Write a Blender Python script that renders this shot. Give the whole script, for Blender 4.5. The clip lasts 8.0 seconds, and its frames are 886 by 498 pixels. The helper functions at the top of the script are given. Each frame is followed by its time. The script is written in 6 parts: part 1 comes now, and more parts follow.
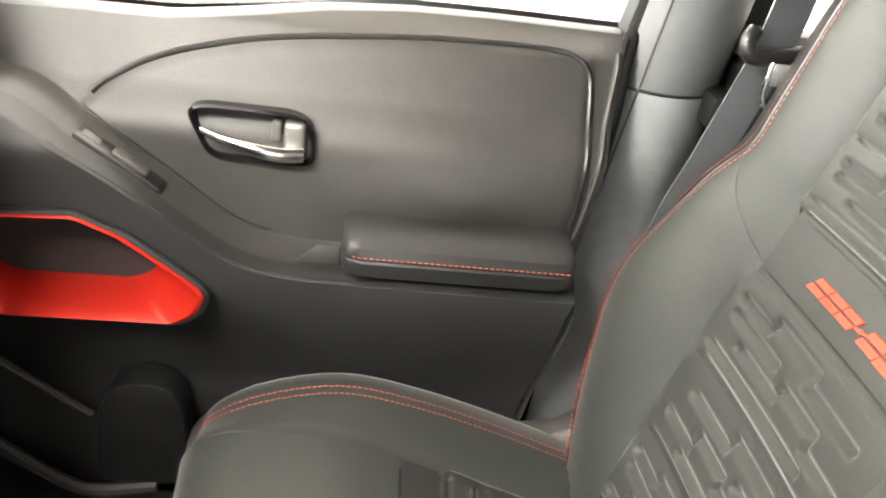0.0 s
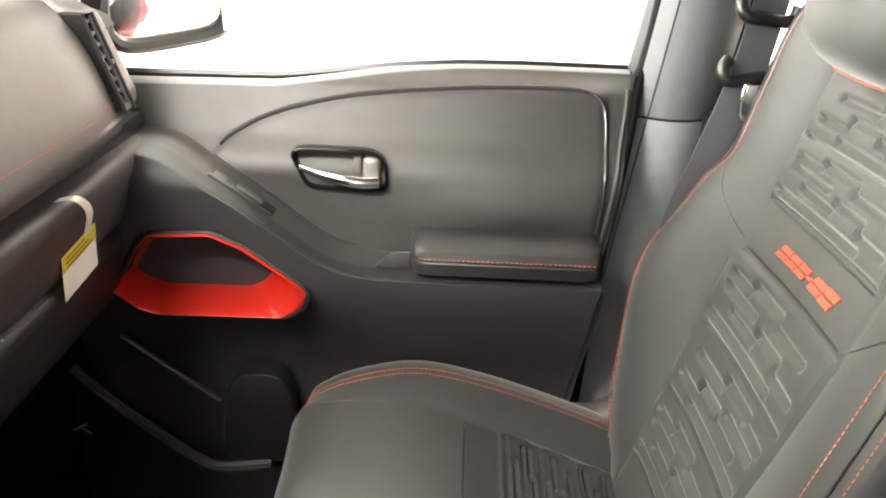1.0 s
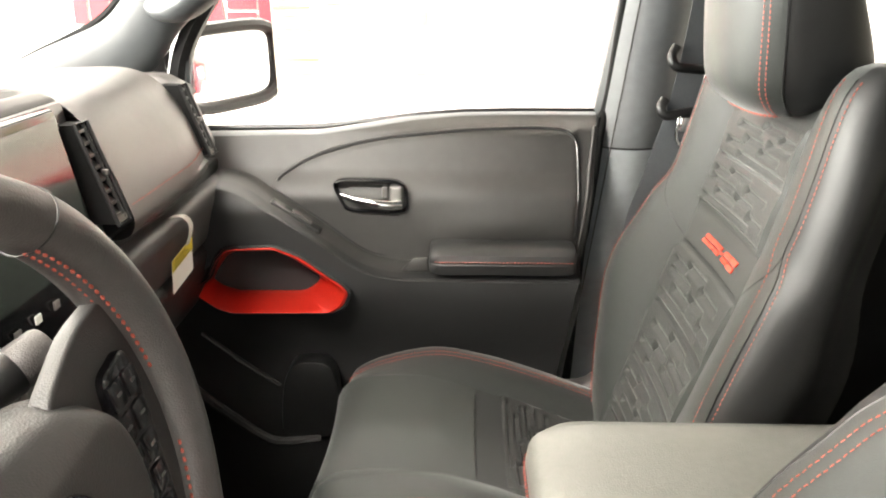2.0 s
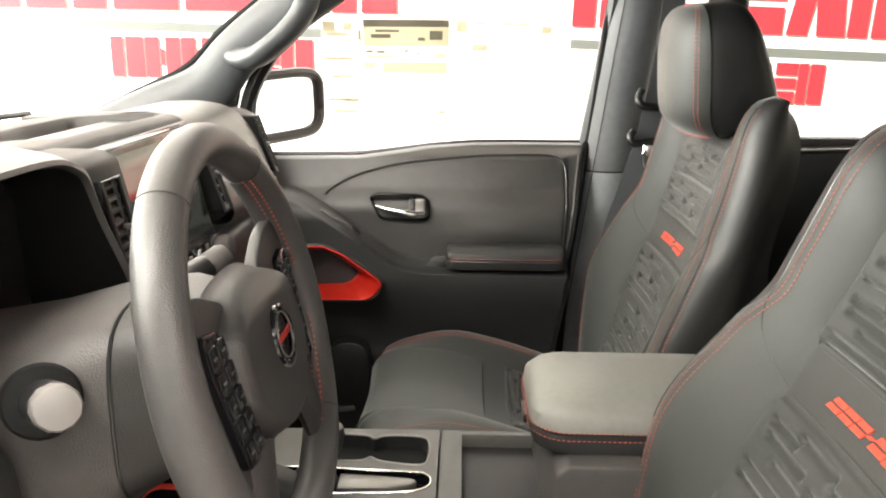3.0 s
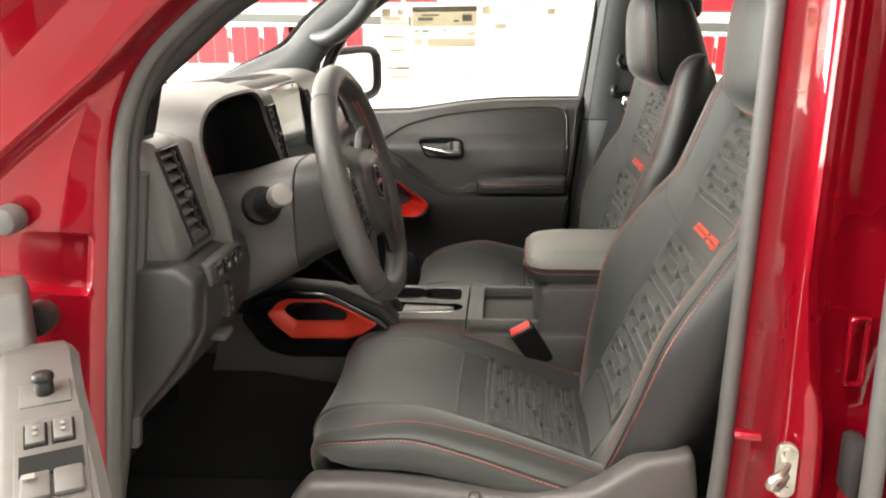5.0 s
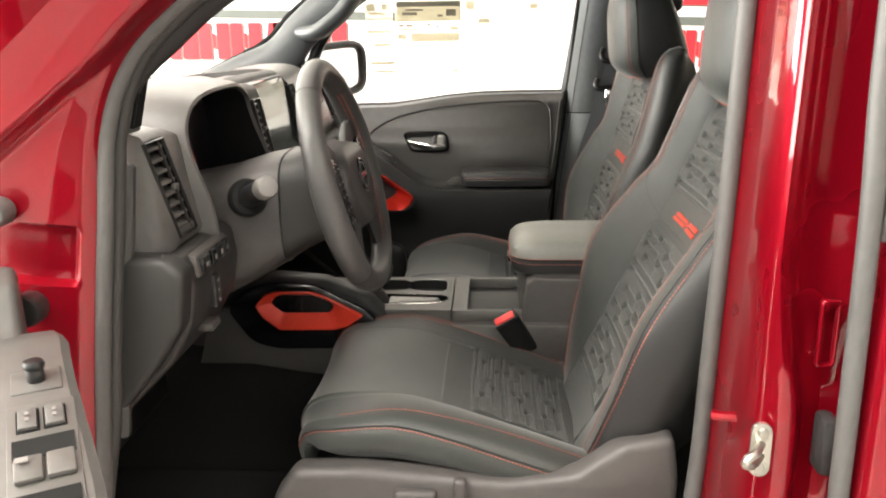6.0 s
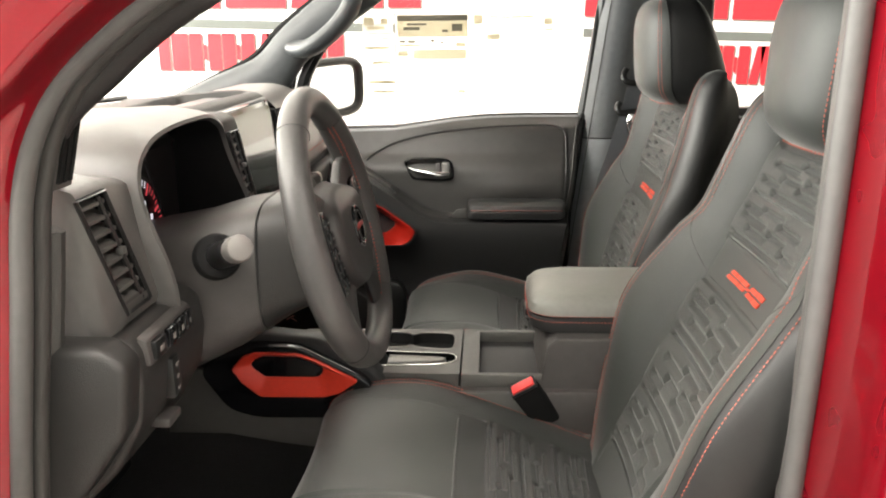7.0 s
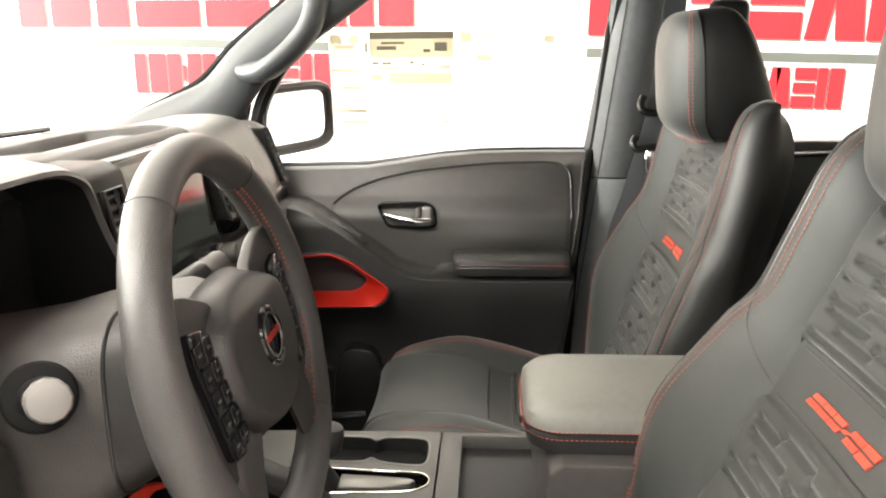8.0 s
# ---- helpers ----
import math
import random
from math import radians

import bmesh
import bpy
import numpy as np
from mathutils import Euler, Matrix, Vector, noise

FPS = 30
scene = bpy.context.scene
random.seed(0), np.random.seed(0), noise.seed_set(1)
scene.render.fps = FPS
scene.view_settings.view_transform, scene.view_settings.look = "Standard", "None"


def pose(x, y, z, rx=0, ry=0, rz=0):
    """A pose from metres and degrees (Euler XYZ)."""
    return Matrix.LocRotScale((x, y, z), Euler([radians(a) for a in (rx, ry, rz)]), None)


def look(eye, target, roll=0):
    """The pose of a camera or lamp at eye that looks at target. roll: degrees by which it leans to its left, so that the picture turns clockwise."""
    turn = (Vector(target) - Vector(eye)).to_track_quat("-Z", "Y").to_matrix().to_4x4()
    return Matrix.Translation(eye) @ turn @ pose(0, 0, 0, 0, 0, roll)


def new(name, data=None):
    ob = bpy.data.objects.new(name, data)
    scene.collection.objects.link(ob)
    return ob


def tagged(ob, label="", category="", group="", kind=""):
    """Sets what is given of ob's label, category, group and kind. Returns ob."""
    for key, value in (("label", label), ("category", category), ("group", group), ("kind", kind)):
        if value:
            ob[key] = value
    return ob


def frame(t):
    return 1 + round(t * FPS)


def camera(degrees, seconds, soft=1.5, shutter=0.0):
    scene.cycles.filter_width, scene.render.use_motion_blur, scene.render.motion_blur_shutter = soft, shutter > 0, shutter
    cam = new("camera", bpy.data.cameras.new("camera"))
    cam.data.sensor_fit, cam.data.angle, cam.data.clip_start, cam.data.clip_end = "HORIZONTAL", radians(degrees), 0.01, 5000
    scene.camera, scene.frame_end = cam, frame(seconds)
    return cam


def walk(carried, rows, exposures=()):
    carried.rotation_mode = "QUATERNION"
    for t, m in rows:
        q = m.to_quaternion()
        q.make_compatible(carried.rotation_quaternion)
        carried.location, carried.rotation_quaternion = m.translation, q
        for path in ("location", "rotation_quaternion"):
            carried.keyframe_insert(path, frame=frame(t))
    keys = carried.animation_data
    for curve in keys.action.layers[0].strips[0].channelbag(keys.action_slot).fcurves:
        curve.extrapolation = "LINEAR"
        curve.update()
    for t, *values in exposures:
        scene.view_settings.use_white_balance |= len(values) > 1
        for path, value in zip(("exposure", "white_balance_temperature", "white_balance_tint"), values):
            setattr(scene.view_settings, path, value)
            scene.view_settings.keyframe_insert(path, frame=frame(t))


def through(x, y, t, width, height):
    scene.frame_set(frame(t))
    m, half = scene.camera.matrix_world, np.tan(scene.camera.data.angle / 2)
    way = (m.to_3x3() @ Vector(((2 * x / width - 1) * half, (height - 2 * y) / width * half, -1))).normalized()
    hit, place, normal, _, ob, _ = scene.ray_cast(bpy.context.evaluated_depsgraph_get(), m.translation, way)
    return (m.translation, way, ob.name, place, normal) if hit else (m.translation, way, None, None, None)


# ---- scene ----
cam = camera(58.0, 8.0, soft=2.0)
PATH = [
    (0, (0.005, -0.129, 1.526), (0.238, 1.621, 0.586), 8.4),
    (0.5, (0.014, -0.211, 1.545), (0.127, 1.607, 0.719), 5.7),
    (1, (0.04, -0.356, 1.544), (0.038, 1.482, 0.756), 2.5),
    (1.5, (0.07, -0.505, 1.568), (0.023, 1.351, 0.823), 0.5),
    (1.7, (0.067, -0.561, 1.576), (0.012, 1.308, 0.868), -0.0),
    (2.8, (0.025, -0.933, 1.57), (-0.014, 0.995, 1.039), 0.3),
    (3, (0.034, -1.0, 1.571), (-0.018, 0.931, 1.055), 0.5),
    (3.5, (0.091, -1.205, 1.57), (-0.024, 0.733, 1.087), 0.3),
    (4, (0.086, -1.364, 1.578), (-0.045, 0.573, 1.095), 0.2),
    (4.5, (0.069, -1.488, 1.576), (-0.057, 0.44, 1.059), -0.1),
    (5, (0.077, -1.581, 1.561), (-0.076, 0.337, 1.014), -0.8),
    (5.2, (0.087, -1.614, 1.554), (-0.063, 0.295, 0.976), -0.9),
    (6.3, (0.079, -1.582, 1.565), (-0.029, 0.338, 1.018), -0.8),
    (6.5, (0.072, -1.532, 1.573), (-0.029, 0.391, 1.03), -0.6),
    (7, (0.05, -1.378, 1.572), (-0.062, 0.546, 1.037), -0.6),
    (7.5, (0.054, -1.189, 1.57), (-0.069, 0.739, 1.053), -0.7),
    (8, (0.075, -1.026, 1.57), (-0.041, 0.909, 1.08), -0.6),
]
walk(cam, [(t, look(eye, target, roll)) for t, eye, target, roll in PATH],
     exposures=((0.0, 1.32), (1.0, 1.12), (1.7, 1.02), (2.8, 0.42), (3.5, 0.08), (4.5, -0.12), (5.2, -0.13), (6.3, -0.09), (7.0, -0.02), (8.0, 0.28)))

# ---- world, lights ----
world = bpy.data.worlds.new("world")
scene.world = world
world.use_nodes = True
world.node_tree.nodes["Background"].inputs[0].default_value = (0.9, 0.95, 1.0, 1)
world.node_tree.nodes["Background"].inputs[1].default_value = 0.15
scene.view_settings.exposure = 0.0


def area_lamp(name, x, y, z, sx, sy, power, colour=(1.0, 0.95, 0.87)):
    data = bpy.data.lights.new(name, "AREA")
    data.shape, data.size, data.size_y, data.energy, data.color = "RECTANGLE", sx, sy, power, colour
    ob = new(name, data)
    ob.matrix_basis = pose(x, y, z)
    return ob


LAMPS = [(x, y) for x in (-3.6, -1.2, 1.2, 3.6) for y in (-4.8, -2.4, 3.3)] + [(-3.6, 0.0), (-2.2, 0.0)]
POWER = {-4.8: 50, -2.4: 60, 3.3: 60, 0.0: 25}
for lx, ly in LAMPS:
    area_lamp("showroom_lamp", lx, ly, 3.95, 1.5, 0.5, {(-3.6, -2.4): 420, (-1.2, -2.4): 270, (1.2, -2.4): 90}.get((lx, ly), POWER[ly]))
# added fill behind the camera: area lamps in made-up, unseen shop front windows
for wx in (-4.5, 0.0, 4.5):
    data = bpy.data.lights.new("shop_front_daylight", "AREA")
    data.shape, data.size, data.size_y, data.energy, data.color = "RECTANGLE", 3.9, 2.5, 50, (0.95, 0.97, 0.93)
    new("shop_front_daylight", data).matrix_basis = pose(wx, -7.96, 1.75, 90, 0, 0)

# added fill ahead of the truck: area lamps in made-up, unseen end wall windows
for wy, power in ((-5.87, 350), (-2.0, 800), (1.95, 1350)):
    data = bpy.data.lights.new("end_wall_daylight", "AREA")
    data.shape, data.size, data.size_y, data.energy, data.color = "RECTANGLE", 3.3, 3.1, power, (1.0, 0.98, 0.90)
    new("end_wall_daylight", data).matrix_basis = pose(-6.96, wy, 2.1, 90, 0, -90)


# ---- materials ----
def mat(name, colour, rough=0.5, metal=0.0, vary=0.15, scale=40.0, bump=0.0, bump_scale=600.0, coat=0.0, sheen=0.0, spec=0.5, emit=None, stain=0.0):
    m = bpy.data.materials.new(name)
    m.use_nodes = True
    t = m.node_tree
    b = t.nodes["Principled BSDF"]
    b.inputs["Roughness"].default_value = rough
    b.inputs["Metallic"].default_value = metal
    b.inputs["Coat Weight"].default_value = coat
    b.inputs["Coat Roughness"].default_value = 0.04
    b.inputs["Sheen Weight"].default_value = sheen
    b.inputs["Sheen Roughness"].default_value = 0.4
    b.inputs["Specular IOR Level"].default_value = spec
    co = t.nodes.new("ShaderNodeTexCoord")
    n1 = t.nodes.new("ShaderNodeTexNoise")
    n1.inputs["Scale"].default_value, n1.inputs["Detail"].default_value = scale, 5
    n2 = t.nodes.new("ShaderNodeTexNoise")
    n2.inputs["Scale"].default_value, n2.inputs["Detail"].default_value = 5.0, 3
    t.links.new(co.outputs["Object"], n1.inputs["Vector"])
    t.links.new(co.outputs["Object"], n2.inputs["Vector"])
    add = t.nodes.new("ShaderNodeMath")
    add.operation = "ADD"
    t.links.new(n1.outputs["Fac"], add.inputs[0])
    t.links.new(n2.outputs["Fac"], add.inputs[1])
    mr = t.nodes.new("ShaderNodeMapRange")
    mr.inputs["From Min"].default_value, mr.inputs["From Max"].default_value = 0.7, 1.3
    mr.inputs["To Min"].default_value, mr.inputs["To Max"].default_value = 1 - vary, 1 + vary
    t.links.new(add.outputs[0], mr.inputs["Value"])
    mul = t.nodes.new("ShaderNodeVectorMath")
    mul.operation = "SCALE"
    mul.inputs[0].default_value = colour
    t.links.new(mr.outputs[0], mul.inputs["Scale"])
    t.links.new(mul.outputs[0], b.inputs["Base Color"])
    rr = t.nodes.new("ShaderNodeMapRange")
    rr.inputs["From Min"].default_value, rr.inputs["From Max"].default_value = 0.35, 0.65
    rr.inputs["To Min"].default_value, rr.inputs["To Max"].default_value = max(0.02, rough - 0.06), min(1, rough + 0.06)
    t.links.new(n2.outputs["Fac"], rr.inputs["Value"])
    t.links.new(rr.outputs[0], b.inputs["Roughness"])
    if bump:
        v = t.nodes.new("ShaderNodeTexVoronoi")
        v.inputs["Scale"].default_value = bump_scale
        t.links.new(co.outputs["Object"], v.inputs["Vector"])
        bp = t.nodes.new("ShaderNodeBump")
        bp.inputs["Strength"].default_value, bp.inputs["Distance"].default_value = bump, 0.001
        t.links.new(v.outputs["Distance"], bp.inputs["Height"])
        t.links.new(bp.outputs[0], b.inputs["Normal"])
    if emit:
        b.inputs["Emission Color"].default_value, b.inputs["Emission Strength"].default_value = (*emit[0], 1), emit[1]
    return m


def glass_mat(name, tint=(1, 1, 1), rough=0.0):
    m = bpy.data.materials.new(name)
    m.use_nodes = True
    t = m.node_tree
    t.nodes.remove(t.nodes["Principled BSDF"])
    tr, gl, mix = (t.nodes.new("ShaderNode" + k) for k in ("BsdfTransparent", "BsdfGlossy", "MixShader"))
    tr.inputs[0].default_value = (*tint, 1)
    gl.inputs["Roughness"].default_value = rough
    mix.inputs[0].default_value = 0.03
    t.links.new(tr.outputs[0], mix.inputs[1])
    t.links.new(gl.outputs[0], mix.inputs[2])
    t.links.new(mix.outputs[0], t.nodes["Material Output"].inputs[0])
    return m


def paper_mat(name, colour, through, thin):
    """Printed sheet on glass: part of the light comes straight through, part is scattered."""
    m = bpy.data.materials.new(name)
    m.use_nodes = True
    t = m.node_tree
    t.nodes.remove(t.nodes["Principled BSDF"])
    d, tl, mix, n = (t.nodes.new("ShaderNode" + k) for k in ("BsdfDiffuse", "BsdfTranslucent", "MixShader", "TexNoise"))
    n.inputs["Scale"].default_value = 30
    ramp = t.nodes.new("ShaderNodeMapRange")
    ramp.inputs["To Min"].default_value, ramp.inputs["To Max"].default_value = through - 0.1, through + 0.1
    d.inputs[0].default_value = tl.inputs[0].default_value = (*colour, 1)
    t.links.new(n.outputs["Fac"], ramp.inputs[0])
    t.links.new(ramp.outputs[0], mix.inputs[0])
    t.links.new(d.outputs[0], mix.inputs[1])
    t.links.new(tl.outputs[0], mix.inputs[2])
    clear, blend = t.nodes.new("ShaderNodeBsdfTransparent"), t.nodes.new("ShaderNodeMixShader")
    blend.inputs[0].default_value = thin
    t.links.new(mix.outputs[0], blend.inputs[1])
    t.links.new(clear.outputs[0], blend.inputs[2])
    t.links.new(blend.outputs[0], t.nodes["Material Output"].inputs[0])
    return m


FABRIC = mat("seat_fabric", (0.0235, 0.0265, 0.0238), 0.55, vary=0.12, scale=220, bump=0.15, bump_scale=1100, sheen=0.25)
QUILT = mat("quilted_fabric", (0.024, 0.0255, 0.023), 0.6, vary=0.12, scale=220, bump=0.3, bump_scale=900, sheen=0.25)
LEATHER = mat("black_leatherette", (0.014, 0.014, 0.014), 0.52, vary=0.12, scale=120, bump=0.12, bump_scale=700)
RIM = mat("wheel_leather", (0.032, 0.031, 0.030), 0.5, vary=0.1, scale=150, bump=0.2, bump_scale=700)
# dark leatherette made pale: overhead light on the armrest put into its colour
ARMTOP_LIT = mat("lit_armrest_leatherette", (0.165, 0.163, 0.148), 0.42, vary=0.08, scale=120, bump=0.2, bump_scale=500)
RIMGRIP = mat("rim_leather", (0.055, 0.053, 0.0515), 0.42, vary=0.1, scale=150, bump=0.2, bump_scale=700)
PLASTIC = mat("grained_plastic", (0.053, 0.0485, 0.0465), 0.5, vary=0.12, scale=60, bump=0.3, bump_scale=700)
PANELDARK = mat("dark_instrument_glass", (0.022, 0.019, 0.020), 0.4, vary=0.1)
SOFT = mat("soft_grey_trim", (0.078, 0.0745, 0.071), 0.42, vary=0.1, scale=60, bump=0.2, bump_scale=800)
DOORTRIM = mat("door_trim_plastic", (0.034, 0.033, 0.031), 0.48, vary=0.12, scale=50, bump=0.25, bump_scale=800)
# light put into two greys: dimmer for upper post and sill, paler for lower post
TRIM_LIGHT_BAKED = mat("grey_trim_light_baked", (0.120, 0.126, 0.130), 0.46, vary=0.1, scale=60, bump=0.2, bump_scale=800)
POST_LIT = mat("lit_grey_post_trim", (0.26, 0.275, 0.285), 0.42, vary=0.1, scale=60, bump=0.2, bump_scale=800)
LINING = mat("dark_pillar_lining", (0.015, 0.014, 0.014), 0.6, vary=0.15, scale=60, bump=0.2, bump_scale=800)
SLAT = mat("vent_slat_grey", (0.085, 0.08, 0.075), 0.4, vary=0.1, scale=60)
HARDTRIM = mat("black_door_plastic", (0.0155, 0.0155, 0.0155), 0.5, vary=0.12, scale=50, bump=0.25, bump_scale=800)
DOORPOD = mat("door_pod_grey", (0.072, 0.068, 0.063), 0.45, vary=0.1, scale=60, bump=0.2, bump_scale=800)
DASHTOP = mat("dash_top_skin", (0.0205, 0.020, 0.0185), 0.58, spec=0.35, vary=0.12, scale=60, bump=0.3, bump_scale=700)
PILLAR = mat("pillar_trim", (0.035, 0.039, 0.041), 0.42, vary=0.1, scale=60, bump=0.2, bump_scale=800)
VOID = mat("black_rubber", (0.008, 0.008, 0.008), 0.85, vary=0.2, spec=0.15)
SIDEFABRIC = mat("dark_bolster_fabric", (0.023, 0.025, 0.023), 0.6, vary=0.12, scale=220, bump=0.35, bump_scale=900, sheen=0.2)
# same cloth as QUILT, darkened for the shade low in the seat
QUILT_SHADED = mat("shaded_cushion_quilt", (0.013, 0.0135, 0.0125), 0.6, vary=0.12, scale=220, bump=0.3, bump_scale=900, sheen=0.2)
# darkened plastic: shade on the knee panels put into the colour
KNEE = mat("shaded_knee_plastic", (0.020, 0.019, 0.018), 0.5, vary=0.12, scale=60, bump=0.3, bump_scale=700)
DARK = mat("black_plastic", (0.010, 0.010, 0.010), 0.35, vary=0.2)
GLOSS = mat("gloss_black", (0.006, 0.006, 0.007), 0.08, vary=0.2)
CARPET = mat("black_carpet", (0.008, 0.0075, 0.008), 0.95, vary=0.4, scale=300, bump=0.8, bump_scale=500)
SEAL = mat("rubber_seal", (0.072, 0.069, 0.067), 0.55, vary=0.1, scale=80)
CHROME = mat("chrome", (0.75, 0.75, 0.74), 0.1, 1.0, vary=0.05)
SATIN = mat("satin_silver", (0.20, 0.195, 0.185), 0.42, 0.8, vary=0.08)
STEEL = mat("zinc_steel", (0.42, 0.40, 0.36), 0.35, 1.0, vary=0.15)
REDTRIM = mat("red_trim", (0.52, 0.022, 0.012), 0.32, 0.45, vary=0.06, scale=200)
ORANGE = mat("orange_red_trim", (0.80, 0.055, 0.028), 0.36, 0.1, vary=0.06, scale=200)
STITCH = mat("red_thread", (0.40, 0.085, 0.055), 0.7, vary=0.15)
EMBROIDERY = mat("orange_embroidery", (0.56, 0.060, 0.030), 0.75, vary=0.15, scale=400, bump=0.6, bump_scale=900)
BODY = mat("red_metallic_paint", (0.215, 0.002, 0.009), 0.30, 0.5, vary=0.05, scale=500, coat=1.0, spec=0.04)
BUCKLE = mat("red_button", (0.75, 0.03, 0.03), 0.4, vary=0.05)
WEBBING = mat("belt_webbing", (0.115, 0.125, 0.135), 0.7, vary=0.1, scale=300, bump=0.5, bump_scale=1200)
WHITE = mat("white_wall_paint", (0.82, 0.81, 0.78), 0.6, vary=0.03, scale=6)
GREYWALL = mat("grey_wall_paint", (0.36, 0.35, 0.33), 0.7, vary=0.04, scale=5)
BANNER = mat("white_banner_vinyl", (0.84, 0.83, 0.80), 0.45, vary=0.02, scale=8)
SIGNRED = mat("red_banner_print", (0.55, 0.01, 0.02), 0.45, vary=0.05, scale=10)
SIGNGREY = mat("grey_banner_print", (0.10, 0.11, 0.10), 0.45, vary=0.05, scale=10)
TILE = mat("showroom_floor_tile", (0.42, 0.40, 0.37), 0.25, vary=0.06, scale=4)
CEIL = mat("ceiling_white", (0.75, 0.74, 0.72), 0.8, vary=0.03)
KNOBGREY = mat("grey_knob", (0.17, 0.16, 0.152), 0.5, vary=0.06)
PRINT = mat("white_print", (0.75, 0.75, 0.74), 0.5, vary=0.02)
DIALPRINT = mat("lit_dial_print", (0.8, 0.8, 0.8), 0.5, vary=0.02, emit=((0.95, 0.9, 1.0), 0.9))
DIALRED = mat("lit_dial_red", (0.6, 0.03, 0.05), 0.5, vary=0.02, emit=((1.0, 0.12, 0.14), 0.5))
YELLOW = mat("yellow_label", (0.70, 0.56, 0.05), 0.5, vary=0.03)
TAGWHITE = mat("white_card", (0.78, 0.77, 0.72), 0.6, vary=0.03)
BLUEPRINT = mat("blue_label", (0.03, 0.05, 0.4), 0.5, vary=0.05)
ORANGEPRINT = mat("orange_mark", (0.85, 0.2, 0.02), 0.5, vary=0.05)
SCREENMAT = mat("display_glass", (0.03, 0.04, 0.035), 0.04, vary=0.1, spec=0.9)
PAPER = paper_mat("sticker_paper", (0.86, 0.84, 0.74), 0.5, 0.40)
PAPERINK = paper_mat("sticker_ink", (0.46, 0.43, 0.32), 0.5, 0.0)
PAPERDARK = paper_mat("sticker_dark_ink", (0.20, 0.19, 0.16), 0.5, 0.0)
CONSOLE = mat("matte_console_grey", (0.085, 0.083, 0.078), 0.48, vary=0.08, scale=80, bump=0.1, bump_scale=700)
GLASS = glass_mat("clear_glass")
PRIVACY = glass_mat("tinted_glass", (0.30, 0.29, 0.26))
MIRROR = mat("mirror_glass", (0.9, 0.9, 0.9), 0.02, 1.0, vary=0.01)


# ---- building helpers ----
def thing(name, at, label, category, group="", kind=""):
    ob = new(name)
    ob.location = at
    ob.empty_display_size = 0.05
    return tagged(ob, label, category, group, kind)


def part(name, bm, material, parent=None, label="", smooth=True):
    """Links a bmesh, built in world metres, as one mesh under a thing or a part."""
    me = bpy.data.meshes.new(name)
    bm.to_mesh(me)
    bm.free()
    me.materials.append(material)
    if smooth:
        me.shade_smooth()
        me.set_sharp_from_angle(angle=radians(38))
    ob = new(name, me)
    if parent is not None:
        ob.parent = parent
        ob.matrix_parent_inverse = Matrix.Translation(-parent.location)
    return tagged(ob, label)


def V(*a):
    return Vector(a)


def from_lists(verts, faces):
    me = bpy.data.meshes.new("tmp")
    me.from_pydata([tuple(v) for v in verts], [], faces)
    bm = bmesh.new()
    bm.from_mesh(me)
    bpy.data.meshes.remove(me)
    return bm


def grid(rows, close_u=False, close_v=False, cap=False):
    """A sheet through rows of points; close_u joins each row's ends, close_v the first and last row, cap fills the end rows."""
    n, k = len(rows), len(rows[0])
    verts = [p for r in rows for p in r]
    faces = []
    for i in range(n if close_v else n - 1):
        for j in range(k if close_u else k - 1):
            a, b, c, d = i * k + j, i * k + (j + 1) % k, ((i + 1) % n) * k + (j + 1) % k, ((i + 1) % n) * k + j
            faces.append((a, b, c, d))
    if cap:
        faces.append(tuple(range(k))[::-1])
        faces.append(tuple((n - 1) * k + j for j in range(k)))
    bm = from_lists(verts, faces)
    bmesh.ops.recalc_face_normals(bm, faces=bm.faces)
    return bm


def join(*bms):
    out = bms[0]
    for b in bms[1:]:
        me = bpy.data.meshes.new("tmp")
        b.to_mesh(me)
        out.from_mesh(me)
        b.free()
        bpy.data.meshes.remove(me)
    return out


def move(bm, m):
    bm.transform(m)
    return bm


def rbox(x0, x1, y0, y1, z0, z1, r=0.004, seg=2):
    bm = bmesh.new()
    bmesh.ops.create_cube(bm, size=1, matrix=Matrix.LocRotScale(((x0 + x1) / 2, (y0 + y1) / 2, (z0 + z1) / 2), None, (abs(x1 - x0), abs(y1 - y0), abs(z1 - z0))))
    if r:
        bmesh.ops.bevel(bm, geom=bm.edges, offset=min(r, abs(x1 - x0) / 2.1, abs(y1 - y0) / 2.1, abs(z1 - z0) / 2.1), segments=seg, affect="EDGES", profile=0.5)
    return bm


def prism(pts, axis, a, b, r=0.004, seg=2):
    """A flat outline pushed along an axis from a to b, its edges rounded by r. The outline's pair is (x, z) for y, (y, z) for x, (x, y) for z."""
    def at(p, c):
        return {"y": (p[0], c, p[1]), "x": (c, p[0], p[1]), "z": (p[0], p[1], c)}[axis]
    n = len(pts)
    verts = [at(p, a) for p in pts] + [at(p, b) for p in pts]
    faces = [tuple(range(n))[::-1], tuple(range(n, 2 * n))] + [(i, (i + 1) % n, n + (i + 1) % n, n + i) for i in range(n)]
    bm = from_lists(verts, faces)
    bmesh.ops.recalc_face_normals(bm, faces=bm.faces)
    if r:
        bmesh.ops.bevel(bm, geom=bm.edges, offset=r, segments=seg, affect="EDGES", profile=0.5)
    return bm


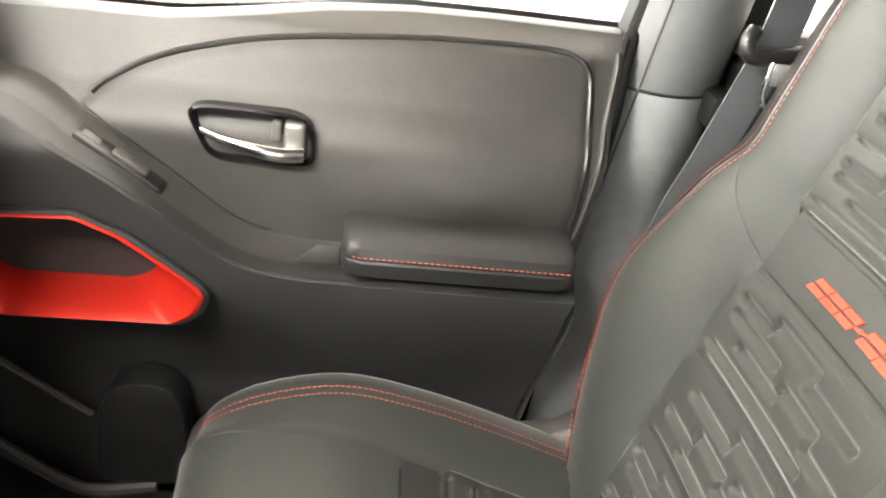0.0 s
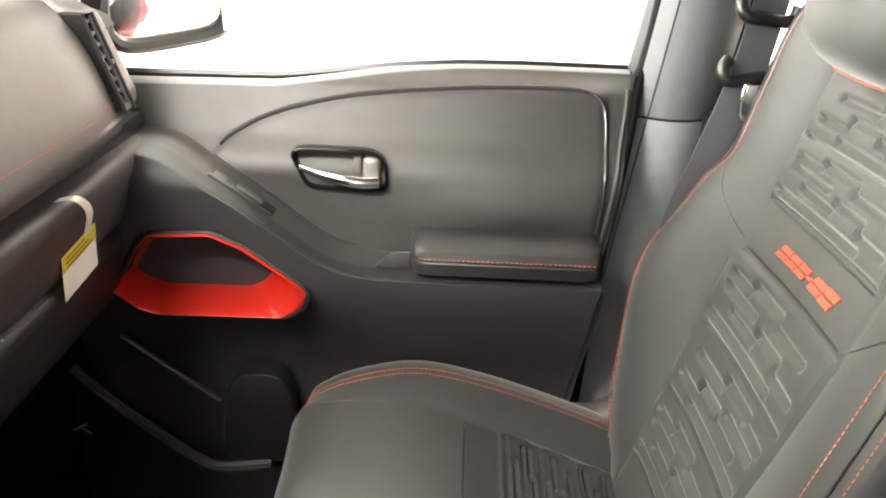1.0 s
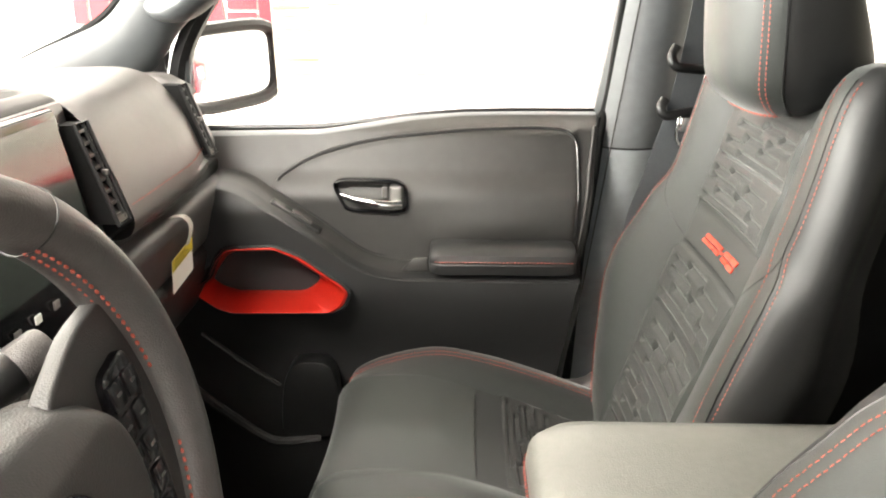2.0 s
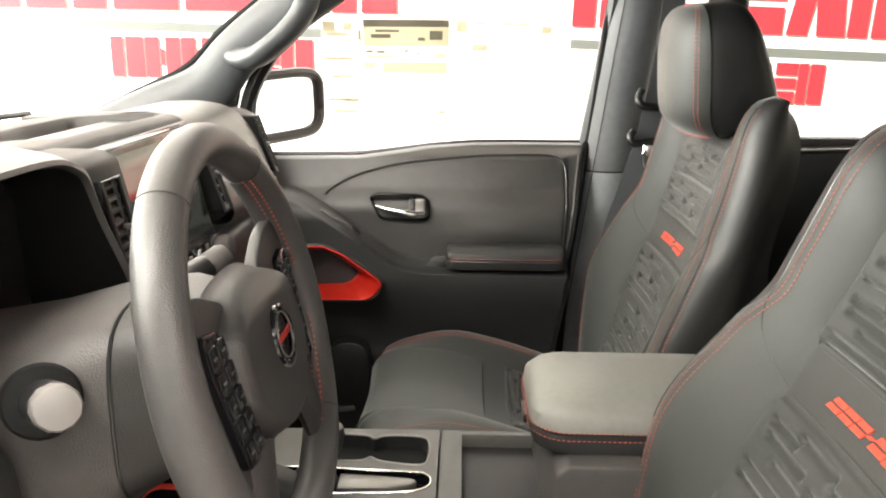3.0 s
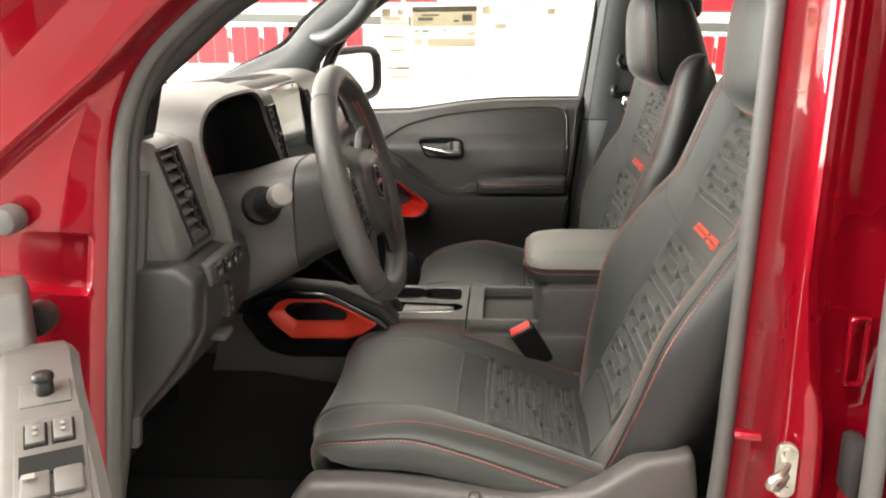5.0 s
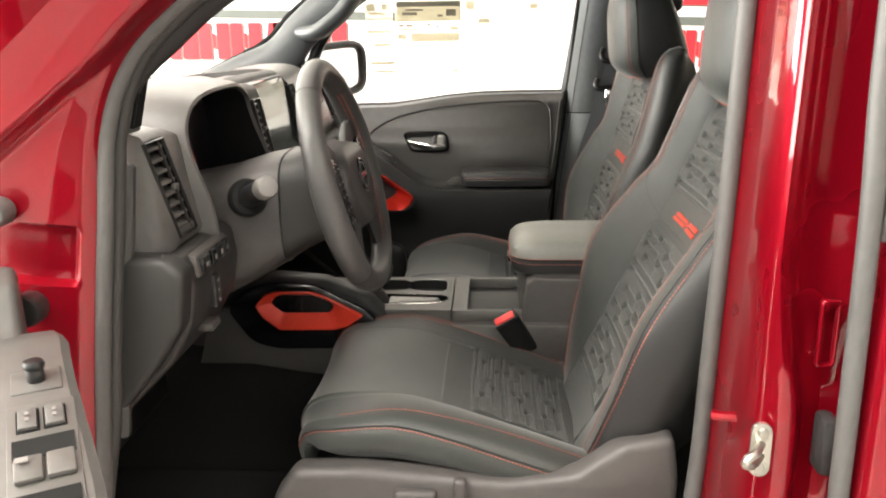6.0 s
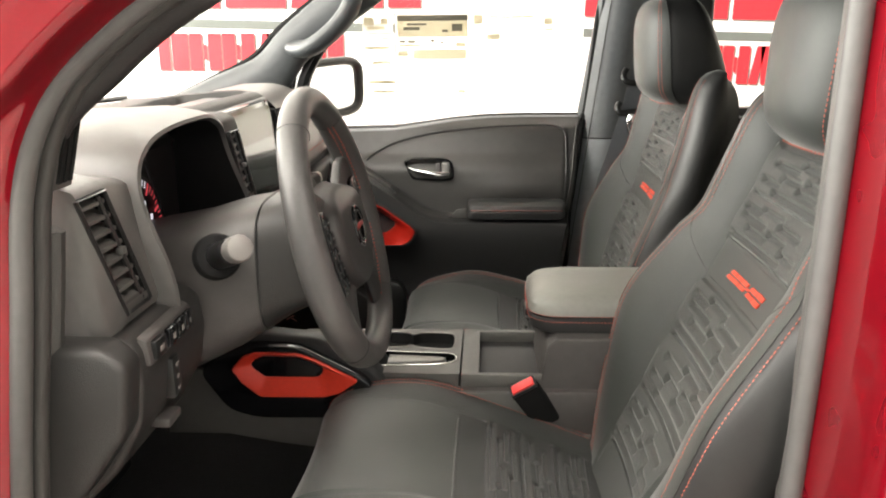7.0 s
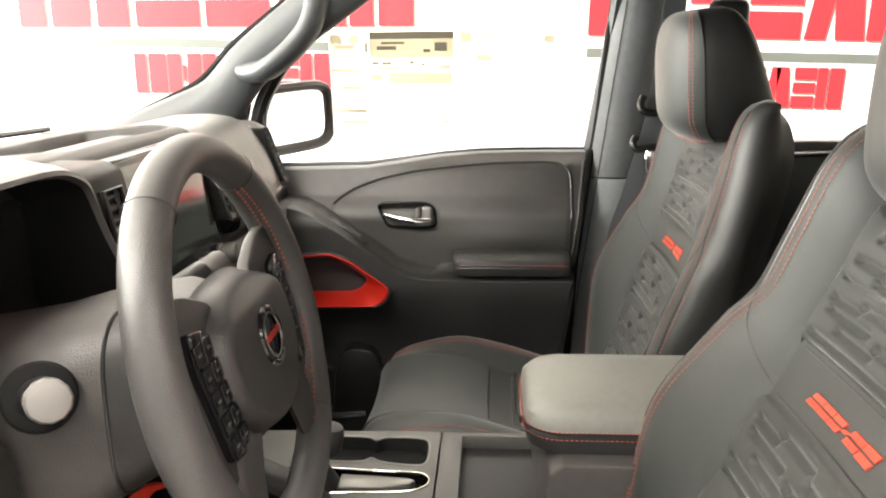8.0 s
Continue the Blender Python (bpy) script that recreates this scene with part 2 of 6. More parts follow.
def spline(pts, n=8, closed=False):
    """A smooth line through the points, n steps from one to the next."""
    pts = [Vector(p) for p in pts]
    out, m = [], len(pts)
    for i in range(m if closed else m - 1):
        p1, p2 = pts[i], pts[(i + 1) % m]
        p0 = pts[i - 1] if i or closed else p1 * 2 - p2
        p3 = pts[(i + 2) % m] if i + 2 < m or closed else p2 * 2 - p1
        for s in range(n):
            t = s / n
            out.append(0.5 * ((2 * p1) + (p2 - p0) * t + (2 * p0 - 5 * p1 + 4 * p2 - p3) * t * t + (3 * p1 - p0 - 3 * p2 + p3) * t ** 3))
    if not closed:
        out.append(pts[-1])
    return out


def tube(pts, r, n=8, closed=False, flat=1.0, up=(0, 0, 1)):
    """A round bar along the points; flat squeezes it along its second axis; r may be a list."""
    pts = [Vector(p) for p in pts]
    rows, m = [], len(pts)
    side = None
    for i, p in enumerate(pts):
        t = (pts[(i + 1) % m] - pts[i - 1]) if closed or 0 < i < m - 1 else (pts[1] - pts[0] if i == 0 else pts[-1] - pts[-2])
        t.normalize()
        if side is None:
            side = t.cross(Vector(up))
            if side.length < 1e-3:
                side = t.cross(Vector((1, 0, 0)))
        side = (side - t * side.dot(t)).normalized()
        other = t.cross(side)
        rad = r[i] if isinstance(r, list) else r
        rows.append([p + side * (rad * math.cos(a)) + other * (rad * flat * math.sin(a)) for a in (2 * math.pi * k / n for k in range(n))])
    return grid(rows, close_u=True, close_v=closed, cap=not closed)


def stitches(path, pitch=0.0062, length=0.0042, r=0.00065, lift=None):
    """A row of thread stitches along a path; lift moves each one off the surface."""
    path = [Vector(p) for p in path]
    verts, faces = [], []
    acc, nxt = 0.0, 0.0
    for a, b in zip(path, path[1:]):
        seg = (b - a).length
        if seg < 1e-6:
            continue
        t = (b - a) / seg
        s1 = t.cross(V(0.31, 0.52, 0.8)).normalized()
        s2 = t.cross(s1)
        while nxt <= acc + seg:
            c = a + t * (nxt - acc) + (lift or V(0, 0, 0))
            i = len(verts)
            for e, k in ((-0.5, 0.5), (-0.25, 1), (0.25, 1), (0.5, 0.5)):
                for u, v in ((1, 0), (0, 1), (-1, 0), (0, -1)):
                    verts.append(c + t * (length * e) + s1 * (r * k * u) + s2 * (r * k * v))
            for q in range(3):
                for j in range(4):
                    faces.append((i + 4 * q + j, i + 4 * q + (j + 1) % 4, i + 4 * q + 4 + (j + 1) % 4, i + 4 * q + 4 + j))
            faces.append((i + 3, i + 2, i + 1, i))
            faces.append((i + 12, i + 13, i + 14, i + 15))
            nxt += pitch
        acc += seg
    return from_lists(verts, faces)


def smooth(a, b, x):
    t = min(1.0, max(0.0, (x - a) / (b - a)))
    return t * t * (3 - 2 * t)


def lerp(table, x):
    """Smooth value from a short table of (x, value)."""
    if x <= table[0][0]:
        return table[0][1]
    for (x0, v0), (x1, v1) in zip(table, table[1:]):
        if x <= x1:
            return v0 + (v1 - v0) * smooth(x0, x1, x)
    return table[-1][1]


def line(table, x):
    """Straight-line value from a short table of (x, value)."""
    if x <= table[0][0]:
        return table[0][1]
    for (x0, v0), (x1, v1) in zip(table, table[1:]):
        if x <= x1:
            return v0 + (v1 - v0) * (x - x0) / (x1 - x0)
    return table[-1][1]


def rounded(pts, cut=0.008, steps=4):
    """A closed outline with its corners rounded off."""
    out, n = [], len(pts)
    for i in range(n):
        a, b, c = (V(*pts[k % n]) for k in (i - 1, i, i + 1))
        p = b + (a - b).normalized() * min(cut, 0.45 * (a - b).length)
        q = b + (c - b).normalized() * min(cut, 0.45 * (c - b).length)
        for k in range(steps + 1):
            t = k / steps
            w = p * (1 - t) ** 2 + b * (2 * t * (1 - t)) + q * t * t
            out.append((w.x, w.y))
    return out


def disc(centre, axis, r, depth, n=24, bevel=0.001):
    """A short round bar at a place, along an axis."""
    bm = bmesh.new()
    bmesh.ops.create_cone(bm, cap_ends=True, segments=n, radius1=r, radius2=r, depth=depth)
    if bevel:
        edges = [e for e in bm.edges if abs(e.verts[0].co.z - e.verts[1].co.z) < 1e-6]
        bmesh.ops.bevel(bm, geom=edges, offset=bevel, segments=2, affect="EDGES", profile=0.5)
    q = Vector(axis).to_track_quat("Z", "Y").to_matrix().to_4x4()
    bm.transform(Matrix.Translation(centre) @ q)
    return bm


def ring_band(outer, inner, axis, a, b, r=0.002):
    """A frame between an outer and an inner outline of as many points, pushed along an axis."""
    def at(p, c):
        return {"y": (p[0], c, p[1]), "x": (c, p[0], p[1]), "z": (p[0], p[1], c)}[axis]
    n = len(outer)
    verts = [at(p, a) for p in outer] + [at(p, a) for p in inner] + [at(p, b) for p in outer] + [at(p, b) for p in inner]
    faces = []
    for i in range(n):
        j = (i + 1) % n
        faces += [(i, j, n + j, n + i), (2 * n + j, 2 * n + i, 3 * n + i, 3 * n + j), (j, i, 2 * n + i, 2 * n + j), (n + i, n + j, 3 * n + j, 3 * n + i)]
    bm = from_lists(verts, faces)
    bmesh.ops.recalc_face_normals(bm, faces=bm.faces)
    if r:
        bmesh.ops.bevel(bm, geom=bm.edges, offset=r, segments=2, affect="EDGES", profile=0.5)
    return bm

# ---- showroom ----
def slab(name, material, x0, x1, y0, y1, z0, z1, label, category):
    ob = part(name, rbox(x0, x1, y0, y1, z0, z1, 0), material, None, label, smooth=False)
    return tagged(ob, "", category, kind="structure")


slab("floor", TILE, -7, 7, -8, 4.1, -0.1, 0, "polished pale grey showroom floor", "floor")
slab("ceiling", CEIL, -7, 7, -8, 4.1, 4.05, 4.2, "plain white showroom ceiling with lamp strips", "ceiling")
slab("wall_north", WHITE, -7, 7, 3.92, 4.1, 0, 4.05, "bright white showroom wall carrying printed banners", "wall")
# glazed south wall, unseen, made up to house the added fill lamps
slab("wall_south", GREYWALL, -7, 7, -8.2, -8, 3.05, 4.05, "grey header over the added shop front windows", "wall")
slab("wall_south_foot", GREYWALL, -7, 7, -8.2, -8, 0, 0.45, "low grey wall under the added shop front windows", "wall")
for wx in (-6.75, -2.25, 2.25, 6.75):
    slab("wall_south_post", GREYWALL, wx - 0.25, wx + 0.25, -8.2, -8, 0.45, 3.05, "grey post between added shop front windows", "wall")
for i, wx in enumerate((-4.5, 0.0, 4.5)):
    w_ = tagged(new("window_%d" % (i + 1)), "added unseen shop front window for a fill lamp", "window", "shop front windows", "structure")
    w_.location = (wx, -8.1, 0.45)
    part("frame", ring_band([(wx - 2.0, 0.45), (wx + 2.0, 0.45), (wx + 2.0, 3.05), (wx - 2.0, 3.05)], [(wx - 1.93, 0.52), (wx + 1.93, 0.52), (wx + 1.93, 2.98), (wx - 1.93, 2.98)], "y", -8.14, -8.06, 0), SEAL, w_, smooth=False)
    part("pane", rbox(wx - 1.93, wx + 1.93, -8.105, -8.095, 0.52, 2.98, 0), GLASS, w_, smooth=False)
# end wall glazing is invented, a setting for the fill that brightens the seat backs
slab("wall_west", GREYWALL, -7.2, -7, -8, 4.1, 3.75, 4.05, "grey header over the added end wall windows", "wall")
slab("wall_west_foot", GREYWALL, -7.2, -7, -8, 4.1, 0, 0.45, "low grey wall under the added end wall windows", "wall")
for wy in (-7.75, -4.0, 0.0, 3.9):
    slab("wall_west_post", GREYWALL, -7.2, -7, wy - 0.2, wy + 0.2, 0.45, 3.75, "grey post between added end wall windows", "wall")
for i, (w0, w1) in enumerate(((-7.55, -4.2), (-3.8, -0.2), (0.2, 3.7))):
    w_ = tagged(new("window_%d" % (i + 4)), "added unseen end wall window for a fill lamp", "window", "end wall windows", "structure")
    w_.location = (-7.1, (w0 + w1) / 2, 0.45)
    part("frame", ring_band([(w0, 0.45), (w1, 0.45), (w1, 3.75), (w0, 3.75)], [(w0 + 0.07, 0.52), (w1 - 0.07, 0.52), (w1 - 0.07, 3.68), (w0 + 0.07, 3.68)], "x", -7.14, -7.06, 0), SEAL, w_, smooth=False)
    part("pane", rbox(-7.105, -7.095, w0 + 0.07, w1 - 0.07, 0.52, 3.68, 0), GLASS, w_, smooth=False)
slab("wall_east", WHITE, 7, 7.2, -8, 4.1, 0, 4.05, "plain white showroom wall", "wall")


def block(kind, x, z, w, h):
    """The bars of one flat red print shape on the banner."""
    def bar(u0, u1, v0, v1, lean=0.0):
        return prism([(x + u0 * w, z + v0 * h), (x + u1 * w, z + v0 * h), (x + (u1 + lean) * w, z + v1 * h), (x + (u0 + lean) * w, z + v1 * h)], "y", 3.898, 3.904, 0)
    if kind == "pair":
        return [bar(0.0, 0.36, 0, 1), bar(0.44, 0.96, 0, 1)]
    if kind == "bar":
        return [bar(0.10, 0.86, 0, 1)]
    if kind == "stack":
        return [bar(0.02, 0.93, 0, 0.30), bar(0.04, 0.94, 0.37, 0.63), bar(0.06, 0.96, 0.70, 1)]
    if kind == "lean":
        return [bar(0.0, 0.34, 0, 1, 0.22), bar(0.50, 0.96, 0, 1, -0.14)]
    return [bar(0.0, 0.38, 0, 1), bar(0.56, 0.96, 0, 1), bar(0.42, 0.52, 0.3, 0.7)]


def banner(x0, squeeze, tilt, drop):
    """A printed banner: large red shapes over a grey line over smaller red shapes, hung a little askew."""
    mid = x0 + 1.2 * squeeze
    ban = thing("banner", (mid, 3.91, 1.2), "white wall banner printed with red block shapes and a grey line", "banner", "wall banners")
    lean = Matrix.Translation((mid, 0, 1.4 + drop)) @ Matrix.Rotation(radians(tilt), 4, "Y") @ Matrix.Translation((-mid, 0, -1.4))
    part("sheet", move(rbox(x0 - 0.3, x0 + 2.75 * squeeze, 3.906, 3.916, 0.75, 2.5, 0), lean), BANNER, ban)
    line_lean = Matrix.Translation((mid, 0, 1.4 + drop)) @ Matrix.Rotation(radians(1.9), 4, "Y") @ Matrix.Translation((-mid, 0, -1.4))
    part("grey_line", move(rbox(x0, x0 + 2.43 * squeeze, 3.898, 3.904, 1.520, 1.575, 0), line_lean), SIGNGREY, ban)
    shadow = lean @ Matrix.Translation((0.010, 0.002, -0.010))
    for name, x, z, h, row in (("large_shape", x0, 1.65, 0.515, (("pair", 0.46), ("bar", 0.26), ("stack", 0.43), ("stack", 0.43), ("lean", 0.45), ("pair", 0.40))),
                               ("small_shape", x0 + 0.69 * squeeze, 1.257, 0.235, (("pair", 0.21), ("frame", 0.22), ("frame", 0.22), ("lean", 0.2), ("stack", 0.18), ("pair", 0.2)))):
        for kind, w in row:
            part(name + "_backing", move(join(*block(kind, x, z, w * squeeze, h)), shadow), SIGNGREY, ban)
            part(name, move(join(*block(kind, x, z, w * squeeze, h)), lean), SIGNRED, ban)
            x += w * squeeze
    return ban


banner(-2.80, 1.0, 0.5, 0.055)
banner(0.64, 0.79, 1.8, -0.05)

for lx, ly in LAMPS:
    lamp = thing("ceiling_light", (lx, ly, 4.0), "slim white rectangular ceiling light panel", "ceiling light", "showroom ceiling lights")
    part("frame", ring_band([(lx - 0.8, ly - 0.3), (lx + 0.8, ly - 0.3), (lx + 0.8, ly + 0.3), (lx - 0.8, ly + 0.3)], [(lx - 0.76, ly - 0.26), (lx + 0.76, ly - 0.26), (lx + 0.76, ly + 0.26), (lx - 0.76, ly + 0.26)], "z", 3.97, 4.05, 0), CEIL, lamp, smooth=False)

# ---- truck body ----
truck = thing("pickup_truck", (0, 0, 0), "glossy red pickup truck body with its front door open", "pickup truck")
part("floor_pan", rbox(-1.05, 1.2, -0.70, 0.72, 0.58, 0.64, 0.01), CARPET, truck, "black carpeted cab floor")
part("roof", rbox(-0.15, 1.25, -0.74, 0.74, 1.76, 1.82, 0.02), BODY, truck)
part("headliner", rbox(-0.15, 1.2, -0.68, 0.68, 1.735, 1.756, 0.008), PILLAR, truck)
part("firewall", rbox(-1.08, -1.0, -0.74, 0.74, 0.5, 1.36, 0), DARK, truck)
for s in (-1, 1):
    part("cowl_side", rbox(-1.05, -0.44, s * 0.715 + (0.05 if s < 0 else 0), s * 0.775 + (0.07 if s < 0 else 0), 0.5, 1.30, 0.01), DARK, truck, "dark footwell side panel")
part("rear_wall", rbox(1.2, 1.26, -0.74, 0.74, 0.55, 1.38, 0), DARK, truck)
part("rear_wall_header", rbox(1.2, 1.26, -0.74, 0.74, 1.66, 1.76, 0), DARK, truck)
for s in (-1, 1):
    part("rocker", rbox(-0.5, 1.2, s * 0.70, s * 0.82, 0.42, 0.66, 0.03), BODY, truck)
    part("fender", rbox(-1.9, -0.78, s * 0.79, s * 0.86, 0.5, 1.18, 0.03), BODY, truck)
part("bonnet", prism([(-2.1, 1.16), (-1.02, 1.30), (-1.02, 1.27), (-2.1, 1.13)], "y", -0.80, 0.80, 0.01), BODY, truck)
# windscreen and its pillars
ws = [V(-1.02, 0, 1.36), V(-0.16, 0, 1.755)]
part("windscreen", grid([[p + V(0, y, 0) + V(0.10 * (y / 0.7) ** 2, 0, 0) for y in np.linspace(-0.71, 0.71, 13)] for p in (ws[0], ws[0].lerp(ws[1], 0.5), ws[1])]), GLASS, truck).visible_shadow = False


def pillar_trim(side, wide=1.72):
    mid = spline([(-0.84, 0.735 * side, 1.30), (-0.66, 0.735 * side, 1.385), (-0.53, 0.73 * side, 1.450), (-0.455, 0.722 * side, 1.527), (-0.385, 0.715 * side, 1.583), (-0.29, 0.705 * side, 1.65), (-0.14, 0.69 * side, 1.75)], 6)
    n = len(mid) - 1
    return tube(mid, [0.030 + 0.010 * smooth(0.5, 0.1, i / n) for i in range(n + 1)], 20, flat=wide)


ap = part("pillar_trim", pillar_trim(1), PILLAR, truck, "grey plastic windscreen pillar trim")
gasket = [p + V(-0.62, 0, 0.75) * (0.054 + 0.014 * smooth(1.62, 1.36, p.z)) + V(0, 0.012, 0) for p in spline([(-0.84, 0.735, 1.30), (-0.66, 0.735, 1.385), (-0.53, 0.73, 1.450), (-0.455, 0.722, 1.527), (-0.385, 0.715, 1.583), (-0.29, 0.705, 1.65), (-0.14, 0.69, 1.75)], 6)]
part("pillar_gasket", tube(gasket, 0.009, 8), VOID, ap, "black windscreen gasket")
part("windscreen_seal", tube([V(-1.0 + 0.10 * (y / 0.7) ** 2, y, 1.402) for y in np.linspace(-0.7, 0.7, 13)], 0.007, 6), DARK, truck)
gp = spline([(-0.455, 0.725, 1.528), (-0.430, 0.694, 1.522), (-0.398, 0.668, 1.526), (-0.365, 0.653, 1.543), (-0.328, 0.648, 1.572), (-0.294, 0.648, 1.612), (-0.278, 0.652, 1.66), (-0.275, 0.66, 1.71)], 6)
part("grab_handle", tube(gp, 0.031, 16, flat=0.72), PILLAR, ap, "grey pillar grab handle")
part("assist_grip", rbox(0.522, 0.604, 0.69, 0.735, 1.560, 1.662, 0.022, 4), DARK, truck, "dark roof rail grip")

# driver side door opening: rubber seal, inner trim, red hinge pillar
front_edge = spline([(-0.42, -0.73, 0.66), (-0.418, -0.73, 0.90), (-0.395, -0.732, 1.12), (-0.362, -0.734, 1.33), (-0.343, -0.734, 1.445), (-0.312, -0.730, 1.517), (-0.262, -0.725, 1.568), (-0.20, -0.72, 1.61), (-0.05, -0.71, 1.69), (0.25, -0.70, 1.735), (0.36, -0.70, 1.735)], 8)
part("door_seal", tube(front_edge, 0.0100, 12, flat=1.0), SEAL, truck, "grey rubber door seal")
inner_edge = [p + V(0.001 - 0.022 * smooth(1.10, 0.85, p.z), 0.028, 0) for p in front_edge]
part("seal_groove", tube([p + V(-0.002, 0.014, 0) for p in front_edge], 0.006, 8), DARK, truck)
part("pillar_lining", tube([p + V(0.0, 0.036 + 0.014 * smooth(1.48, 1.55, p.z), 0.0) for p in front_edge if p.z > 1.485], [0.008 + 0.0085 * smooth(1.48, 1.55, p.z) for p in front_edge if p.z > 1.485], 16, flat=1.35), LINING, truck, "dark grey windscreen pillar lining")
part("inner_pillar_trim", tube(inner_edge, 0.0095, 12, flat=1.1), DOORTRIM, truck, "grey plastic trim inside the door opening")
part("opening_strip", tube([p + V(0.003, 0.046, 0) for p in front_edge if 1.02 < p.z < 1.405], 0.011, 10, flat=1.1), DOORTRIM, truck, "dark grey trim strip")
rear_edge = spline([(0.335, -0.632, 0.66), (0.358, -0.632, 0.95), (0.364, -0.632, 1.13), (0.369, -0.632, 1.30), (0.373, -0.630, 1.45), (0.376, -0.628, 1.60), (0.378, -0.625, 1.735)], 8)
part("door_seal", tube(rear_edge, 0.0125, 12, flat=0.9), SEAL, truck, "grey rubber door seal")
part("inner_pillar_trim", tube([p + V(0.024, 0.030, 0) for p in rear_edge], 0.020, 10, flat=1.3), SOFT, truck)


ROLL = [(0.0, -0.008), (0.06, -0.020), (0.14, -0.030), (0.30, -0.036), (0.5, -0.046), (0.66, -0.060), (0.8, -0.075), (0.9, -0.078), (1.0, -0.070)]
jamb = front_edge[:-8]
jamb_lens = [0.0]
for a, b in zip(jamb, jamb[1:]):
    jamb_lens.append(jamb_lens[-1] + (b - a).length)


def along_jamb(d):
    i = min(max(int(np.searchsorted(jamb_lens, d, side="right")) - 1, 0), len(jamb) - 2)
    return jamb[i].lerp(jamb[i + 1], (d - jamb_lens[i]) / (jamb_lens[i + 1] - jamb_lens[i]))


def hinge_pillar():
    """The red jamb before the door seal: a sheet that rolls outward, and follows the pillar up."""
    rows = []
    for d in np.linspace(0.0, jamb_lens[-1] - 0.001, 240):
        p = along_jamb(d)
        nxt = along_jamb(min(d + 0.03, jamb_lens[-1] - 0.0005)) - along_jamb(max(0.0, d - 0.03))
        nxt.normalize()
        out = V(-nxt.z, 0, nxt.x)
        wide = 0.40 - 0.27 * smooth(1.30, 1.56, p.z)
        row = []
        for f in np.linspace(0, 1, 120):
            dy = line(ROLL, f)
            press = 0.014 * smooth(1.262, 1.270, p.z) * (1 - smooth(1.328, 1.336, p.z)) * smooth(0.05, 0.08, f) * (1 - smooth(0.32, 0.36, f))
            at_x, at_z = (p + out * ((wide + 0.014) * f)).x, (p + out * ((wide + 0.014) * f)).z
            press -= 0.018 * smooth(-0.002, 0.016, (at_z - 1.497) - (at_x + 0.35) / 1.3) * smooth(0.04, 0.10, f)
            row.append(p + out * (-0.002 + (wide + 0.014) * f) + V(0, dy + press + 0.008 * smooth(0.05, 0.0, f), 0))
        rows.append(row)
    return grid(rows)


part("hinge_pillar", hinge_pillar(), BODY, truck, "glossy red door hinge pillar")
part("rubber_stop", disc((-0.437, -0.785, 1.251), (0, -1, 0), 0.019, 0.03, 24, 0.006), DARK, truck, "round black rubber door stop")
part("rubber_stop", disc((-0.454, -0.785, 1.363), (0, -1, 0), 0.016, 0.03, 24, 0.006), SOFT, truck, "round grey rubber door stop")


RIDGE = [(p.x, p.z) for p in spline([(0.6, 0, 0.80), (0.95, 0, 0.88), (1.065, 0, 0.95), (1.136, 0, 0.92), (1.2, 0, 0.66), (1.27, 0, 0.44), (1.34, 0, 0.34), (1.75, 0, 0.32)], 8)]


def centre_pillar():
    rows = []
    for k, p in enumerate(rear_edge):
        z = p.z
        neck = smooth(0.95, 1.15, z)
        row = []
        row.append(p + V(0.008, -0.002, 0))
        row.append(p + V(0.014, -0.05, 0))
        p = p + V(0, -0.104, 0)
        for dx, dy in ((0.012, -0.004), (0.020, -0.026), (0.030, -0.040), (0.048, -0.046), (0.060, -0.044), (0.068, -0.030), (0.076, -0.018), (0.095, -0.012), (0.112, -0.020), (0.118, -0.050), (0.125, -0.052), (0.150, -0.050), (0.2, -0.045)):
            k = line(RIDGE, z)
            wide = dx * k if dx <= 0.060 else (0.060 * k + (dx - 0.060) * (0.118 - 0.060 * k) / 0.058 if dx < 0.118 else dx)
            row.append(p + V(wide, dy - 0.012 * (1 - neck), 0))
        rows.append(row)
    return grid(rows)


part("centre_pillar", centre_pillar(), BODY, truck, "glossy red door pillar with pressed steps")
striker = part("striker_plate", move(join(rbox(-0.011, 0.011, -0.006, 0.0, -0.022, 0.022, 0), disc((0, -0.003, -0.022), (0, -1, 0), 0.0112, 0.0064, 24, 0.001), disc((0, -0.003, 0.022), (0, -1, 0), 0.0112, 0.0064, 24, 0.001)), pose(0.384, -0.782, 1.087, 0, 0, -8)), STEEL, truck, "zinc steel door striker plate")
part("striker_loop", tube(spline([(0.384, -0.786, 1.094), (0.372, -0.806, 1.094), (0.362, -0.812, 1.090), (0.360, -0.812, 1.083), (0.370, -0.806, 1.080), (0.384, -0.786, 1.080)], 5), 0.0052, 8), STEEL, striker)
for dz in (-0.03, 0.03):
    part("screw", disc((0.384, -0.789, 1.087 + dz * 0.75), (0, -1, 0), 0.0055, 0.005, 12), STEEL, striker)
part("red_pressing", tube(spline([(0.338, -0.752, 1.112), (0.350, -0.759, 1.114), (0.362, -0.762, 1.115)], 4), 0.006, 8), BODY, truck)
lab = part("pressure_label", move(rbox(-0.013, 0.013, -0.001, 0.0, -0.028, 0.028, 0), pose(0.372, -0.797, 1.000, 0, 32, -5)), TAGWHITE, truck, "small white and yellow sticker on the red pillar")
part("yellow_band", move(rbox(-0.011, 0.011, -0.002, -0.001, 0.004, 0.024, 0), pose(0.372, -0.797, 1.000, 0, 32, -5)), YELLOW, lab)
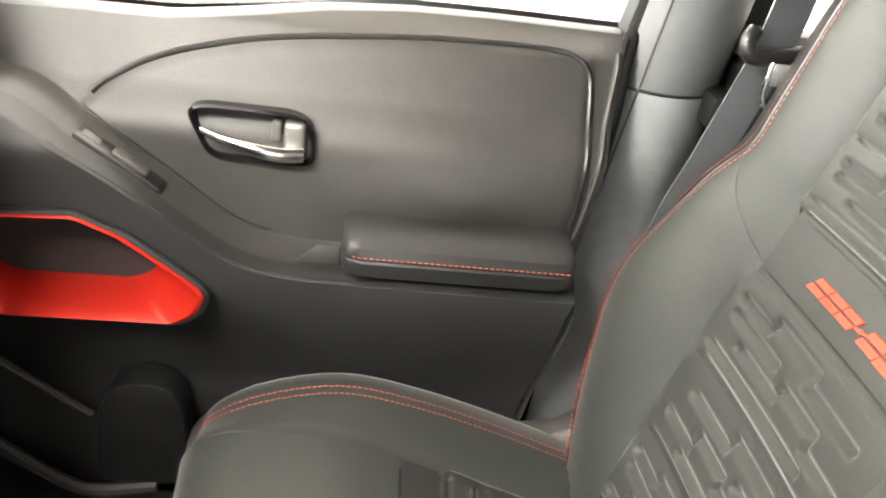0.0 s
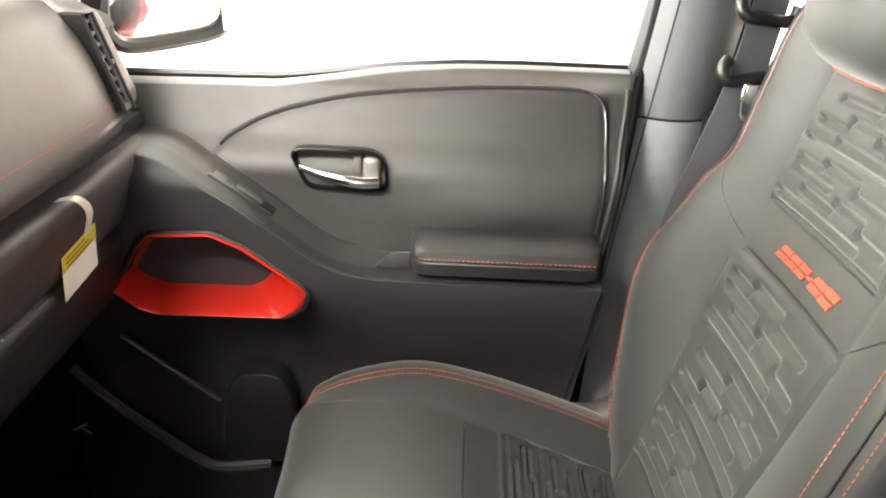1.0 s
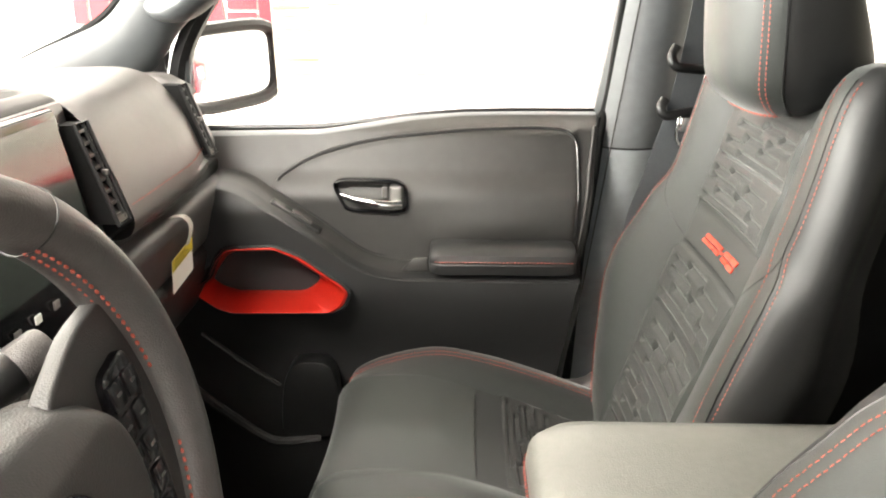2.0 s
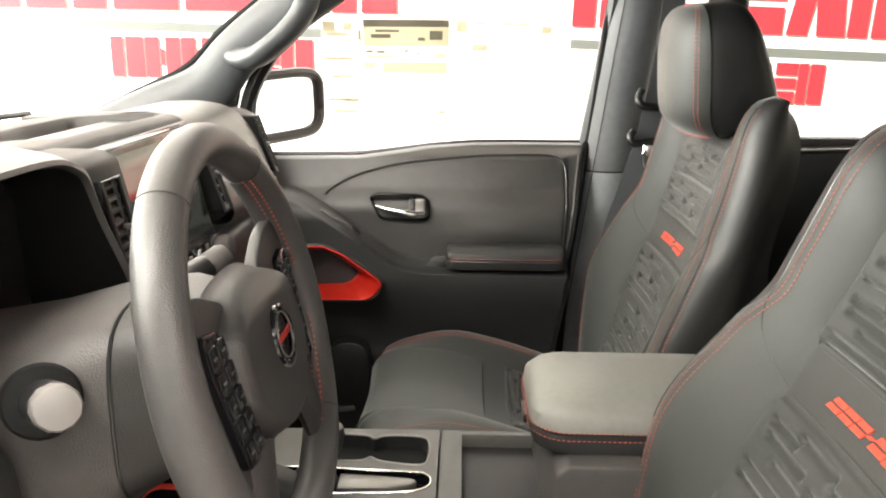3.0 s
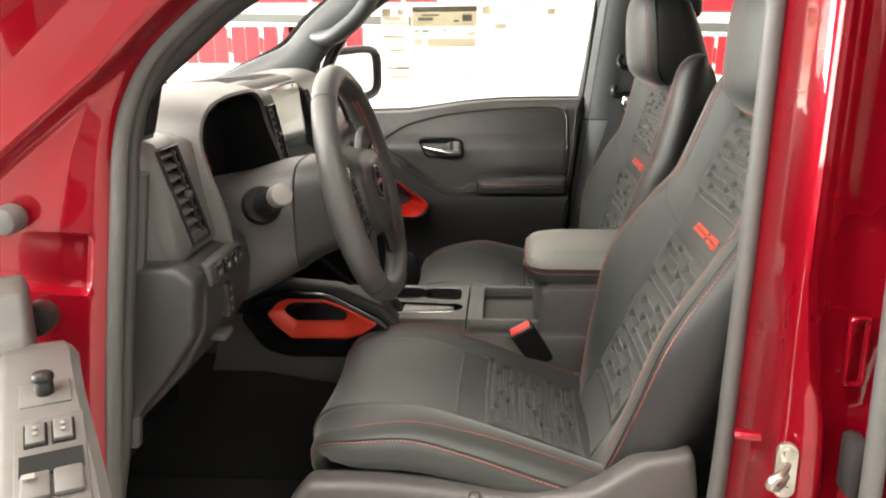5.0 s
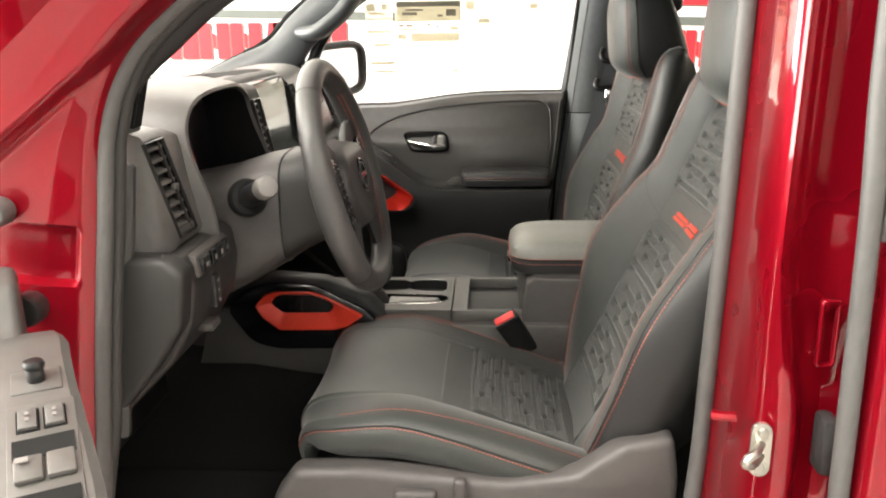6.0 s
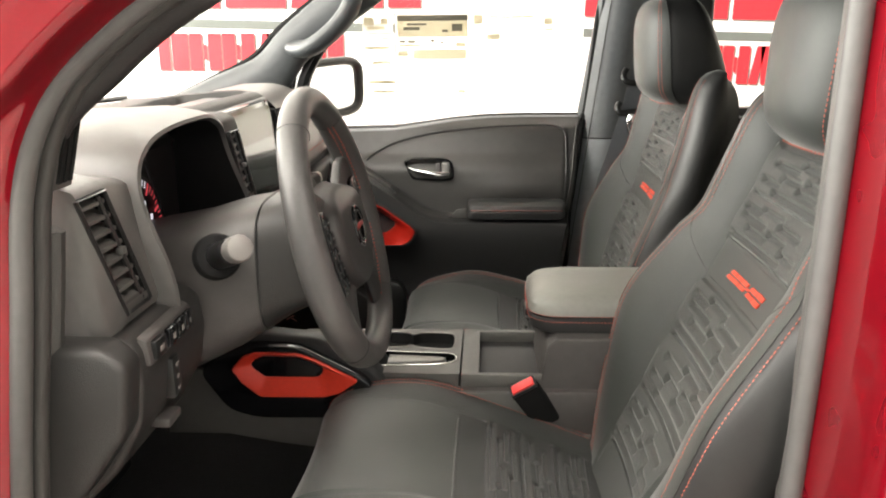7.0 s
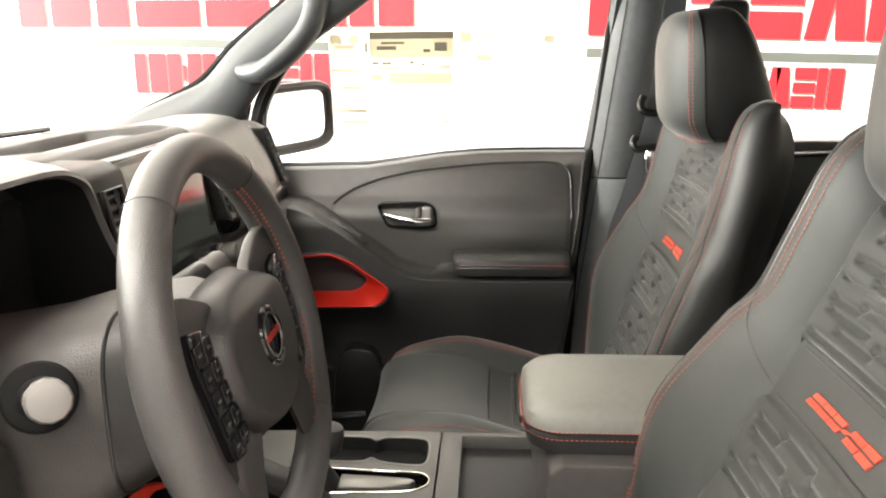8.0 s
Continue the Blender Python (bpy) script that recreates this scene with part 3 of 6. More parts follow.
for i in range(4):
    part("print_bar", move(rbox(-0.010, 0.006 + 0.003 * (i % 2), -0.002, -0.001, -0.024 + 0.0065 * i, -0.021 + 0.0065 * i, 0), pose(0.372, -0.797, 1.000, 0, 32, -5)), DARK, lab)
part("door_catch", rbox(0.444, 0.464, -0.80, -0.765, 1.06, 1.13, 0.008), LINING, truck, "dark rubber door bumper")
part("latch_recess", ring_band([(0.440, 1.178), (0.462, 1.178), (0.462, 1.258), (0.440, 1.258)], [(0.4445, 1.183), (0.4575, 1.183), (0.4575, 1.253), (0.4445, 1.253)], "y", -0.768, -0.758, 0.003), BODY, truck)

# driver side rear door
rear_door = thing("rear_door", (0.5, -0.83, 0.6), "red rear passenger door of the truck, closed", "car door")
part("outer_skin", prism([(0.466, 0.55), (1.22, 0.55), (1.22, 1.345), (0.466, 1.345)], "y", -0.852, -0.80, 0.012, 3), BODY, rear_door)
part("edge_seal", tube(spline([(0.455, -0.83, 0.6), (0.452, -0.835, 1.0), (0.447, -0.835, 1.34), (0.447, -0.82, 1.5), (0.454, -0.80, 1.72)], 6), 0.0105, 10), SEAL, rear_door)
part("belt_moulding", rbox(0.470, 1.2, -0.858, -0.81, 1.348, 1.368, 0.004), SATIN, rear_door)
part("window_frame", prism([(0.458, 1.34), (0.482, 1.34), (0.490, 1.74), (0.464, 1.74)], "y", -0.835, -0.80, 0.005), SEAL, rear_door)
part("window_glass", grid([[V(0.478, -0.825, 1.36), V(1.2, -0.825, 1.36)], [V(0.486, -0.76, 1.73), V(1.2, -0.76, 1.73)]]), PRIVACY, rear_door)
part("inner_panel", rbox(0.50, 1.2, -0.79, -0.74, 0.62, 1.33, 0.01), DARK, rear_door)

# passenger side behind the front door
rdp = thing("rear_door", (0.6, 0.78, 0.6), "rear passenger door seen from inside with a dark trim panel", "car door")
part("trim_panel", prism([(0.42, 0.62), (1.2, 0.62), (1.2, 1.36), (0.42, 1.335)], "y", 0.70, 0.76, 0.012, 3), DARK, rdp)
part("outer_skin", rbox(0.42, 1.22, 0.80, 0.85, 0.55, 1.33, 0.01), BODY, rdp)
part("window_glass", grid([[V(0.44, 0.79, 1.33), V(1.2, 0.79, 1.33)], [V(0.46, 0.73, 1.74), V(1.2, 0.73, 1.74)]]), GLASS, rdp).visible_shadow = False
part("belt_strip", rbox(0.42, 1.2, 0.742, 0.78, 1.335, 1.365, 0.004), SEAL, rdp)
part("window_frame", prism([(1.12, 1.34), (1.22, 1.34), (1.22, 1.74), (1.16, 1.74)], "y", 0.72, 0.78, 0.005), DARK, rdp)
part("window_glass", grid([[V(1.23, -0.7, 1.38), V(1.23, 0.7, 1.38)], [V(1.21, -0.7, 1.66), V(1.21, 0.7, 1.66)]]), PRIVACY, truck)


# passenger side centre pillar trim
def pillar_section(z, grow):
    x = 0.292 + 0.13 * (z - 1.3) + 0.02 * max(0, 1.0 - z)
    wide = 0.118 + grow
    return [V(x + wide * u, 0.775 - (0.062 + grow * 0.3) * math.sin(math.pi * min(1, 0.12 + 0.80 * u)) ** 0.55, z) for u in np.linspace(0, 1, 14)]


bp = thing("pillar_trim", (0.35, 0.75, 0.64), "grey plastic centre pillar trim in two parts", "pillar trim")
# one plastic: lower cover coloured as lit, upper cover as less lit
part("lower_cover", grid([pillar_section(z, 0.004) for z in np.linspace(0.62, 1.288, 12)]), POST_LIT, bp)
part("upper_cover", grid([pillar_section(z, 0.0) for z in np.linspace(1.291, 1.74, 10)]), TRIM_LIGHT_BAKED, bp)
part("cover_joint", tube([p + V(0, -0.001, 0) for p in pillar_section(1.2895, 0.001)], 0.0018, 6), DARK, bp)
part("door_gap_seal", tube(spline([(0.247, 0.690, 0.80), (0.260, 0.682, 1.10), (0.266, 0.682, 1.15), (0.279, 0.696, 1.25), (0.294, 0.740, 1.335), (0.308, 0.750, 1.38), (0.335, 0.748, 1.66), (0.345, 0.73, 1.74)], 6), [0.0085 + 0.0015 * smooth(22, 28, i) for i in range(43)], 10), VOID, bp, "black gap seal beside the door")
part("cover_crease", tube([pillar_section(z, 0.004)[2] + V(0, -0.0004, 0) for z in np.linspace(0.70, 1.74, 40)], 0.0013, 6), SEAL, bp)
part("outer_post", prism([(0.28, 0.6), (0.44, 0.6), (0.45, 1.3), (0.50, 1.76), (0.36, 1.76), (0.30, 1.3)], "y", 0.778, 0.82, 0), DARK, bp)
part("belt_slot", rbox(0.385, 0.42, 0.69, 0.75, 1.262, 1.30, 0.006), DARK, bp)

# ---- seats ----
GROOVES = [
    [(-1.0, 0.0), (1.0, 0.0)],
    [(-0.50, 0.17), (0.98, 0.17)],
    [(-0.86, 0.33), (-0.42, 0.33), (-0.42, 0.50), (0.06, 0.50), (0.06, 0.38), (0.62, 0.38)],
    [(0.22, 0.58), (0.86, 0.58)],
    [(-0.72, 0.70), (-0.10, 0.70), (-0.10, 0.83), (0.48, 0.83), (0.48, 0.74), (0.90, 0.74)],
]


def groove_depth(u, v, flip):
    """How deep the quilting lies at u across (-1 to 1) and v along one motif (0 to 1)."""
    if flip:
        u = -u
    best = 9.0
    for pts in GROOVES:
        for (u0, v0), (u1, v1) in zip(pts, pts[1:]):
            du, dv = (u1 - u0) * 2.1, v1 - v0
            pu, pv = (u - u0) * 2.1, v - v0
            t = min(1.0, max(0.0, (pu * du + pv * dv) / (du * du + dv * dv)))
            best = min(best, math.hypot(pu - t * du, pv - t * dv))
    return math.exp(-(best / 0.052) ** 2)


class Pad:
    """A cushion along a centre line in the x-z plane: an insert, two bolsters up to a seam, and a shell that rolls round to the back."""

    def __init__(self, yc, centre, insert, seam, wide, rise, thick, top=None, motifs=(), relief=0.0056, near=1.0, far=1.0):
        self.yc, self.c = yc, spline([(x, 0, z) for x, z in centre], 24)
        self.insert, self.seam, self.wide, self.rise, self.thick, self.top, self.motifs, self.relief = insert, seam, wide, rise, thick, top, motifs, relief
        self.near, self.far = near, far
        dense = lambda pairs: [(p.x, p.z) for p in spline([(a, 0, b) for a, b in pairs], 8)]
        self.insert, self.seam, self.wide, self.rise, self.thick = (dense(q) for q in (insert, seam, wide, rise, thick))
        self.lens = [0.0]
        for a, b in zip(self.c, self.c[1:]):
            self.lens.append(self.lens[-1] + (b - a).length)
        self.total = self.lens[-1]

    def at(self, s):
        want = min(max(s, 0), 1) * self.total
        i = min(np.searchsorted(self.lens, want, side="right") - 1, len(self.c) - 2)
        i = max(i, 0)
        t = (want - self.lens[i]) / (self.lens[i + 1] - self.lens[i])
        p = self.c[i].lerp(self.c[i + 1], t)
        j0, j1 = max(0, i - 5), min(len(self.c) - 1, i + 6)
        tan = (self.c[j1] - self.c[j0]).normalized()
        return p, tan, V(-tan.z, 0, tan.x)

    def height(self, s, y):
        """Height of the front surface over the centre line."""
        wi, d, b = lerp(self.insert, s), lerp(self.seam, s), lerp(self.rise, s) * (self.near if y < 0 else self.far)
        a = abs(y)
        if a <= wi:
            h = -0.010 * (1 - (a / wi) ** 2) * 0.6
            for s0, s1, count in self.motifs:
                if s0 < s < s1:
                    f = (s - s0) / (s1 - s0) * count
                    h -= self.relief * groove_depth(y / wi, f % 1.0, int(f) % 2) * smooth(wi, wi - 0.012, a)
                    h += 0.0035 * smooth(0, 0.04, min(f, count - f)) + 0.0035 * math.sin(math.pi * (f % 1.0)) ** 0.7
            return h
        t = (a - wi) / max(1e-4, d - wi)
        return b * math.sin(math.pi * 0.60 * min(1.15, t)) - 0.004 * math.exp(-((a - wi) / 0.006) ** 2)

    def dome(self, s):
        """Shrinks the depth to nothing over the rounded head of a backrest."""
        q = min(0.998, max(0.0, (s - 0.88) / 0.12))
        return math.sqrt(1 - q ** 2.2) if self.top else 1.0

    def surface(self, s, y, off=0.0):
        p, tan, n = self.at(s)
        up = 0.0
        if self.top:
            up = self.top[0] * smooth(self.top[1], self.top[2], abs(y)) * smooth(0.72, 1.0, s)
        droop = 0.5 * (lerp(self.thick, s) + self.height(s, math.copysign(lerp(self.seam, s), y))) * (1 - self.dome(s))
        return p + V(0, self.yc + y, 0) + n * (self.height(s, y) - droop + off) + tan * up

    def sheet(self, y_of, steps_s, steps_u, s0=0.0, s1=1.0):
        return grid([[self.surface(s, y_of(s, u)) for u in np.linspace(0, 1, steps_u)] for s in np.linspace(s0, s1, steps_s)])

    def side_point(self, s, side, a, off=0.0):
        """A point on the rolled side, from the seam (a = 0) to the back (a = 1)."""
        p, tan, n = self.at(s)
        d, w, th = lerp(self.seam, s), lerp(self.wide, s), lerp(self.thick, s)
        deep = (th + self.height(s, side * d)) * self.dome(s)
        out = (w - d) * math.sin(math.pi / 2 * min(1, a / 0.55)) - 0.05 * smooth(0.6, 1.0, a) + off
        sag = 0.012 * a * a * smooth(0.80, 1.0, s) if self.top else 0.0
        return self.surface(s, side * d) + V(0, side * out, 0) - n * (deep * (1 - math.cos(math.pi / 2 * a))) - V(0, 0, sag)

    def shell(self, steps=90):
        sides = {-1: [], 1: []}
        for s in 1 - np.linspace(1, 0, steps) ** 1.5:
            for side in (-1, 1):
                sides[side].append([self.side_point(s, side, a) for a in np.linspace(0, 1, 10)])
        left, right = sides[-1], sides[1]
        back = grid([[left[i][-1].lerp(right[i][-1], u) for u in np.linspace(0, 1, 5)] for i in range(steps)])
        ys = np.linspace(-lerp(self.seam, 1.0), lerp(self.seam, 1.0), 25)
        front = [self.surface(1.0, y) for y in ys]
        rear = [left[-1][-1].lerp(right[-1][-1], u) for u in np.linspace(0, 1, 25)]
        rear = [r - V(0, 0, 0.05 * math.sin(math.pi * k / 24)) for k, r in enumerate(rear)]
        crown = [f.lerp(r, 0.5) + V(0, 0, 0.001) for f, r in zip(front, rear)]
        top = grid([front, [f.lerp(c, 0.5) + V(0, 0, 0.004) for f, c in zip(front, crown)], crown, [c.lerp(r, 0.5) + V(0, 0, 0.004) for c, r in zip(crown, rear)], rear])
        caps = [grid([rows[-1][:5], rows[-1][9:4:-1]]) for rows in (left, right)]
        return join(grid(left), grid(right), back, top, *caps)

    def seam_line(self, side, offset, s0=0.02, s1=0.97, n=120, off=0.0012):
        return [self.surface(s, side * (lerp(self.seam, s) + offset), off) for s in np.linspace(s0, s1, n)]


def quilted(pad, s0, s1, steps):
    """The insert, fine enough to carry the quilting."""
    return pad.sheet(lambda s, u: (2 * u - 1) * lerp(pad.insert, s), steps, 81, s0, s1)


def headrest(yc):
    """A soft block, wider at the top, with a rounded face."""
    def at(u, v, off=0.0):
        cu, su, cv, sv = math.cos(u), math.sin(u), math.cos(v), math.sin(v)
        def pw(a, e):
            return math.copysign(abs(a) ** e, a)
        zz = pw(sv, 0.62)
        y = pw(cv, 0.5) * pw(su, 0.62) * (0.116 + 0.010 * zz + off)
        x = pw(cv, 0.55) * pw(cu, 0.62) * (0.070 - 0.012 * zz + off)
        x *= 1 - 0.15 * zz if x > 0 else 1
        z = zz * (0.108 + off)
        lean = -0.05 * z - 0.018 * (1 - (y / 0.13) ** 2) * (1 if x < 0 else 0) + 0.5 * max(0, -z - 0.05) ** 2 * 12
        return V(0.496 + x + lean, yc + y, 1.522 + z - 0.01 * (y / 0.13) ** 2)
    return at


def car_seat(yc, label, near=1.0, far=1.0, cushion_far=1.0, far_seam=(-0.010, 0.010)):
    seat = thing("car_seat", (0.05, yc, 0.64), label, "car seat", "front seats")
    back = Pad(yc, [(0.215, 0.90), (0.252, 0.965), (0.297, 1.05), (0.338, 1.135), (0.382, 1.227), (0.420, 1.31), (0.453, 1.39), (0.470, 1.445)],
               insert=[(0, 0.095), (0.3, 0.115), (0.6, 0.125), (1, 0.115)],
               seam=[(0, 0.165), (0.15, 0.208), (0.38, 0.238), (0.60, 0.229), (0.68, 0.220), (0.735, 0.205), (0.80, 0.204), (1, 0.19)],
               wide=[(0, 0.19), (0.15, 0.232), (0.38, 0.258), (0.62, 0.256), (0.72, 0.256), (0.85, 0.248), (1, 0.222)],
               rise=[(0, -0.005), (0.2, 0.034), (0.42, 0.062), (0.62, 0.045), (0.72, 0.032), (0.9, 0.036), (1, 0.03)],
               thick=[(0, 0.10), (0.5, 0.12), (0.72, 0.085), (0.85, 0.080), (1, 0.076)], top=(0.052, 0.10, 0.165),
               motifs=((0.10, 0.575, 3), (0.69, 0.935, 2)), relief=0.0072, near=near, far=far)
    bk = part("backrest", back.shell(), LEATHER, seat, "black leatherette backrest side and back")
    part("backrest_insert", quilted(back, 0.0, 1.0, 320), QUILT, bk, "dark grey quilted fabric with stepped grooves")
    for side in (-1, 1):
        part("backrest_bolster", back.sheet(lambda s, u: side * (lerp(back.insert, s) + u * (lerp(back.seam, s) - lerp(back.insert, s))), 70, 16), FABRIC, bk, "dark grey fabric bolster")
        for o in (-0.021, 0.012) if side < 0 else far_seam:
            part("seam_stitching", stitches(back.seam_line(side, o, off=0.0016)), STITCH, bk, "orange-red double seam stitching")
        part("seam", tube(back.seam_line(side, 0.0, off=-0.0004), 0.0015, 5), DARK, bk)
        part("wing_seam", tube([back.surface(0.735 - 0.145 * k, side * (lerp(back.seam, 0.735 - 0.145 * k) * (1 - k ** 1.3) + lerp(back.insert, 0.59) * k ** 1.3), -0.0003) for k in np.linspace(0, 1, 24)], 0.0011, 5), DARK, bk, "seam between wing and bolster")
    # flat orange marks on the band between the quilted fields
    sc = 0.628
    for y0, wide, tall, shape in ((0.058, 0.0210, 0.0145, "pair"), (0.0355, 0.0210, 0.0145, "pair"), (0.013, 0.0210, 0.0145, "pair"), (-0.010, 0.010, 0.004, "bar"), (-0.022, 0.0245, 0.016, "pair"), (-0.048, 0.025, 0.018, "pair")):
        def mark_at(a, b, off):
            return back.surface(sc + (b - 0.5) * tall / back.total, y0 - a * wide - (b - 0.5) * 0.010, off)
        def bar_at(corners):
            return grid([[mark_at(a, b, h) for a, b in q] for q, h in ((corners, 0.0002), (corners, 0.0022))], close_u=True, cap=True)
        if shape == "pair":
            bm = join(bar_at([(0, 0), (1, 0), (1, 0.42), (0, 0.42)]), bar_at([(0, 0.58), (1, 0.58), (1, 1), (0, 1)]))
        else:
            bm = bar_at([(0, 0), (1, 0), (1, 1), (0, 1)])
        part("embroidered_mark", bm, EMBROIDERY, bk, "orange embroidered mark", smooth=False)
    for sb in (0.585, 0.682):
        part("band_seam", tube([back.surface(sb, y, -0.0015) for y in np.linspace(-0.115, 0.115, 15)], 0.0022, 6), DARK, bk)

    cush = Pad(yc, [(-0.188, 0.868), (-0.210, 0.893), (-0.219, 0.93), (-0.216, 0.960), (-0.197, 0.985), (-0.150, 0.998), (-0.06, 0.997), (0.02, 0.974), (0.11, 0.940), (0.20, 0.905), (0.29, 0.872)],
               insert=[(0, 0.13), (0.3, 0.13), (0.5, 0.125), (1, 0.115)],
               seam=[(0, 0.175), (0.2, 0.192), (0.4, 0.212), (1, 0.205)],
               wide=[(0, 0.185), (0.2, 0.216), (0.4, 0.244), (1, 0.245)],
               rise=[(0, -0.012), (0.25, -0.008), (0.45, 0.014), (0.7, 0.028), (1, 0.03)],
               thick=[(0, 0.01), (0.12, 0.04), (0.3, 0.09), (1, 0.06)],
               motifs=((0.60, 0.86, 3),), relief=0.0060, far=cushion_far)
    cu = part("seat_cushion", cush.shell(), FABRIC, seat, "dark grey fabric seat cushion")
    part("cushion_front", cush.sheet(lambda s, u: (2 * u - 1) * lerp(cush.insert, s), 60, 33, 0.0, 0.53), FABRIC, cu)
    # the cushion's shade is put into this insert's colour
    part("cushion_insert", quilted(cush, 0.53, 1.0, 150), QUILT_SHADED, cu, "quilted cushion insert with shade in its colour")
    for side in (-1, 1):
        part("cushion_bolster", cush.sheet(lambda s, u: side * (lerp(cush.insert, s) + u * (lerp(cush.seam, s) - lerp(cush.insert, s))), 60, 14), FABRIC if side < 0 else SIDEFABRIC, cu)
        for o in (-0.026, -0.014) if side > 0 else (-0.006,):
            part("seam_stitching", stitches(cush.seam_line(side, o, 0.17 if side > 0 else 0.30, 0.99, off=0.0014)), STITCH, cu, "orange-red double seam stitching")
        if side < 0:
            part("seam_stitching", stitches([cush.side_point(f, side, 0.30 + 0.10 * smooth(0.3, 0.75, f), 0.0012) for f in np.linspace(0.14, 0.93, 120)]), STITCH, cu, "orange-red side seam stitching")
            part("side_seam", tube([cush.side_point(f, side, 0.27 + 0.10 * smooth(0.3, 0.75, f), 0.0002) for f in np.linspace(0.12, 0.95, 90)], 0.0012, 5), DARK, cu)
    part("cross_seam", tube([cush.surface(0.53, y, -0.001) for y in np.linspace(-0.125, 0.125, 15)], 0.0022, 6), DARK, cu)

    at = headrest(yc)
    us = np.linspace(0, 2 * math.pi, 57)[:-1]
    hr = part("headrest", grid([[at(math.pi + u, v) for u in us] for v in np.linspace(-math.pi / 2 + 0.02, math.pi / 2 - 0.02, 37)], close_u=True, cap=True), LEATHER, seat, "black leatherette headrest with a fabric face")
    face = grid([[at(math.pi + u, v, 0.0012) for u in np.linspace(-1.21, 1.21, 45)] for v in np.linspace(-1.15, 1.35, 33)])
    part("headrest_face", face, FABRIC, hr)
    for side in (-1, 1):
        for o in (0.0, 0.10):
            part("seam_stitching", stitches([at(math.pi + side * (0.96 - o), v, 0.003) for v in np.linspace(-1.02, 1.25, 70)]), STITCH, hr, "orange-red double seam stitching")
        part("seam", tube([at(math.pi + side * 1.22, v, 0.0008) for v in np.linspace(-1.1, 1.35, 40)], 0.0016, 5), DARK, hr)
    for v in (-1.02, -0.94):
        part("seam_stitching", stitches([at(math.pi + u, v, 0.003) for u in np.linspace(-0.96, 0.96, 50)]), STITCH, hr)
    for dy in (-0.06, 0.06):
        part("headrest_post", tube([V(0.515, yc + dy, 1.36), V(0.505, yc + dy, 1.47)], 0.006, 10), CHROME, hr)
    # plastic base skirts and rails
    for side in (-1, 1):
        y0, y1 = yc + side * 0.215, yc + side * 0.262
        part("base_skirt", prism([(-0.232, 0.78), (-0.236, 0.89), (-0.20, 0.938), (-0.10, 0.940), (0.10, 0.922), (0.20, 0.935), (0.265, 0.985), (0.335, 1.0), (0.345, 0.93), (0.34, 0.78)], "y", min(y0, y1), max(y0, y1), 0.014, 3), PLASTIC, seat, "dark grey plastic seat base skirt")
        part("slide_rail", rbox(-0.22, 0.36, yc + side * 0.17 - 0.02, yc + side * 0.17 + 0.02, 0.64, 0.70, 0.006), DARK, seat)
    part("frame", rbox(-0.14, 0.30, yc - 0.21, yc + 0.21, 0.69, 0.86, 0.02), DARK, seat)
    part("front_skirt", prism([(-0.18, 0.76), (-0.195, 0.90), (-0.15, 0.93), (0.0, 0.93), (0.0, 0.76)], "y", yc - 0.225, yc + 0.225, 0.012), DARK, seat)
    return seat


driver_seat = car_seat(-0.345, "dark grey fabric driver seat with red double stitching", near=0.85, far=1.05, cushion_far=0.25, far_seam=(-0.030, -0.018))
passenger_seat = car_seat(0.372, "dark grey fabric passenger seat with red double stitching", near=0.45)
passenger_seat.location += V(0.016, 0, -0.003)
UPRIGHT = Matrix.Translation((0.388, 0, 1.219)) @ Matrix.Rotation(radians(-7.5), 4, "Y") @ Matrix.Translation((-0.395, 0, -1.227))
for ch in passenger_seat.children:
    if ch.name.startswith("headrest"):
        ch.matrix_basis = Matrix.Translation((-0.018, 0, 0)) @ UPRIGHT
    if ch.name.startswith("backrest"):
        ch.matrix_basis = UPRIGHT
    if ch.name.startswith(("seat_cushion", "base_skirt", "front_skirt")):
        ch.location += V(0.054, 0, -0.036)
part("seat_switch", rbox(-0.055, 0.005, -0.622, -0.604, 0.895, 0.915, 0.006, 3), PLASTIC, driver_seat, "grey power seat adjuster")
part("seat_switch", rbox(0.03, 0.048, -0.622, -0.604, 0.885, 0.935, 0.006, 3), PLASTIC, driver_seat, "grey power seat adjuster")

# ---- dashboard ----
dash = thing("dashboard", (-0.6, 0.0, 1.2), "dark grey truck dashboard with stitched soft pad", "dashboard")
# deep body across the cab
part("dash_body", prism([(-1.03, 1.33), (-1.0, 1.37), (-0.80, 1.37), (-0.60, 1.38), (-0.48, 1.38), (-0.48, 1.25), (-0.7, 1.0), (-1.03, 0.98)], "y", -0.705, 0.705, 0.008), PLASTIC, dash)
TOPLINE = [(-1.03, 1.35), (-1.0, 1.385), (-0.80, 1.420), (-0.60, 1.443), (-0.45, 1.453), (-0.42, 1.450), (-0.408, 1.444), (-0.400, 1.432)]


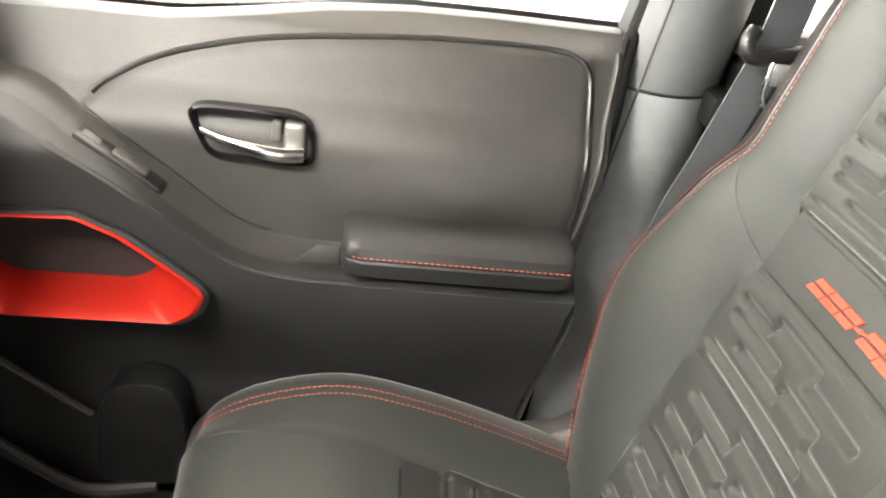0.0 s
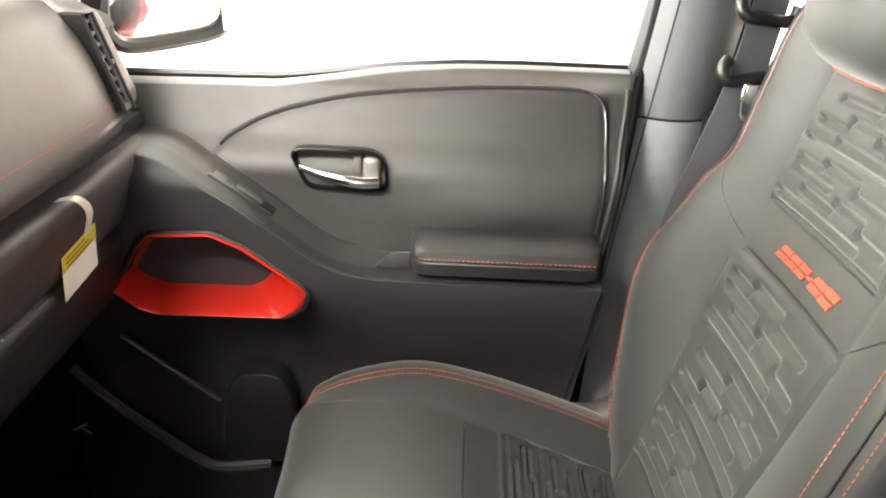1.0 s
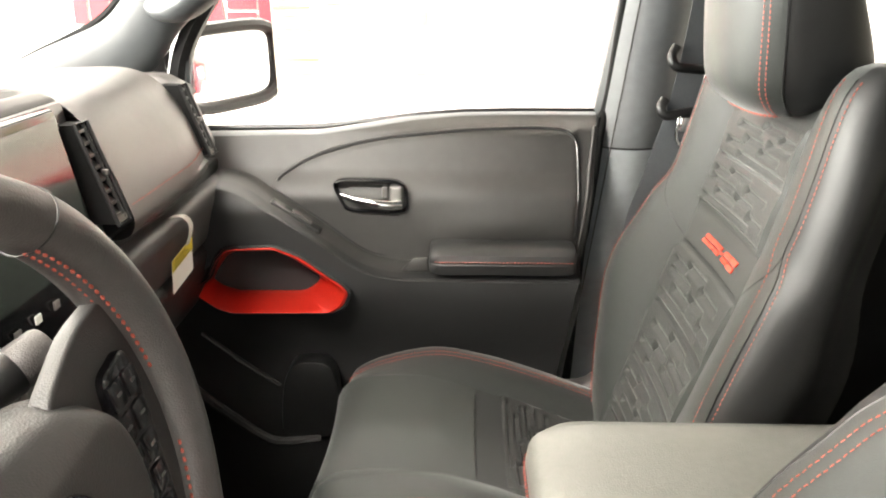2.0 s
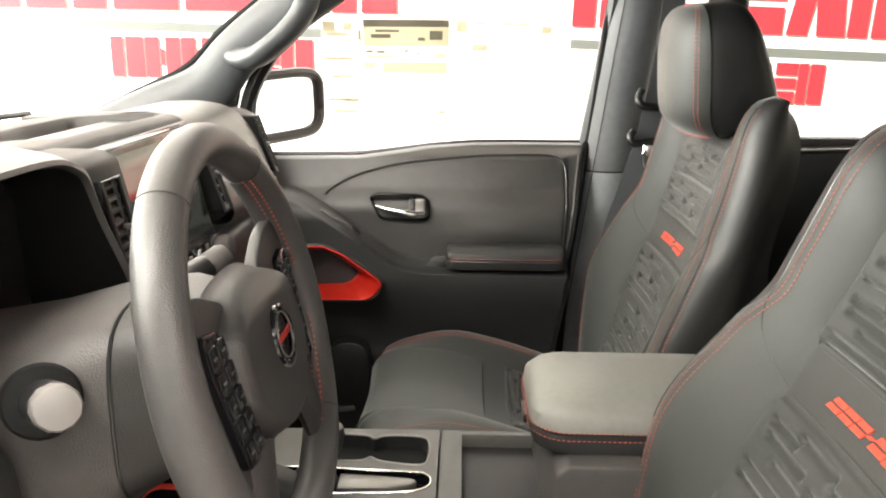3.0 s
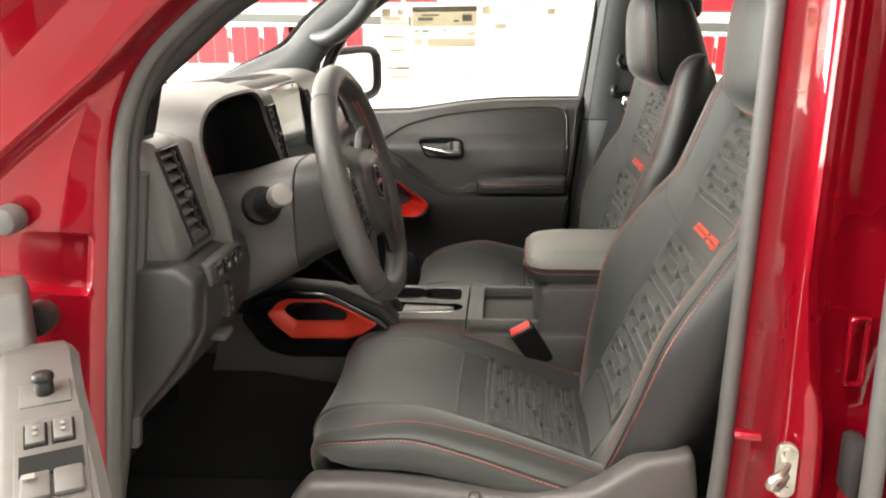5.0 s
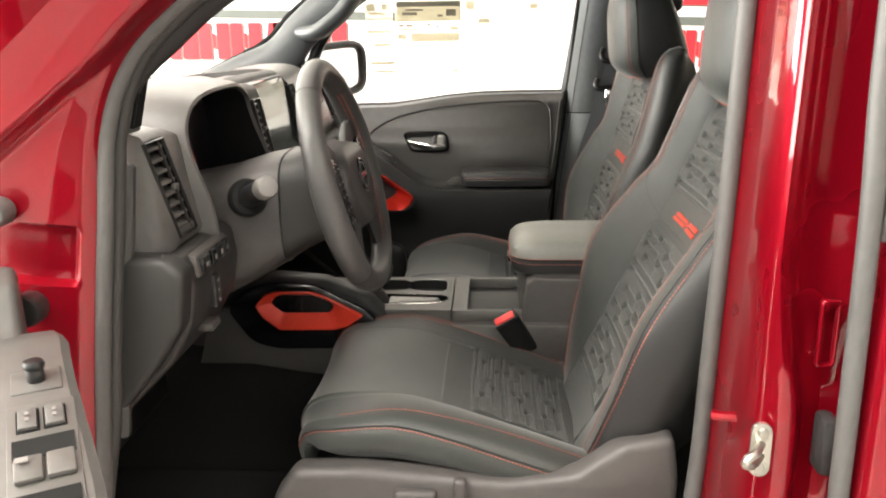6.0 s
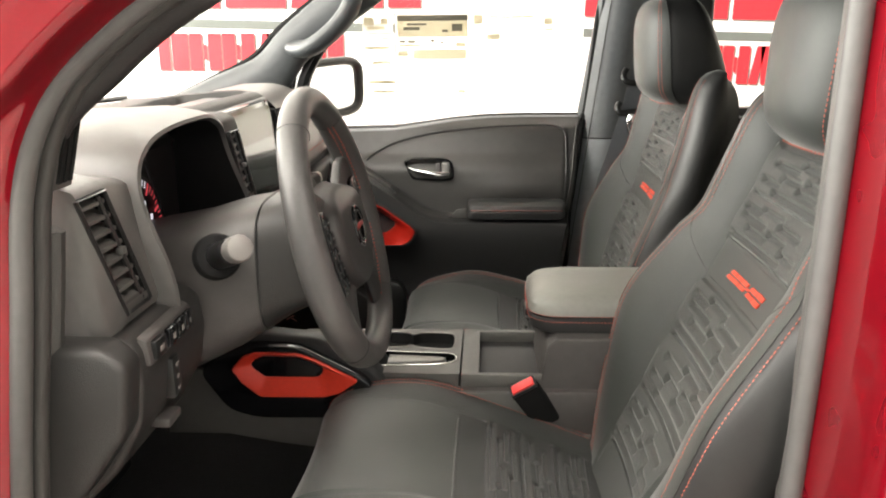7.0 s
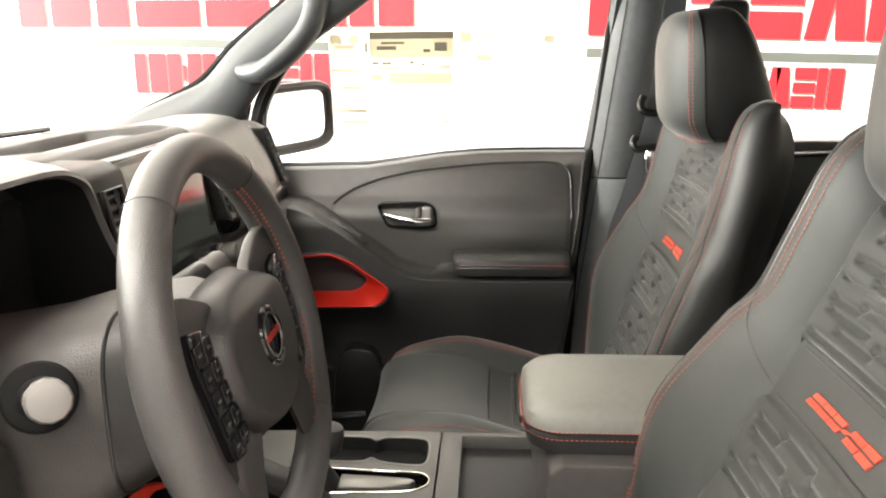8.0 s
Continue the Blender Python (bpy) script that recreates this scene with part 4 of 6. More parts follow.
def dash_skin():
    """The soft top from the windscreen to the display, with a shallow open tray."""
    rows = []
    for y in np.linspace(-0.705, 0.705, 236):
        middle = smooth(-0.20, -0.17, y) * smooth(0.255, 0.235, y)
        row = []
        for x in list(np.linspace(-1.03, -0.62, 16)) + list(np.linspace(-0.61, -0.40, 56)):
            z = line(TOPLINE, x) - 0.014 * (1 - middle) * smooth(-0.47, -0.42, x)
            skew = 0.10 * (x + 0.43)
            in_y = smooth(-0.095 + skew, -0.070 + skew, y) * smooth(0.226, 0.205, y)
            in_x = smooth(-0.580, -0.562, x) * smooth(-0.428, -0.452, x)
            bay = smooth(0.06, 0.11, y)
            z -= (0.020 + 0.008 * bay) * in_y * in_x
            z -= 0.032 * smooth(0.26, 0.56, y) * (1 - 0.35 * smooth(-0.75, -0.95, x))
            z += 0.004 * math.exp(-(((y + 0.02 - skew * 0.2) ** 2) / 0.03)) * smooth(-0.45, -0.42, x) * middle
            row.append(V(x, y, z))
        rows.append(row)
    return grid(rows)


part("dash_top", dash_skin(), DASHTOP, dash, "soft grey dash top with an open tray")


def dash_pad(y0, y1):
    """The padded passenger side of the dash."""
    outline = spline([(-0.51, 0, 1.452), (-0.44, 0, 1.452), (-0.395, 0, 1.432), (-0.362, 0, 1.385), (-0.338, 0, 1.318), (-0.334, 0, 1.292), (-0.350, 0, 1.276), (-0.40, 0, 1.272)], 8)
    rows = []
    for y in np.linspace(y0, y1, 16):
        e = smooth(0.44, 0.60, y)
        rows.append([p + V(-0.02 * e * (1 if p.z > 1.30 else 0.7), y, -0.012 * e * smooth(1.30, 1.45, p.z)) for p in outline])
    return grid(rows)


pad = part("dash_pad", dash_pad(0.238, 0.565), SOFT, dash, "stitched soft grey passenger dash pad")
part("seam_stitching", stitches([V(-0.3355 - 0.02 * smooth(0.44, 0.60, y), y, 1.318) for y in np.linspace(0.245, 0.56, 40)]), STITCH, pad, "red double seam stitching")
part("dash_recess", prism([(-0.52, 1.28), (-0.37, 1.276), (-0.372, 1.235), (-0.52, 1.235)], "y", 0.21, 0.69, 0.003), DARK, dash)
part("dash_lip", prism([(-0.372, 1.254), (-0.350, 1.252), (-0.345, 1.235), (-0.362, 1.168), (-0.40, 1.13), (-0.52, 1.12), (-0.52, 1.25)], "y", 0.215, 0.665, 0.008, 3), PLASTIC, dash)
part("glovebox", prism([(-0.378, 1.160), (-0.362, 1.15), (-0.385, 1.06), (-0.46, 0.98), (-0.60, 0.95), (-0.60, 1.16)], "y", 0.225, 0.66, 0.012, 3), KNEE, dash, "dark grey glovebox lid")
part("under_dash", rbox(-1.0, -0.58, -0.66, 0.70, 0.82, 1.0, 0.01), DARK, dash)


def air_vent(name_parent, y0, y1, top, bottom, x0, x1, slats=6, skew=0.0, label="upright air vent with dark slats"):
    """An upright vent: bright rim, dark well, level slats and one upright vane; it leans from (x0, top) to (x1, bottom)."""
    def at(u, v, off=0.0):
        z = bottom + (top - bottom) * v
        return V(x1 + (x0 - x1) * v + off, y0 + (y1 - y0) * u + skew * (v - 0.5), z)
    rows_o = [at(-0.04, -0.01, 0.002), at(1.04, -0.01, 0.002), at(1.04, 1.01, 0.002), at(-0.04, 1.01, 0.002)]
    v = part("air_vent", tube(rows_o, 0.0026, 8, closed=True), DARK, name_parent, label)
    part("vent_well", grid([[at(0, 0, -0.03), at(1, 0, -0.03)], [at(0, 1, -0.03), at(1, 1, -0.03)]]), VOID, v)
    for a, b in (((0, 0), (0, 1)), ((1, 0), (1, 1)), ((0, 0), (1, 0)), ((0, 1), (1, 1))):
        part("vent_wall", grid([[at(*a, 0.002), at(*b, 0.002)], [at(*a, -0.03), at(*b, -0.03)]]), VOID, v)
    for i in range(slats):
        c = (i + 0.6) / (slats + 0.2)
        q = [at(0.03, c, 0.0), at(0.97, c, 0.0), at(0.97, c, -0.024), at(0.03, c, -0.024)]
        n = V(0, 0, 0.0019)
        lo, hi = [p - n - V(0, 0, -0.006 if k >= 2 else 0) for k, p in enumerate(q)], [p + n - V(0, 0, -0.006 if k >= 2 else 0) for k, p in enumerate(q)]
        part("slat", grid([lo, hi], close_u=True, cap=True), SLAT, v)
    part("upright_vane", tube([at(0.80, 0.02, -0.001), at(0.80, 0.98, -0.001)], 0.003, 8), DARK, v)
    part("vent_tab", rbox(*sorted((at(0.6, 0.5).x - 0.002, at(0.6, 0.5).x + 0.006)), at(0.62, 0.5).y, at(0.82, 0.5).y, at(0.5, 0.47).z, at(0.5, 0.53).z, 0.0015), SATIN, v)
    part("vent_foot", grid([[at(0.0, 0.0, 0.001), at(1.0, 0.0, 0.001)], [at(0.0, 0.07, 0.002), at(1.0, 0.07, 0.002)]]), SATIN, v, "bright foot of the vent")
    return v


air_vent(dash, 0.571, 0.596, 1.414, 1.306, -0.3825, -0.345, 8)
part("vent_surround", prism([(-0.50, 1.425), (-0.425, 1.425), (-0.395, 1.41), (-0.357, 1.312), (-0.363, 1.292), (-0.50, 1.28)], "y", 0.599, 0.655, 0.010, 3), SOFT, dash)
part("vent_surround", prism([(-0.50, 1.425), (-0.435, 1.425), (-0.420, 1.41), (-0.385, 1.315), (-0.390, 1.298), (-0.50, 1.29)], "y", 0.5655, 0.5985, 0.002), VOID, dash)
part("dash_end_cap", prism([(-0.9, 1.40), (-0.50, 1.42), (-0.44, 1.42), (-0.40, 1.30), (-0.42, 1.20), (-0.47, 1.05), (-0.9, 1.0)], "y", 0.655, 0.705, 0.01), PLASTIC, dash)

# centre of the dash: display between two vents, keys, knobs, switches
part("centre_body", prism([(-0.52, 1.44), (-0.398, 1.44), (-0.352, 1.205), (-0.375, 1.13), (-0.52, 1.10)], "y", -0.185, 0.235, 0.003), DARK, dash)
disp = part("display", prism([(-0.396, 1.441), (-0.384, 1.439), (-0.343, 1.236), (-0.358, 1.232)], "y", -0.139, 0.190, 0.004, 3), GLOSS, dash, "gloss black display surround")
part("display_glass", grid([[V(-0.3788, -0.128, 1.430), V(-0.3788, 0.178, 1.430)], [V(-0.3512, -0.128, 1.287), V(-0.3512, 0.178, 1.287)]]), SCREENMAT, disp, "dark glossy touch display", smooth=False)
for i in range(7):
    y = -0.08 + 0.036 * i
    part("display_key", rbox(-0.3475, -0.3455, y - 0.005, y + 0.005, 1.262, 1.270, 0), PRINT if i % 2 else KNOBGREY, disp, smooth=False)
air_vent(dash, 0.205, 0.234, 1.418, 1.305, -0.374, -0.339, 8)
part("vent_flank", prism([(-0.46, 1.45), (-0.360, 1.449), (-0.344, 1.440), (-0.316, 1.30), (-0.33, 1.27), (-0.46, 1.26)], "y", -0.226, -0.140, 0.006, 3), DASHTOP, dash)
air_vent(dash, -0.214, -0.176, 1.424, 1.322, -0.3345, -0.314, 8, label="upright air vent in the flank of the hood")
for y in (-0.110, 0.172):
    kn = part("volume_knob", disc((-0.334, y, 1.258), (1, 0, 0.18), 0.0165, 0.030, 24, 0.003), PLASTIC, dash, "knurled grey knob")
    part("knob_ring", disc((-0.346, y, 1.256), (1, 0, 0.18), 0.0195, 0.008, 24, 0.002), DARK, kn)
part("key_bar", prism([(-0.352, 1.232), (-0.340, 1.230), (-0.350, 1.206), (-0.362, 1.206)], "y", -0.12, 0.19, 0.003), GLOSS, dash)
for i in range(5):
    part("toggle_key", rbox(-0.345, -0.335, -0.075 + 0.046 * i, -0.037 + 0.046 * i, 1.211, 1.225, 0.003), SATIN if i in (1, 3) else PLASTIC, dash)
part("chrome_strip", tube([V(-0.345, -0.12, 1.203), V(-0.345, 0.20, 1.203)], 0.002, 6), SATIN, dash)
part("climate_panel", prism([(-0.365, 1.20), (-0.352, 1.198), (-0.395, 1.09), (-0.44, 1.06), (-0.52, 1.06), (-0.52, 1.2)], "y", -0.14, 0.226, 0.008, 3), PLASTIC, dash)
part("warning_key", rbox(-0.359, -0.351, 0.15, 0.168, 1.178, 1.190, 0.002), ORANGEPRINT, dash, "orange warning key")
for y in (-0.07, 0.172):
    dk = part("climate_dial", disc((-0.370, y, 1.125), (0.93, 0, 0.36), 0.026, 0.022, 28, 0.003), DARK, dash, "round black climate dial")
    part("dial_ring", tube([V(-0.359 + 0.36 * 0.026 * math.sin(a) * -1, y + 0.026 * math.cos(a), 1.129 + 0.93 * 0.026 * math.sin(a)) for a in np.linspace(0, 2 * math.pi, 25)[:-1]], 0.0012, 6, closed=True), SATIN, dk)
lower = part("lower_centre", prism([(-0.42, 1.07), (-0.385, 1.075), (-0.40, 1.02), (-0.47, 0.98), (-0.60, 0.98), (-0.60, 1.07)], "y", -0.13, 0.22, 0.008), DARK, dash)
part("blue_label", rbox(-0.392, -0.388, 0.015, 0.075, 1.040, 1.058, 0), BLUEPRINT, lower, "small blue printed label")
part("print_bar", rbox(-0.388, -0.386, 0.035, 0.068, 1.046, 1.053, 0), PRINT, lower)

# driver side: hooded instruments
HOOD = [(-0.535, 1.255), (-0.548, 1.36), (-0.540, 1.415), (-0.508, 1.446), (-0.44, 1.459), (-0.32, 1.460), (-0.268, 1.450), (-0.240, 1.428), (-0.228, 1.37), (-0.212, 1.255)]


def hood_ring(x, grow, drop=0.0):
    cy, cz = -0.38, 1.33
    return [p + V(0.030 * smooth(1.43, 1.29, p.z), 0, 0) for p in spline([(x + 0.012, cy + (y - cy) * (1 + grow), cz + (z - cz) * (1 + grow * 1.3) - drop) for y, z in HOOD], 6)]


hood = part("instrument_hood", grid([hood_ring(-0.46, -0.10), hood_ring(-0.40, -0.06), hood_ring(-0.350, -0.03), hood_ring(-0.341, -0.012), hood_ring(-0.343, 0.015), hood_ring(-0.358, 0.045), hood_ring(-0.40, 0.085, 0.0), hood_ring(-0.46, 0.115, 0.008), hood_ring(-0.56, 0.12, 0.012)]), SOFT, dash, "soft grey hood over the instruments")
part("instrument_well", grid([hood_ring(-0.347, -0.032), hood_ring(-0.40, -0.066), hood_ring(-0.45, -0.10)]), VOID, hood)
clus = part("instrument_panel", prism([(-0.46, 1.22), (-0.417, 1.22), (-0.404, 1.45), (-0.46, 1.45)], "y", -0.535, -0.185, 0), PANELDARK, dash, "dark instrument panel behind glass")
part("centre_readout", grid([[V(-0.413, -0.355, 1.268), V(-0.413, -0.20, 1.268)], [V(-0.4045, -0.355, 1.42), V(-0.4045, -0.20, 1.42)]]), PANELDARK, clus, smooth=False)
part("readout_edge", tube([V(-0.400, -0.370, 1.425), V(-0.396, -0.335, 1.34), V(-0.392, -0.305, 1.265)], 0.0022, 6), DARK, clus)


def dial(yc, zc, name):
    g = part(name, tube([V(-0.4075, yc + 0.0804 * math.cos(a), zc + 0.0804 * math.sin(a)) for a in np.linspace(0, 2 * math.pi, 41)[:-1]], 0.0021, 6, closed=True), SATIN, clus, "round lit gauge with white and red marks")
    for i in range(41):
        a = radians(225 - 270 * i / 40)
        c, s = math.cos(a), math.sin(a)
        long_mark = i % 5 == 0
        r0, r1 = (0.0590 if long_mark else 0.0670), 0.0764
        w = 0.0021 if long_mark else 0.0011
        q = [V(-0.4065, yc + r * c + k * w * s, zc + r * s - k * w * c) for r, k in ((r0, -1), (r0, 1), (r1, 1), (r1, -1))]
        part("gauge_mark", from_lists(q, [(0, 1, 2, 3)]), DIALRED if i > 24 else DIALPRINT, g, smooth=False)
        if long_mark:
            cc = V(-0.4065, yc + 0.0469 * c, zc + 0.0469 * s)
            part("gauge_figure_bar", from_lists([cc + V(0, dy, dz) for dy, dz in ((-0.0034, -0.0040), (0.0034, -0.0040), (0.0034, 0.0040), (-0.0034, 0.0040))], [(0, 1, 2, 3)]), DIALPRINT, g, smooth=False)
    a = radians(250)
    part("needle", tube([V(-0.404, yc - 0.0134 * math.cos(a), zc - 0.0134 * math.sin(a)), V(-0.404, yc + 0.0737 * math.cos(a), zc + 0.0737 * math.sin(a))], [0.0038, 0.0021], 6), DIALPRINT, g, "white needle")
    part("needle_hub", disc((-0.404, yc, zc), (1, 0, 0), 0.0121, 0.0080, 20), DARK, g)
    return g


dial(-0.386, 1.310, "gauge")

# driver end: vent pod, knee panel, switches
# columns of the pod: flank edge, ridge, vent left, vent right, hood side; each from foot to head
POD = {"flank": ((-0.337, -0.660, 1.268), (-0.378, -0.662, 1.408)), "ridge": ((-0.326, -0.652, 1.276), (-0.347, -0.668, 1.424)),
       "left": ((-0.3195, -0.622, 1.288), (-0.3345, -0.6665, 1.420)), "right": ((-0.3185, -0.566, 1.288), (-0.3345, -0.612, 1.420)),
       "side": ((-0.318, -0.512, 1.288), (-0.338, -0.548, 1.412)), "inner": ((-0.330, -0.500, 1.285), (-0.352, -0.530, 1.412))}


def pod_shell():
    """The smooth vent surround with a slanting opening for the vent."""
    cols = []
    names = ("flank", "ridge", "left", "right", "side", "inner")
    for k, name in enumerate(names):
        a, b = V(*POD[name][0]), V(*POD[name][1])
        col = [a + V(-0.06, 0.0, -0.012), a + V(-0.014, 0.0, -0.013), a + V(-0.003, 0.0, -0.009), a]
        col += [a.lerp(b, t) for t in (0.33, 0.66, 1.0)]
        drop = 0.016 if name in ("side", "inner") else 0.0
        col += [b + V(-0.004, 0, 0.006 - drop * 0.2), b + V(-0.014, 0.003, 0.011 - drop * 0.3), b + V(-0.035, 0.006, 0.014 - drop * 0.5), b + V(-0.10, 0.01, 0.016 - drop)]
        cols.append(col)
    far = [p + V(-0.06, 0.006, 0.0) for p in cols[0]]
    cols.insert(0, far)
    edge = lambda c0, c1, f: [p.lerp(q, f) for p, q in zip(c0, c1)]
    # narrow bands beside each ridge keep it crisp but rounded
    dense = [cols[0], edge(cols[0], cols[1], 0.95), cols[1], edge(cols[1], cols[2], 0.12), edge(cols[1], cols[2], 0.88), edge(cols[2], cols[3], 0.25), cols[3], cols[4], edge(cols[4], cols[5], 0.12), edge(cols[4], cols[5], 0.86), edge(cols[5], cols[6], 0.25), cols[6]]
    n = len(dense[0])
    verts = [p for c in dense for p in c]
    faces = []
    for i in range(len(dense) - 1):
        for j in range(n - 1):
            if i == 6 and 3 <= j < 6:
                continue
            faces.append((i * n + j, (i + 1) * n + j, (i + 1) * n + j + 1, i * n + j + 1))
    return from_lists(verts, faces)


part("vent_pod", pod_shell(), SOFT, dash, "soft grey vent surround")
air_vent(dash, -0.643, -0.590, 1.4165, 1.2915, -0.3365, -0.3215, 8, skew=-0.044)
part("dash_side", prism([(-0.9, 1.40), (-0.42, 1.43), (-0.382, 1.405), (-0.345, 1.275), (-0.36, 1.20), (-0.41, 1.08), (-0.53, 0.93), (-0.9, 0.9)], "y", -0.657, -0.640, 0.003), PLASTIC, dash, "dark grey end panel of the dashboard")
# knee panels coloured as lying in shade below the vent pod
part("knee_panel", prism([(-0.50, 1.284), (-0.315, 1.282), (-0.292, 1.262), (-0.302, 1.19), (-0.345, 1.13), (-0.40, 1.065), (-0.48, 0.985), (-0.56, 0.92), (-0.62, 0.92), (-0.55, 1.1)], "y", -0.698, -0.655, 0.010, 3), KNEE, dash, "grey knee panel with shade in its colour")
part("knee_panel_inner", prism([(-0.52, 1.278), (-0.316, 1.276), (-0.301, 1.264), (-0.296, 1.225), (-0.303, 1.18), (-0.335, 1.125), (-0.40, 1.06), (-0.47, 0.995), (-0.55, 0.93), (-0.6, 0.95), (-0.52, 1.1)], "y", -0.657, -0.47, 0.008, 3), KNEE, dash)
part("knee_panel_deep", prism([(-0.60, 1.25), (-0.40, 1.24), (-0.38, 1.15), (-0.45, 1.05), (-0.6, 1.0)], "y", -0.475, -0.25, 0.01), DARK, dash)
sw = part("switch_plate", prism([(-0.306, 1.272), (-0.2955, 1.267), (-0.2925, 1.240), (-0.306, 1.240)], "y", -0.640, -0.520, 0.002), PLASTIC, dash, "dark plate with four dash switches")
for y0, y1, m in ((-0.632, -0.605, DARK), (-0.596, -0.574, GLOSS), (-0.571, -0.549, GLOSS), (-0.546, -0.528, GLOSS)):
    k = part("switch_key", rbox(-0.297, -0.289, y0, y1, 1.243, 1.264, 0.002), m, sw)
    part("key_mark", rbox(-0.289, -0.2884, y0 + 0.008, y1 - 0.008, 1.250, 1.256, 0), KNOBGREY, k, smooth=False)
pk = part("parking_switch", rbox(-0.312, -0.291, -0.592, -0.570, 1.180, 1.228, 0.004), DARK, dash, "tall dark dash switch")
for dz in (0.0, 0.014, 0.028):
    part("key_mark", rbox(-0.291, -0.2904, -0.585, -0.578, 1.188 + dz, 1.192 + dz, 0), KNOBGREY, pk, smooth=False)
part("panel_pull", rbox(-0.322, -0.298, -0.60, -0.565, 1.148, 1.160, 0.004), PLASTIC, dash)
slot = part("pillar_grille", prism([(-0.362, 1.436), (-0.336, 1.434), (-0.316, 1.506), (-0.344, 1.508)], "y", -0.705, -0.666, 0.002), SOFT, dash, "black slotted grille in the pillar")
for i in range(3):
    part("grille_slot", prism([(-0.353 + 0.0055 * i, 1.443), (-0.350 + 0.0055 * i, 1.443), (-0.334 + 0.0055 * i, 1.502), (-0.337 + 0.0055 * i, 1.502)], "y", -0.7065, -0.704, 0), DARK, slot)
    part("grille_slot", move(rbox(-0.0015, 0.0025, -0.0030, 0.0030, -0.030, 0.030, 0), pose(-0.3255, -0.695 + 0.0092 * i, 1.470, 0, 15.5, 0)), VOID, slot)

# ---- steering wheel ----
WC, RAKE = V(-0.144, -0.357, 1.316), radians(14)
WM = Matrix.Translation(WC) @ Matrix.Rotation(-RAKE, 4, "Y") @ Matrix(((0, 0, 1, 0), (1, 0, 0, 0), (0, 1, 0, 0), (0, 0, 0, 1)))
# in the wheel's own axes: x to the passenger side, y up the wheel, z to the driver
wheel = thing("steering_wheel", tuple(WC), "grey leather steering wheel with red stitching and switch pads", "steering wheel")


def on_wheel(bm):
    return move(bm, WM)


def rim_point(a, r=0.172):
    flat = 1.0 - 0.03 * smooth(0.75, 1.0, -math.sin(a))
    return V(r * math.cos(a), r * math.sin(a) * flat, 0)


rim_r = [0.0178 + 0.0022 * max(0, math.cos(2 * (a - 0.35))) for a in np.linspace(0, 2 * math.pi, 97)[:-1]]
part("rim", on_wheel(tube([rim_point(a) for a in np.linspace(0, 2 * math.pi, 97)[:-1]], rim_r, 18, closed=True, flat=1.05)), RIMGRIP, wheel, "grey leather rim")
for a0, a1 in ((0.16, 0.98), (2.16, 2.98), (3.35, 4.1), (5.32, 6.07)):
    for off in (-0.0035, 0.0035):
        pts = [rim_point(a, 0.172 - 0.0192) + V(0, 0, 0.004 + off) for a in np.linspace(a0, a1, 30)]
        part("rim_stitching", on_wheel(stitches(pts, 0.0060, 0.0034, 0.0011)), STITCH, wheel, "red cross stitching on the inner rim")
for a in (0.95, 2.2, 3.95, 5.45):
    c = rim_point(a)
    ring = [c + V(math.cos(a), math.sin(a), 0) * (0.0197 * math.cos(b)) + V(0, 0, 0.0202 * math.sin(b)) for b in np.linspace(0, 2 * math.pi, 25)[:-1]]
    part("rim_joint", on_wheel(tube(ring, 0.0005, 5, closed=True)), DARK, wheel)


def hub_cover():
    """The padded boss: a soft shield with a ridge, its top falling away to the dash."""
    rows = []
    for k, f in enumerate(np.linspace(0.02, 1, 26)):
        row = []
        for a in np.linspace(0, 2 * math.pi, 65)[:-1]:
            c, s = math.cos(a), math.sin(a)
            rx = 0.100 * (1 - 0.24 * smooth(0.1, 1, -s))
            ry = 0.070 if s > 0 else 0.080
            q = (abs(c) ** 2.6 + abs(s) ** 2.6) ** (-1 / 2.6)
            x, y = rx * q * c * f, ry * q * s * f - 0.006
            row.append(V(x, y, 0.0235 - 0.005 * f ** 2 - 0.022 * smooth(0.82, 1.0, f) - 0.012 * smooth(0.030, 0.062, y)))
        rows.append(row)
    return grid(rows, close_u=True)


boss = part("airbag_cover", on_wheel(hub_cover()), RIM, wheel, "padded grey airbag cover")
part("boss_shell", on_wheel(rbox(-0.074, 0.074, -0.076, 0.054, -0.03, 0.002, 0.012, 3)), DARK, wheel)
part("emblem", on_wheel(tube([V(0.025 * math.cos(a), 0.025 * math.sin(a) - 0.001, 0.0235) for a in np.linspace(0, 2 * math.pi, 33)[:-1]], 0.0030, 8, closed=True)), GLOSS, boss, "round dark emblem with a bar coloured as a red reflection")
part("emblem_disc", on_wheel(disc((0, -0.001, 0.0225), (0, 0, 1), 0.025, 0.003, 28)), GLOSS, boss)
# red colour stands in for the banner's reflection in the emblem
part("emblem_bar", on_wheel(rbox(-0.023, 0.023, -0.0040, 0.0022, 0.0240, 0.0260, 0.0010)), REDTRIM, boss, "emblem bar with a red reflection in its colour")
part("emblem_arc", on_wheel(tube([V(0.0200 * math.cos(a), 0.0200 * math.sin(a) - 0.001, 0.0255) for a in np.linspace(0, 2 * math.pi, 33)[:-1]], 0.0009, 6, closed=True)), SATIN, boss, "satin emblem ring")
part("emblem_foot", on_wheel(tube([V(0.0275 * math.cos(a), 0.0275 * math.sin(a) - 0.001, 0.0245) for a in np.linspace(-2.3, -0.9, 10)], 0.0016, 6)), SATIN, boss, "bright lower edge of the emblem")
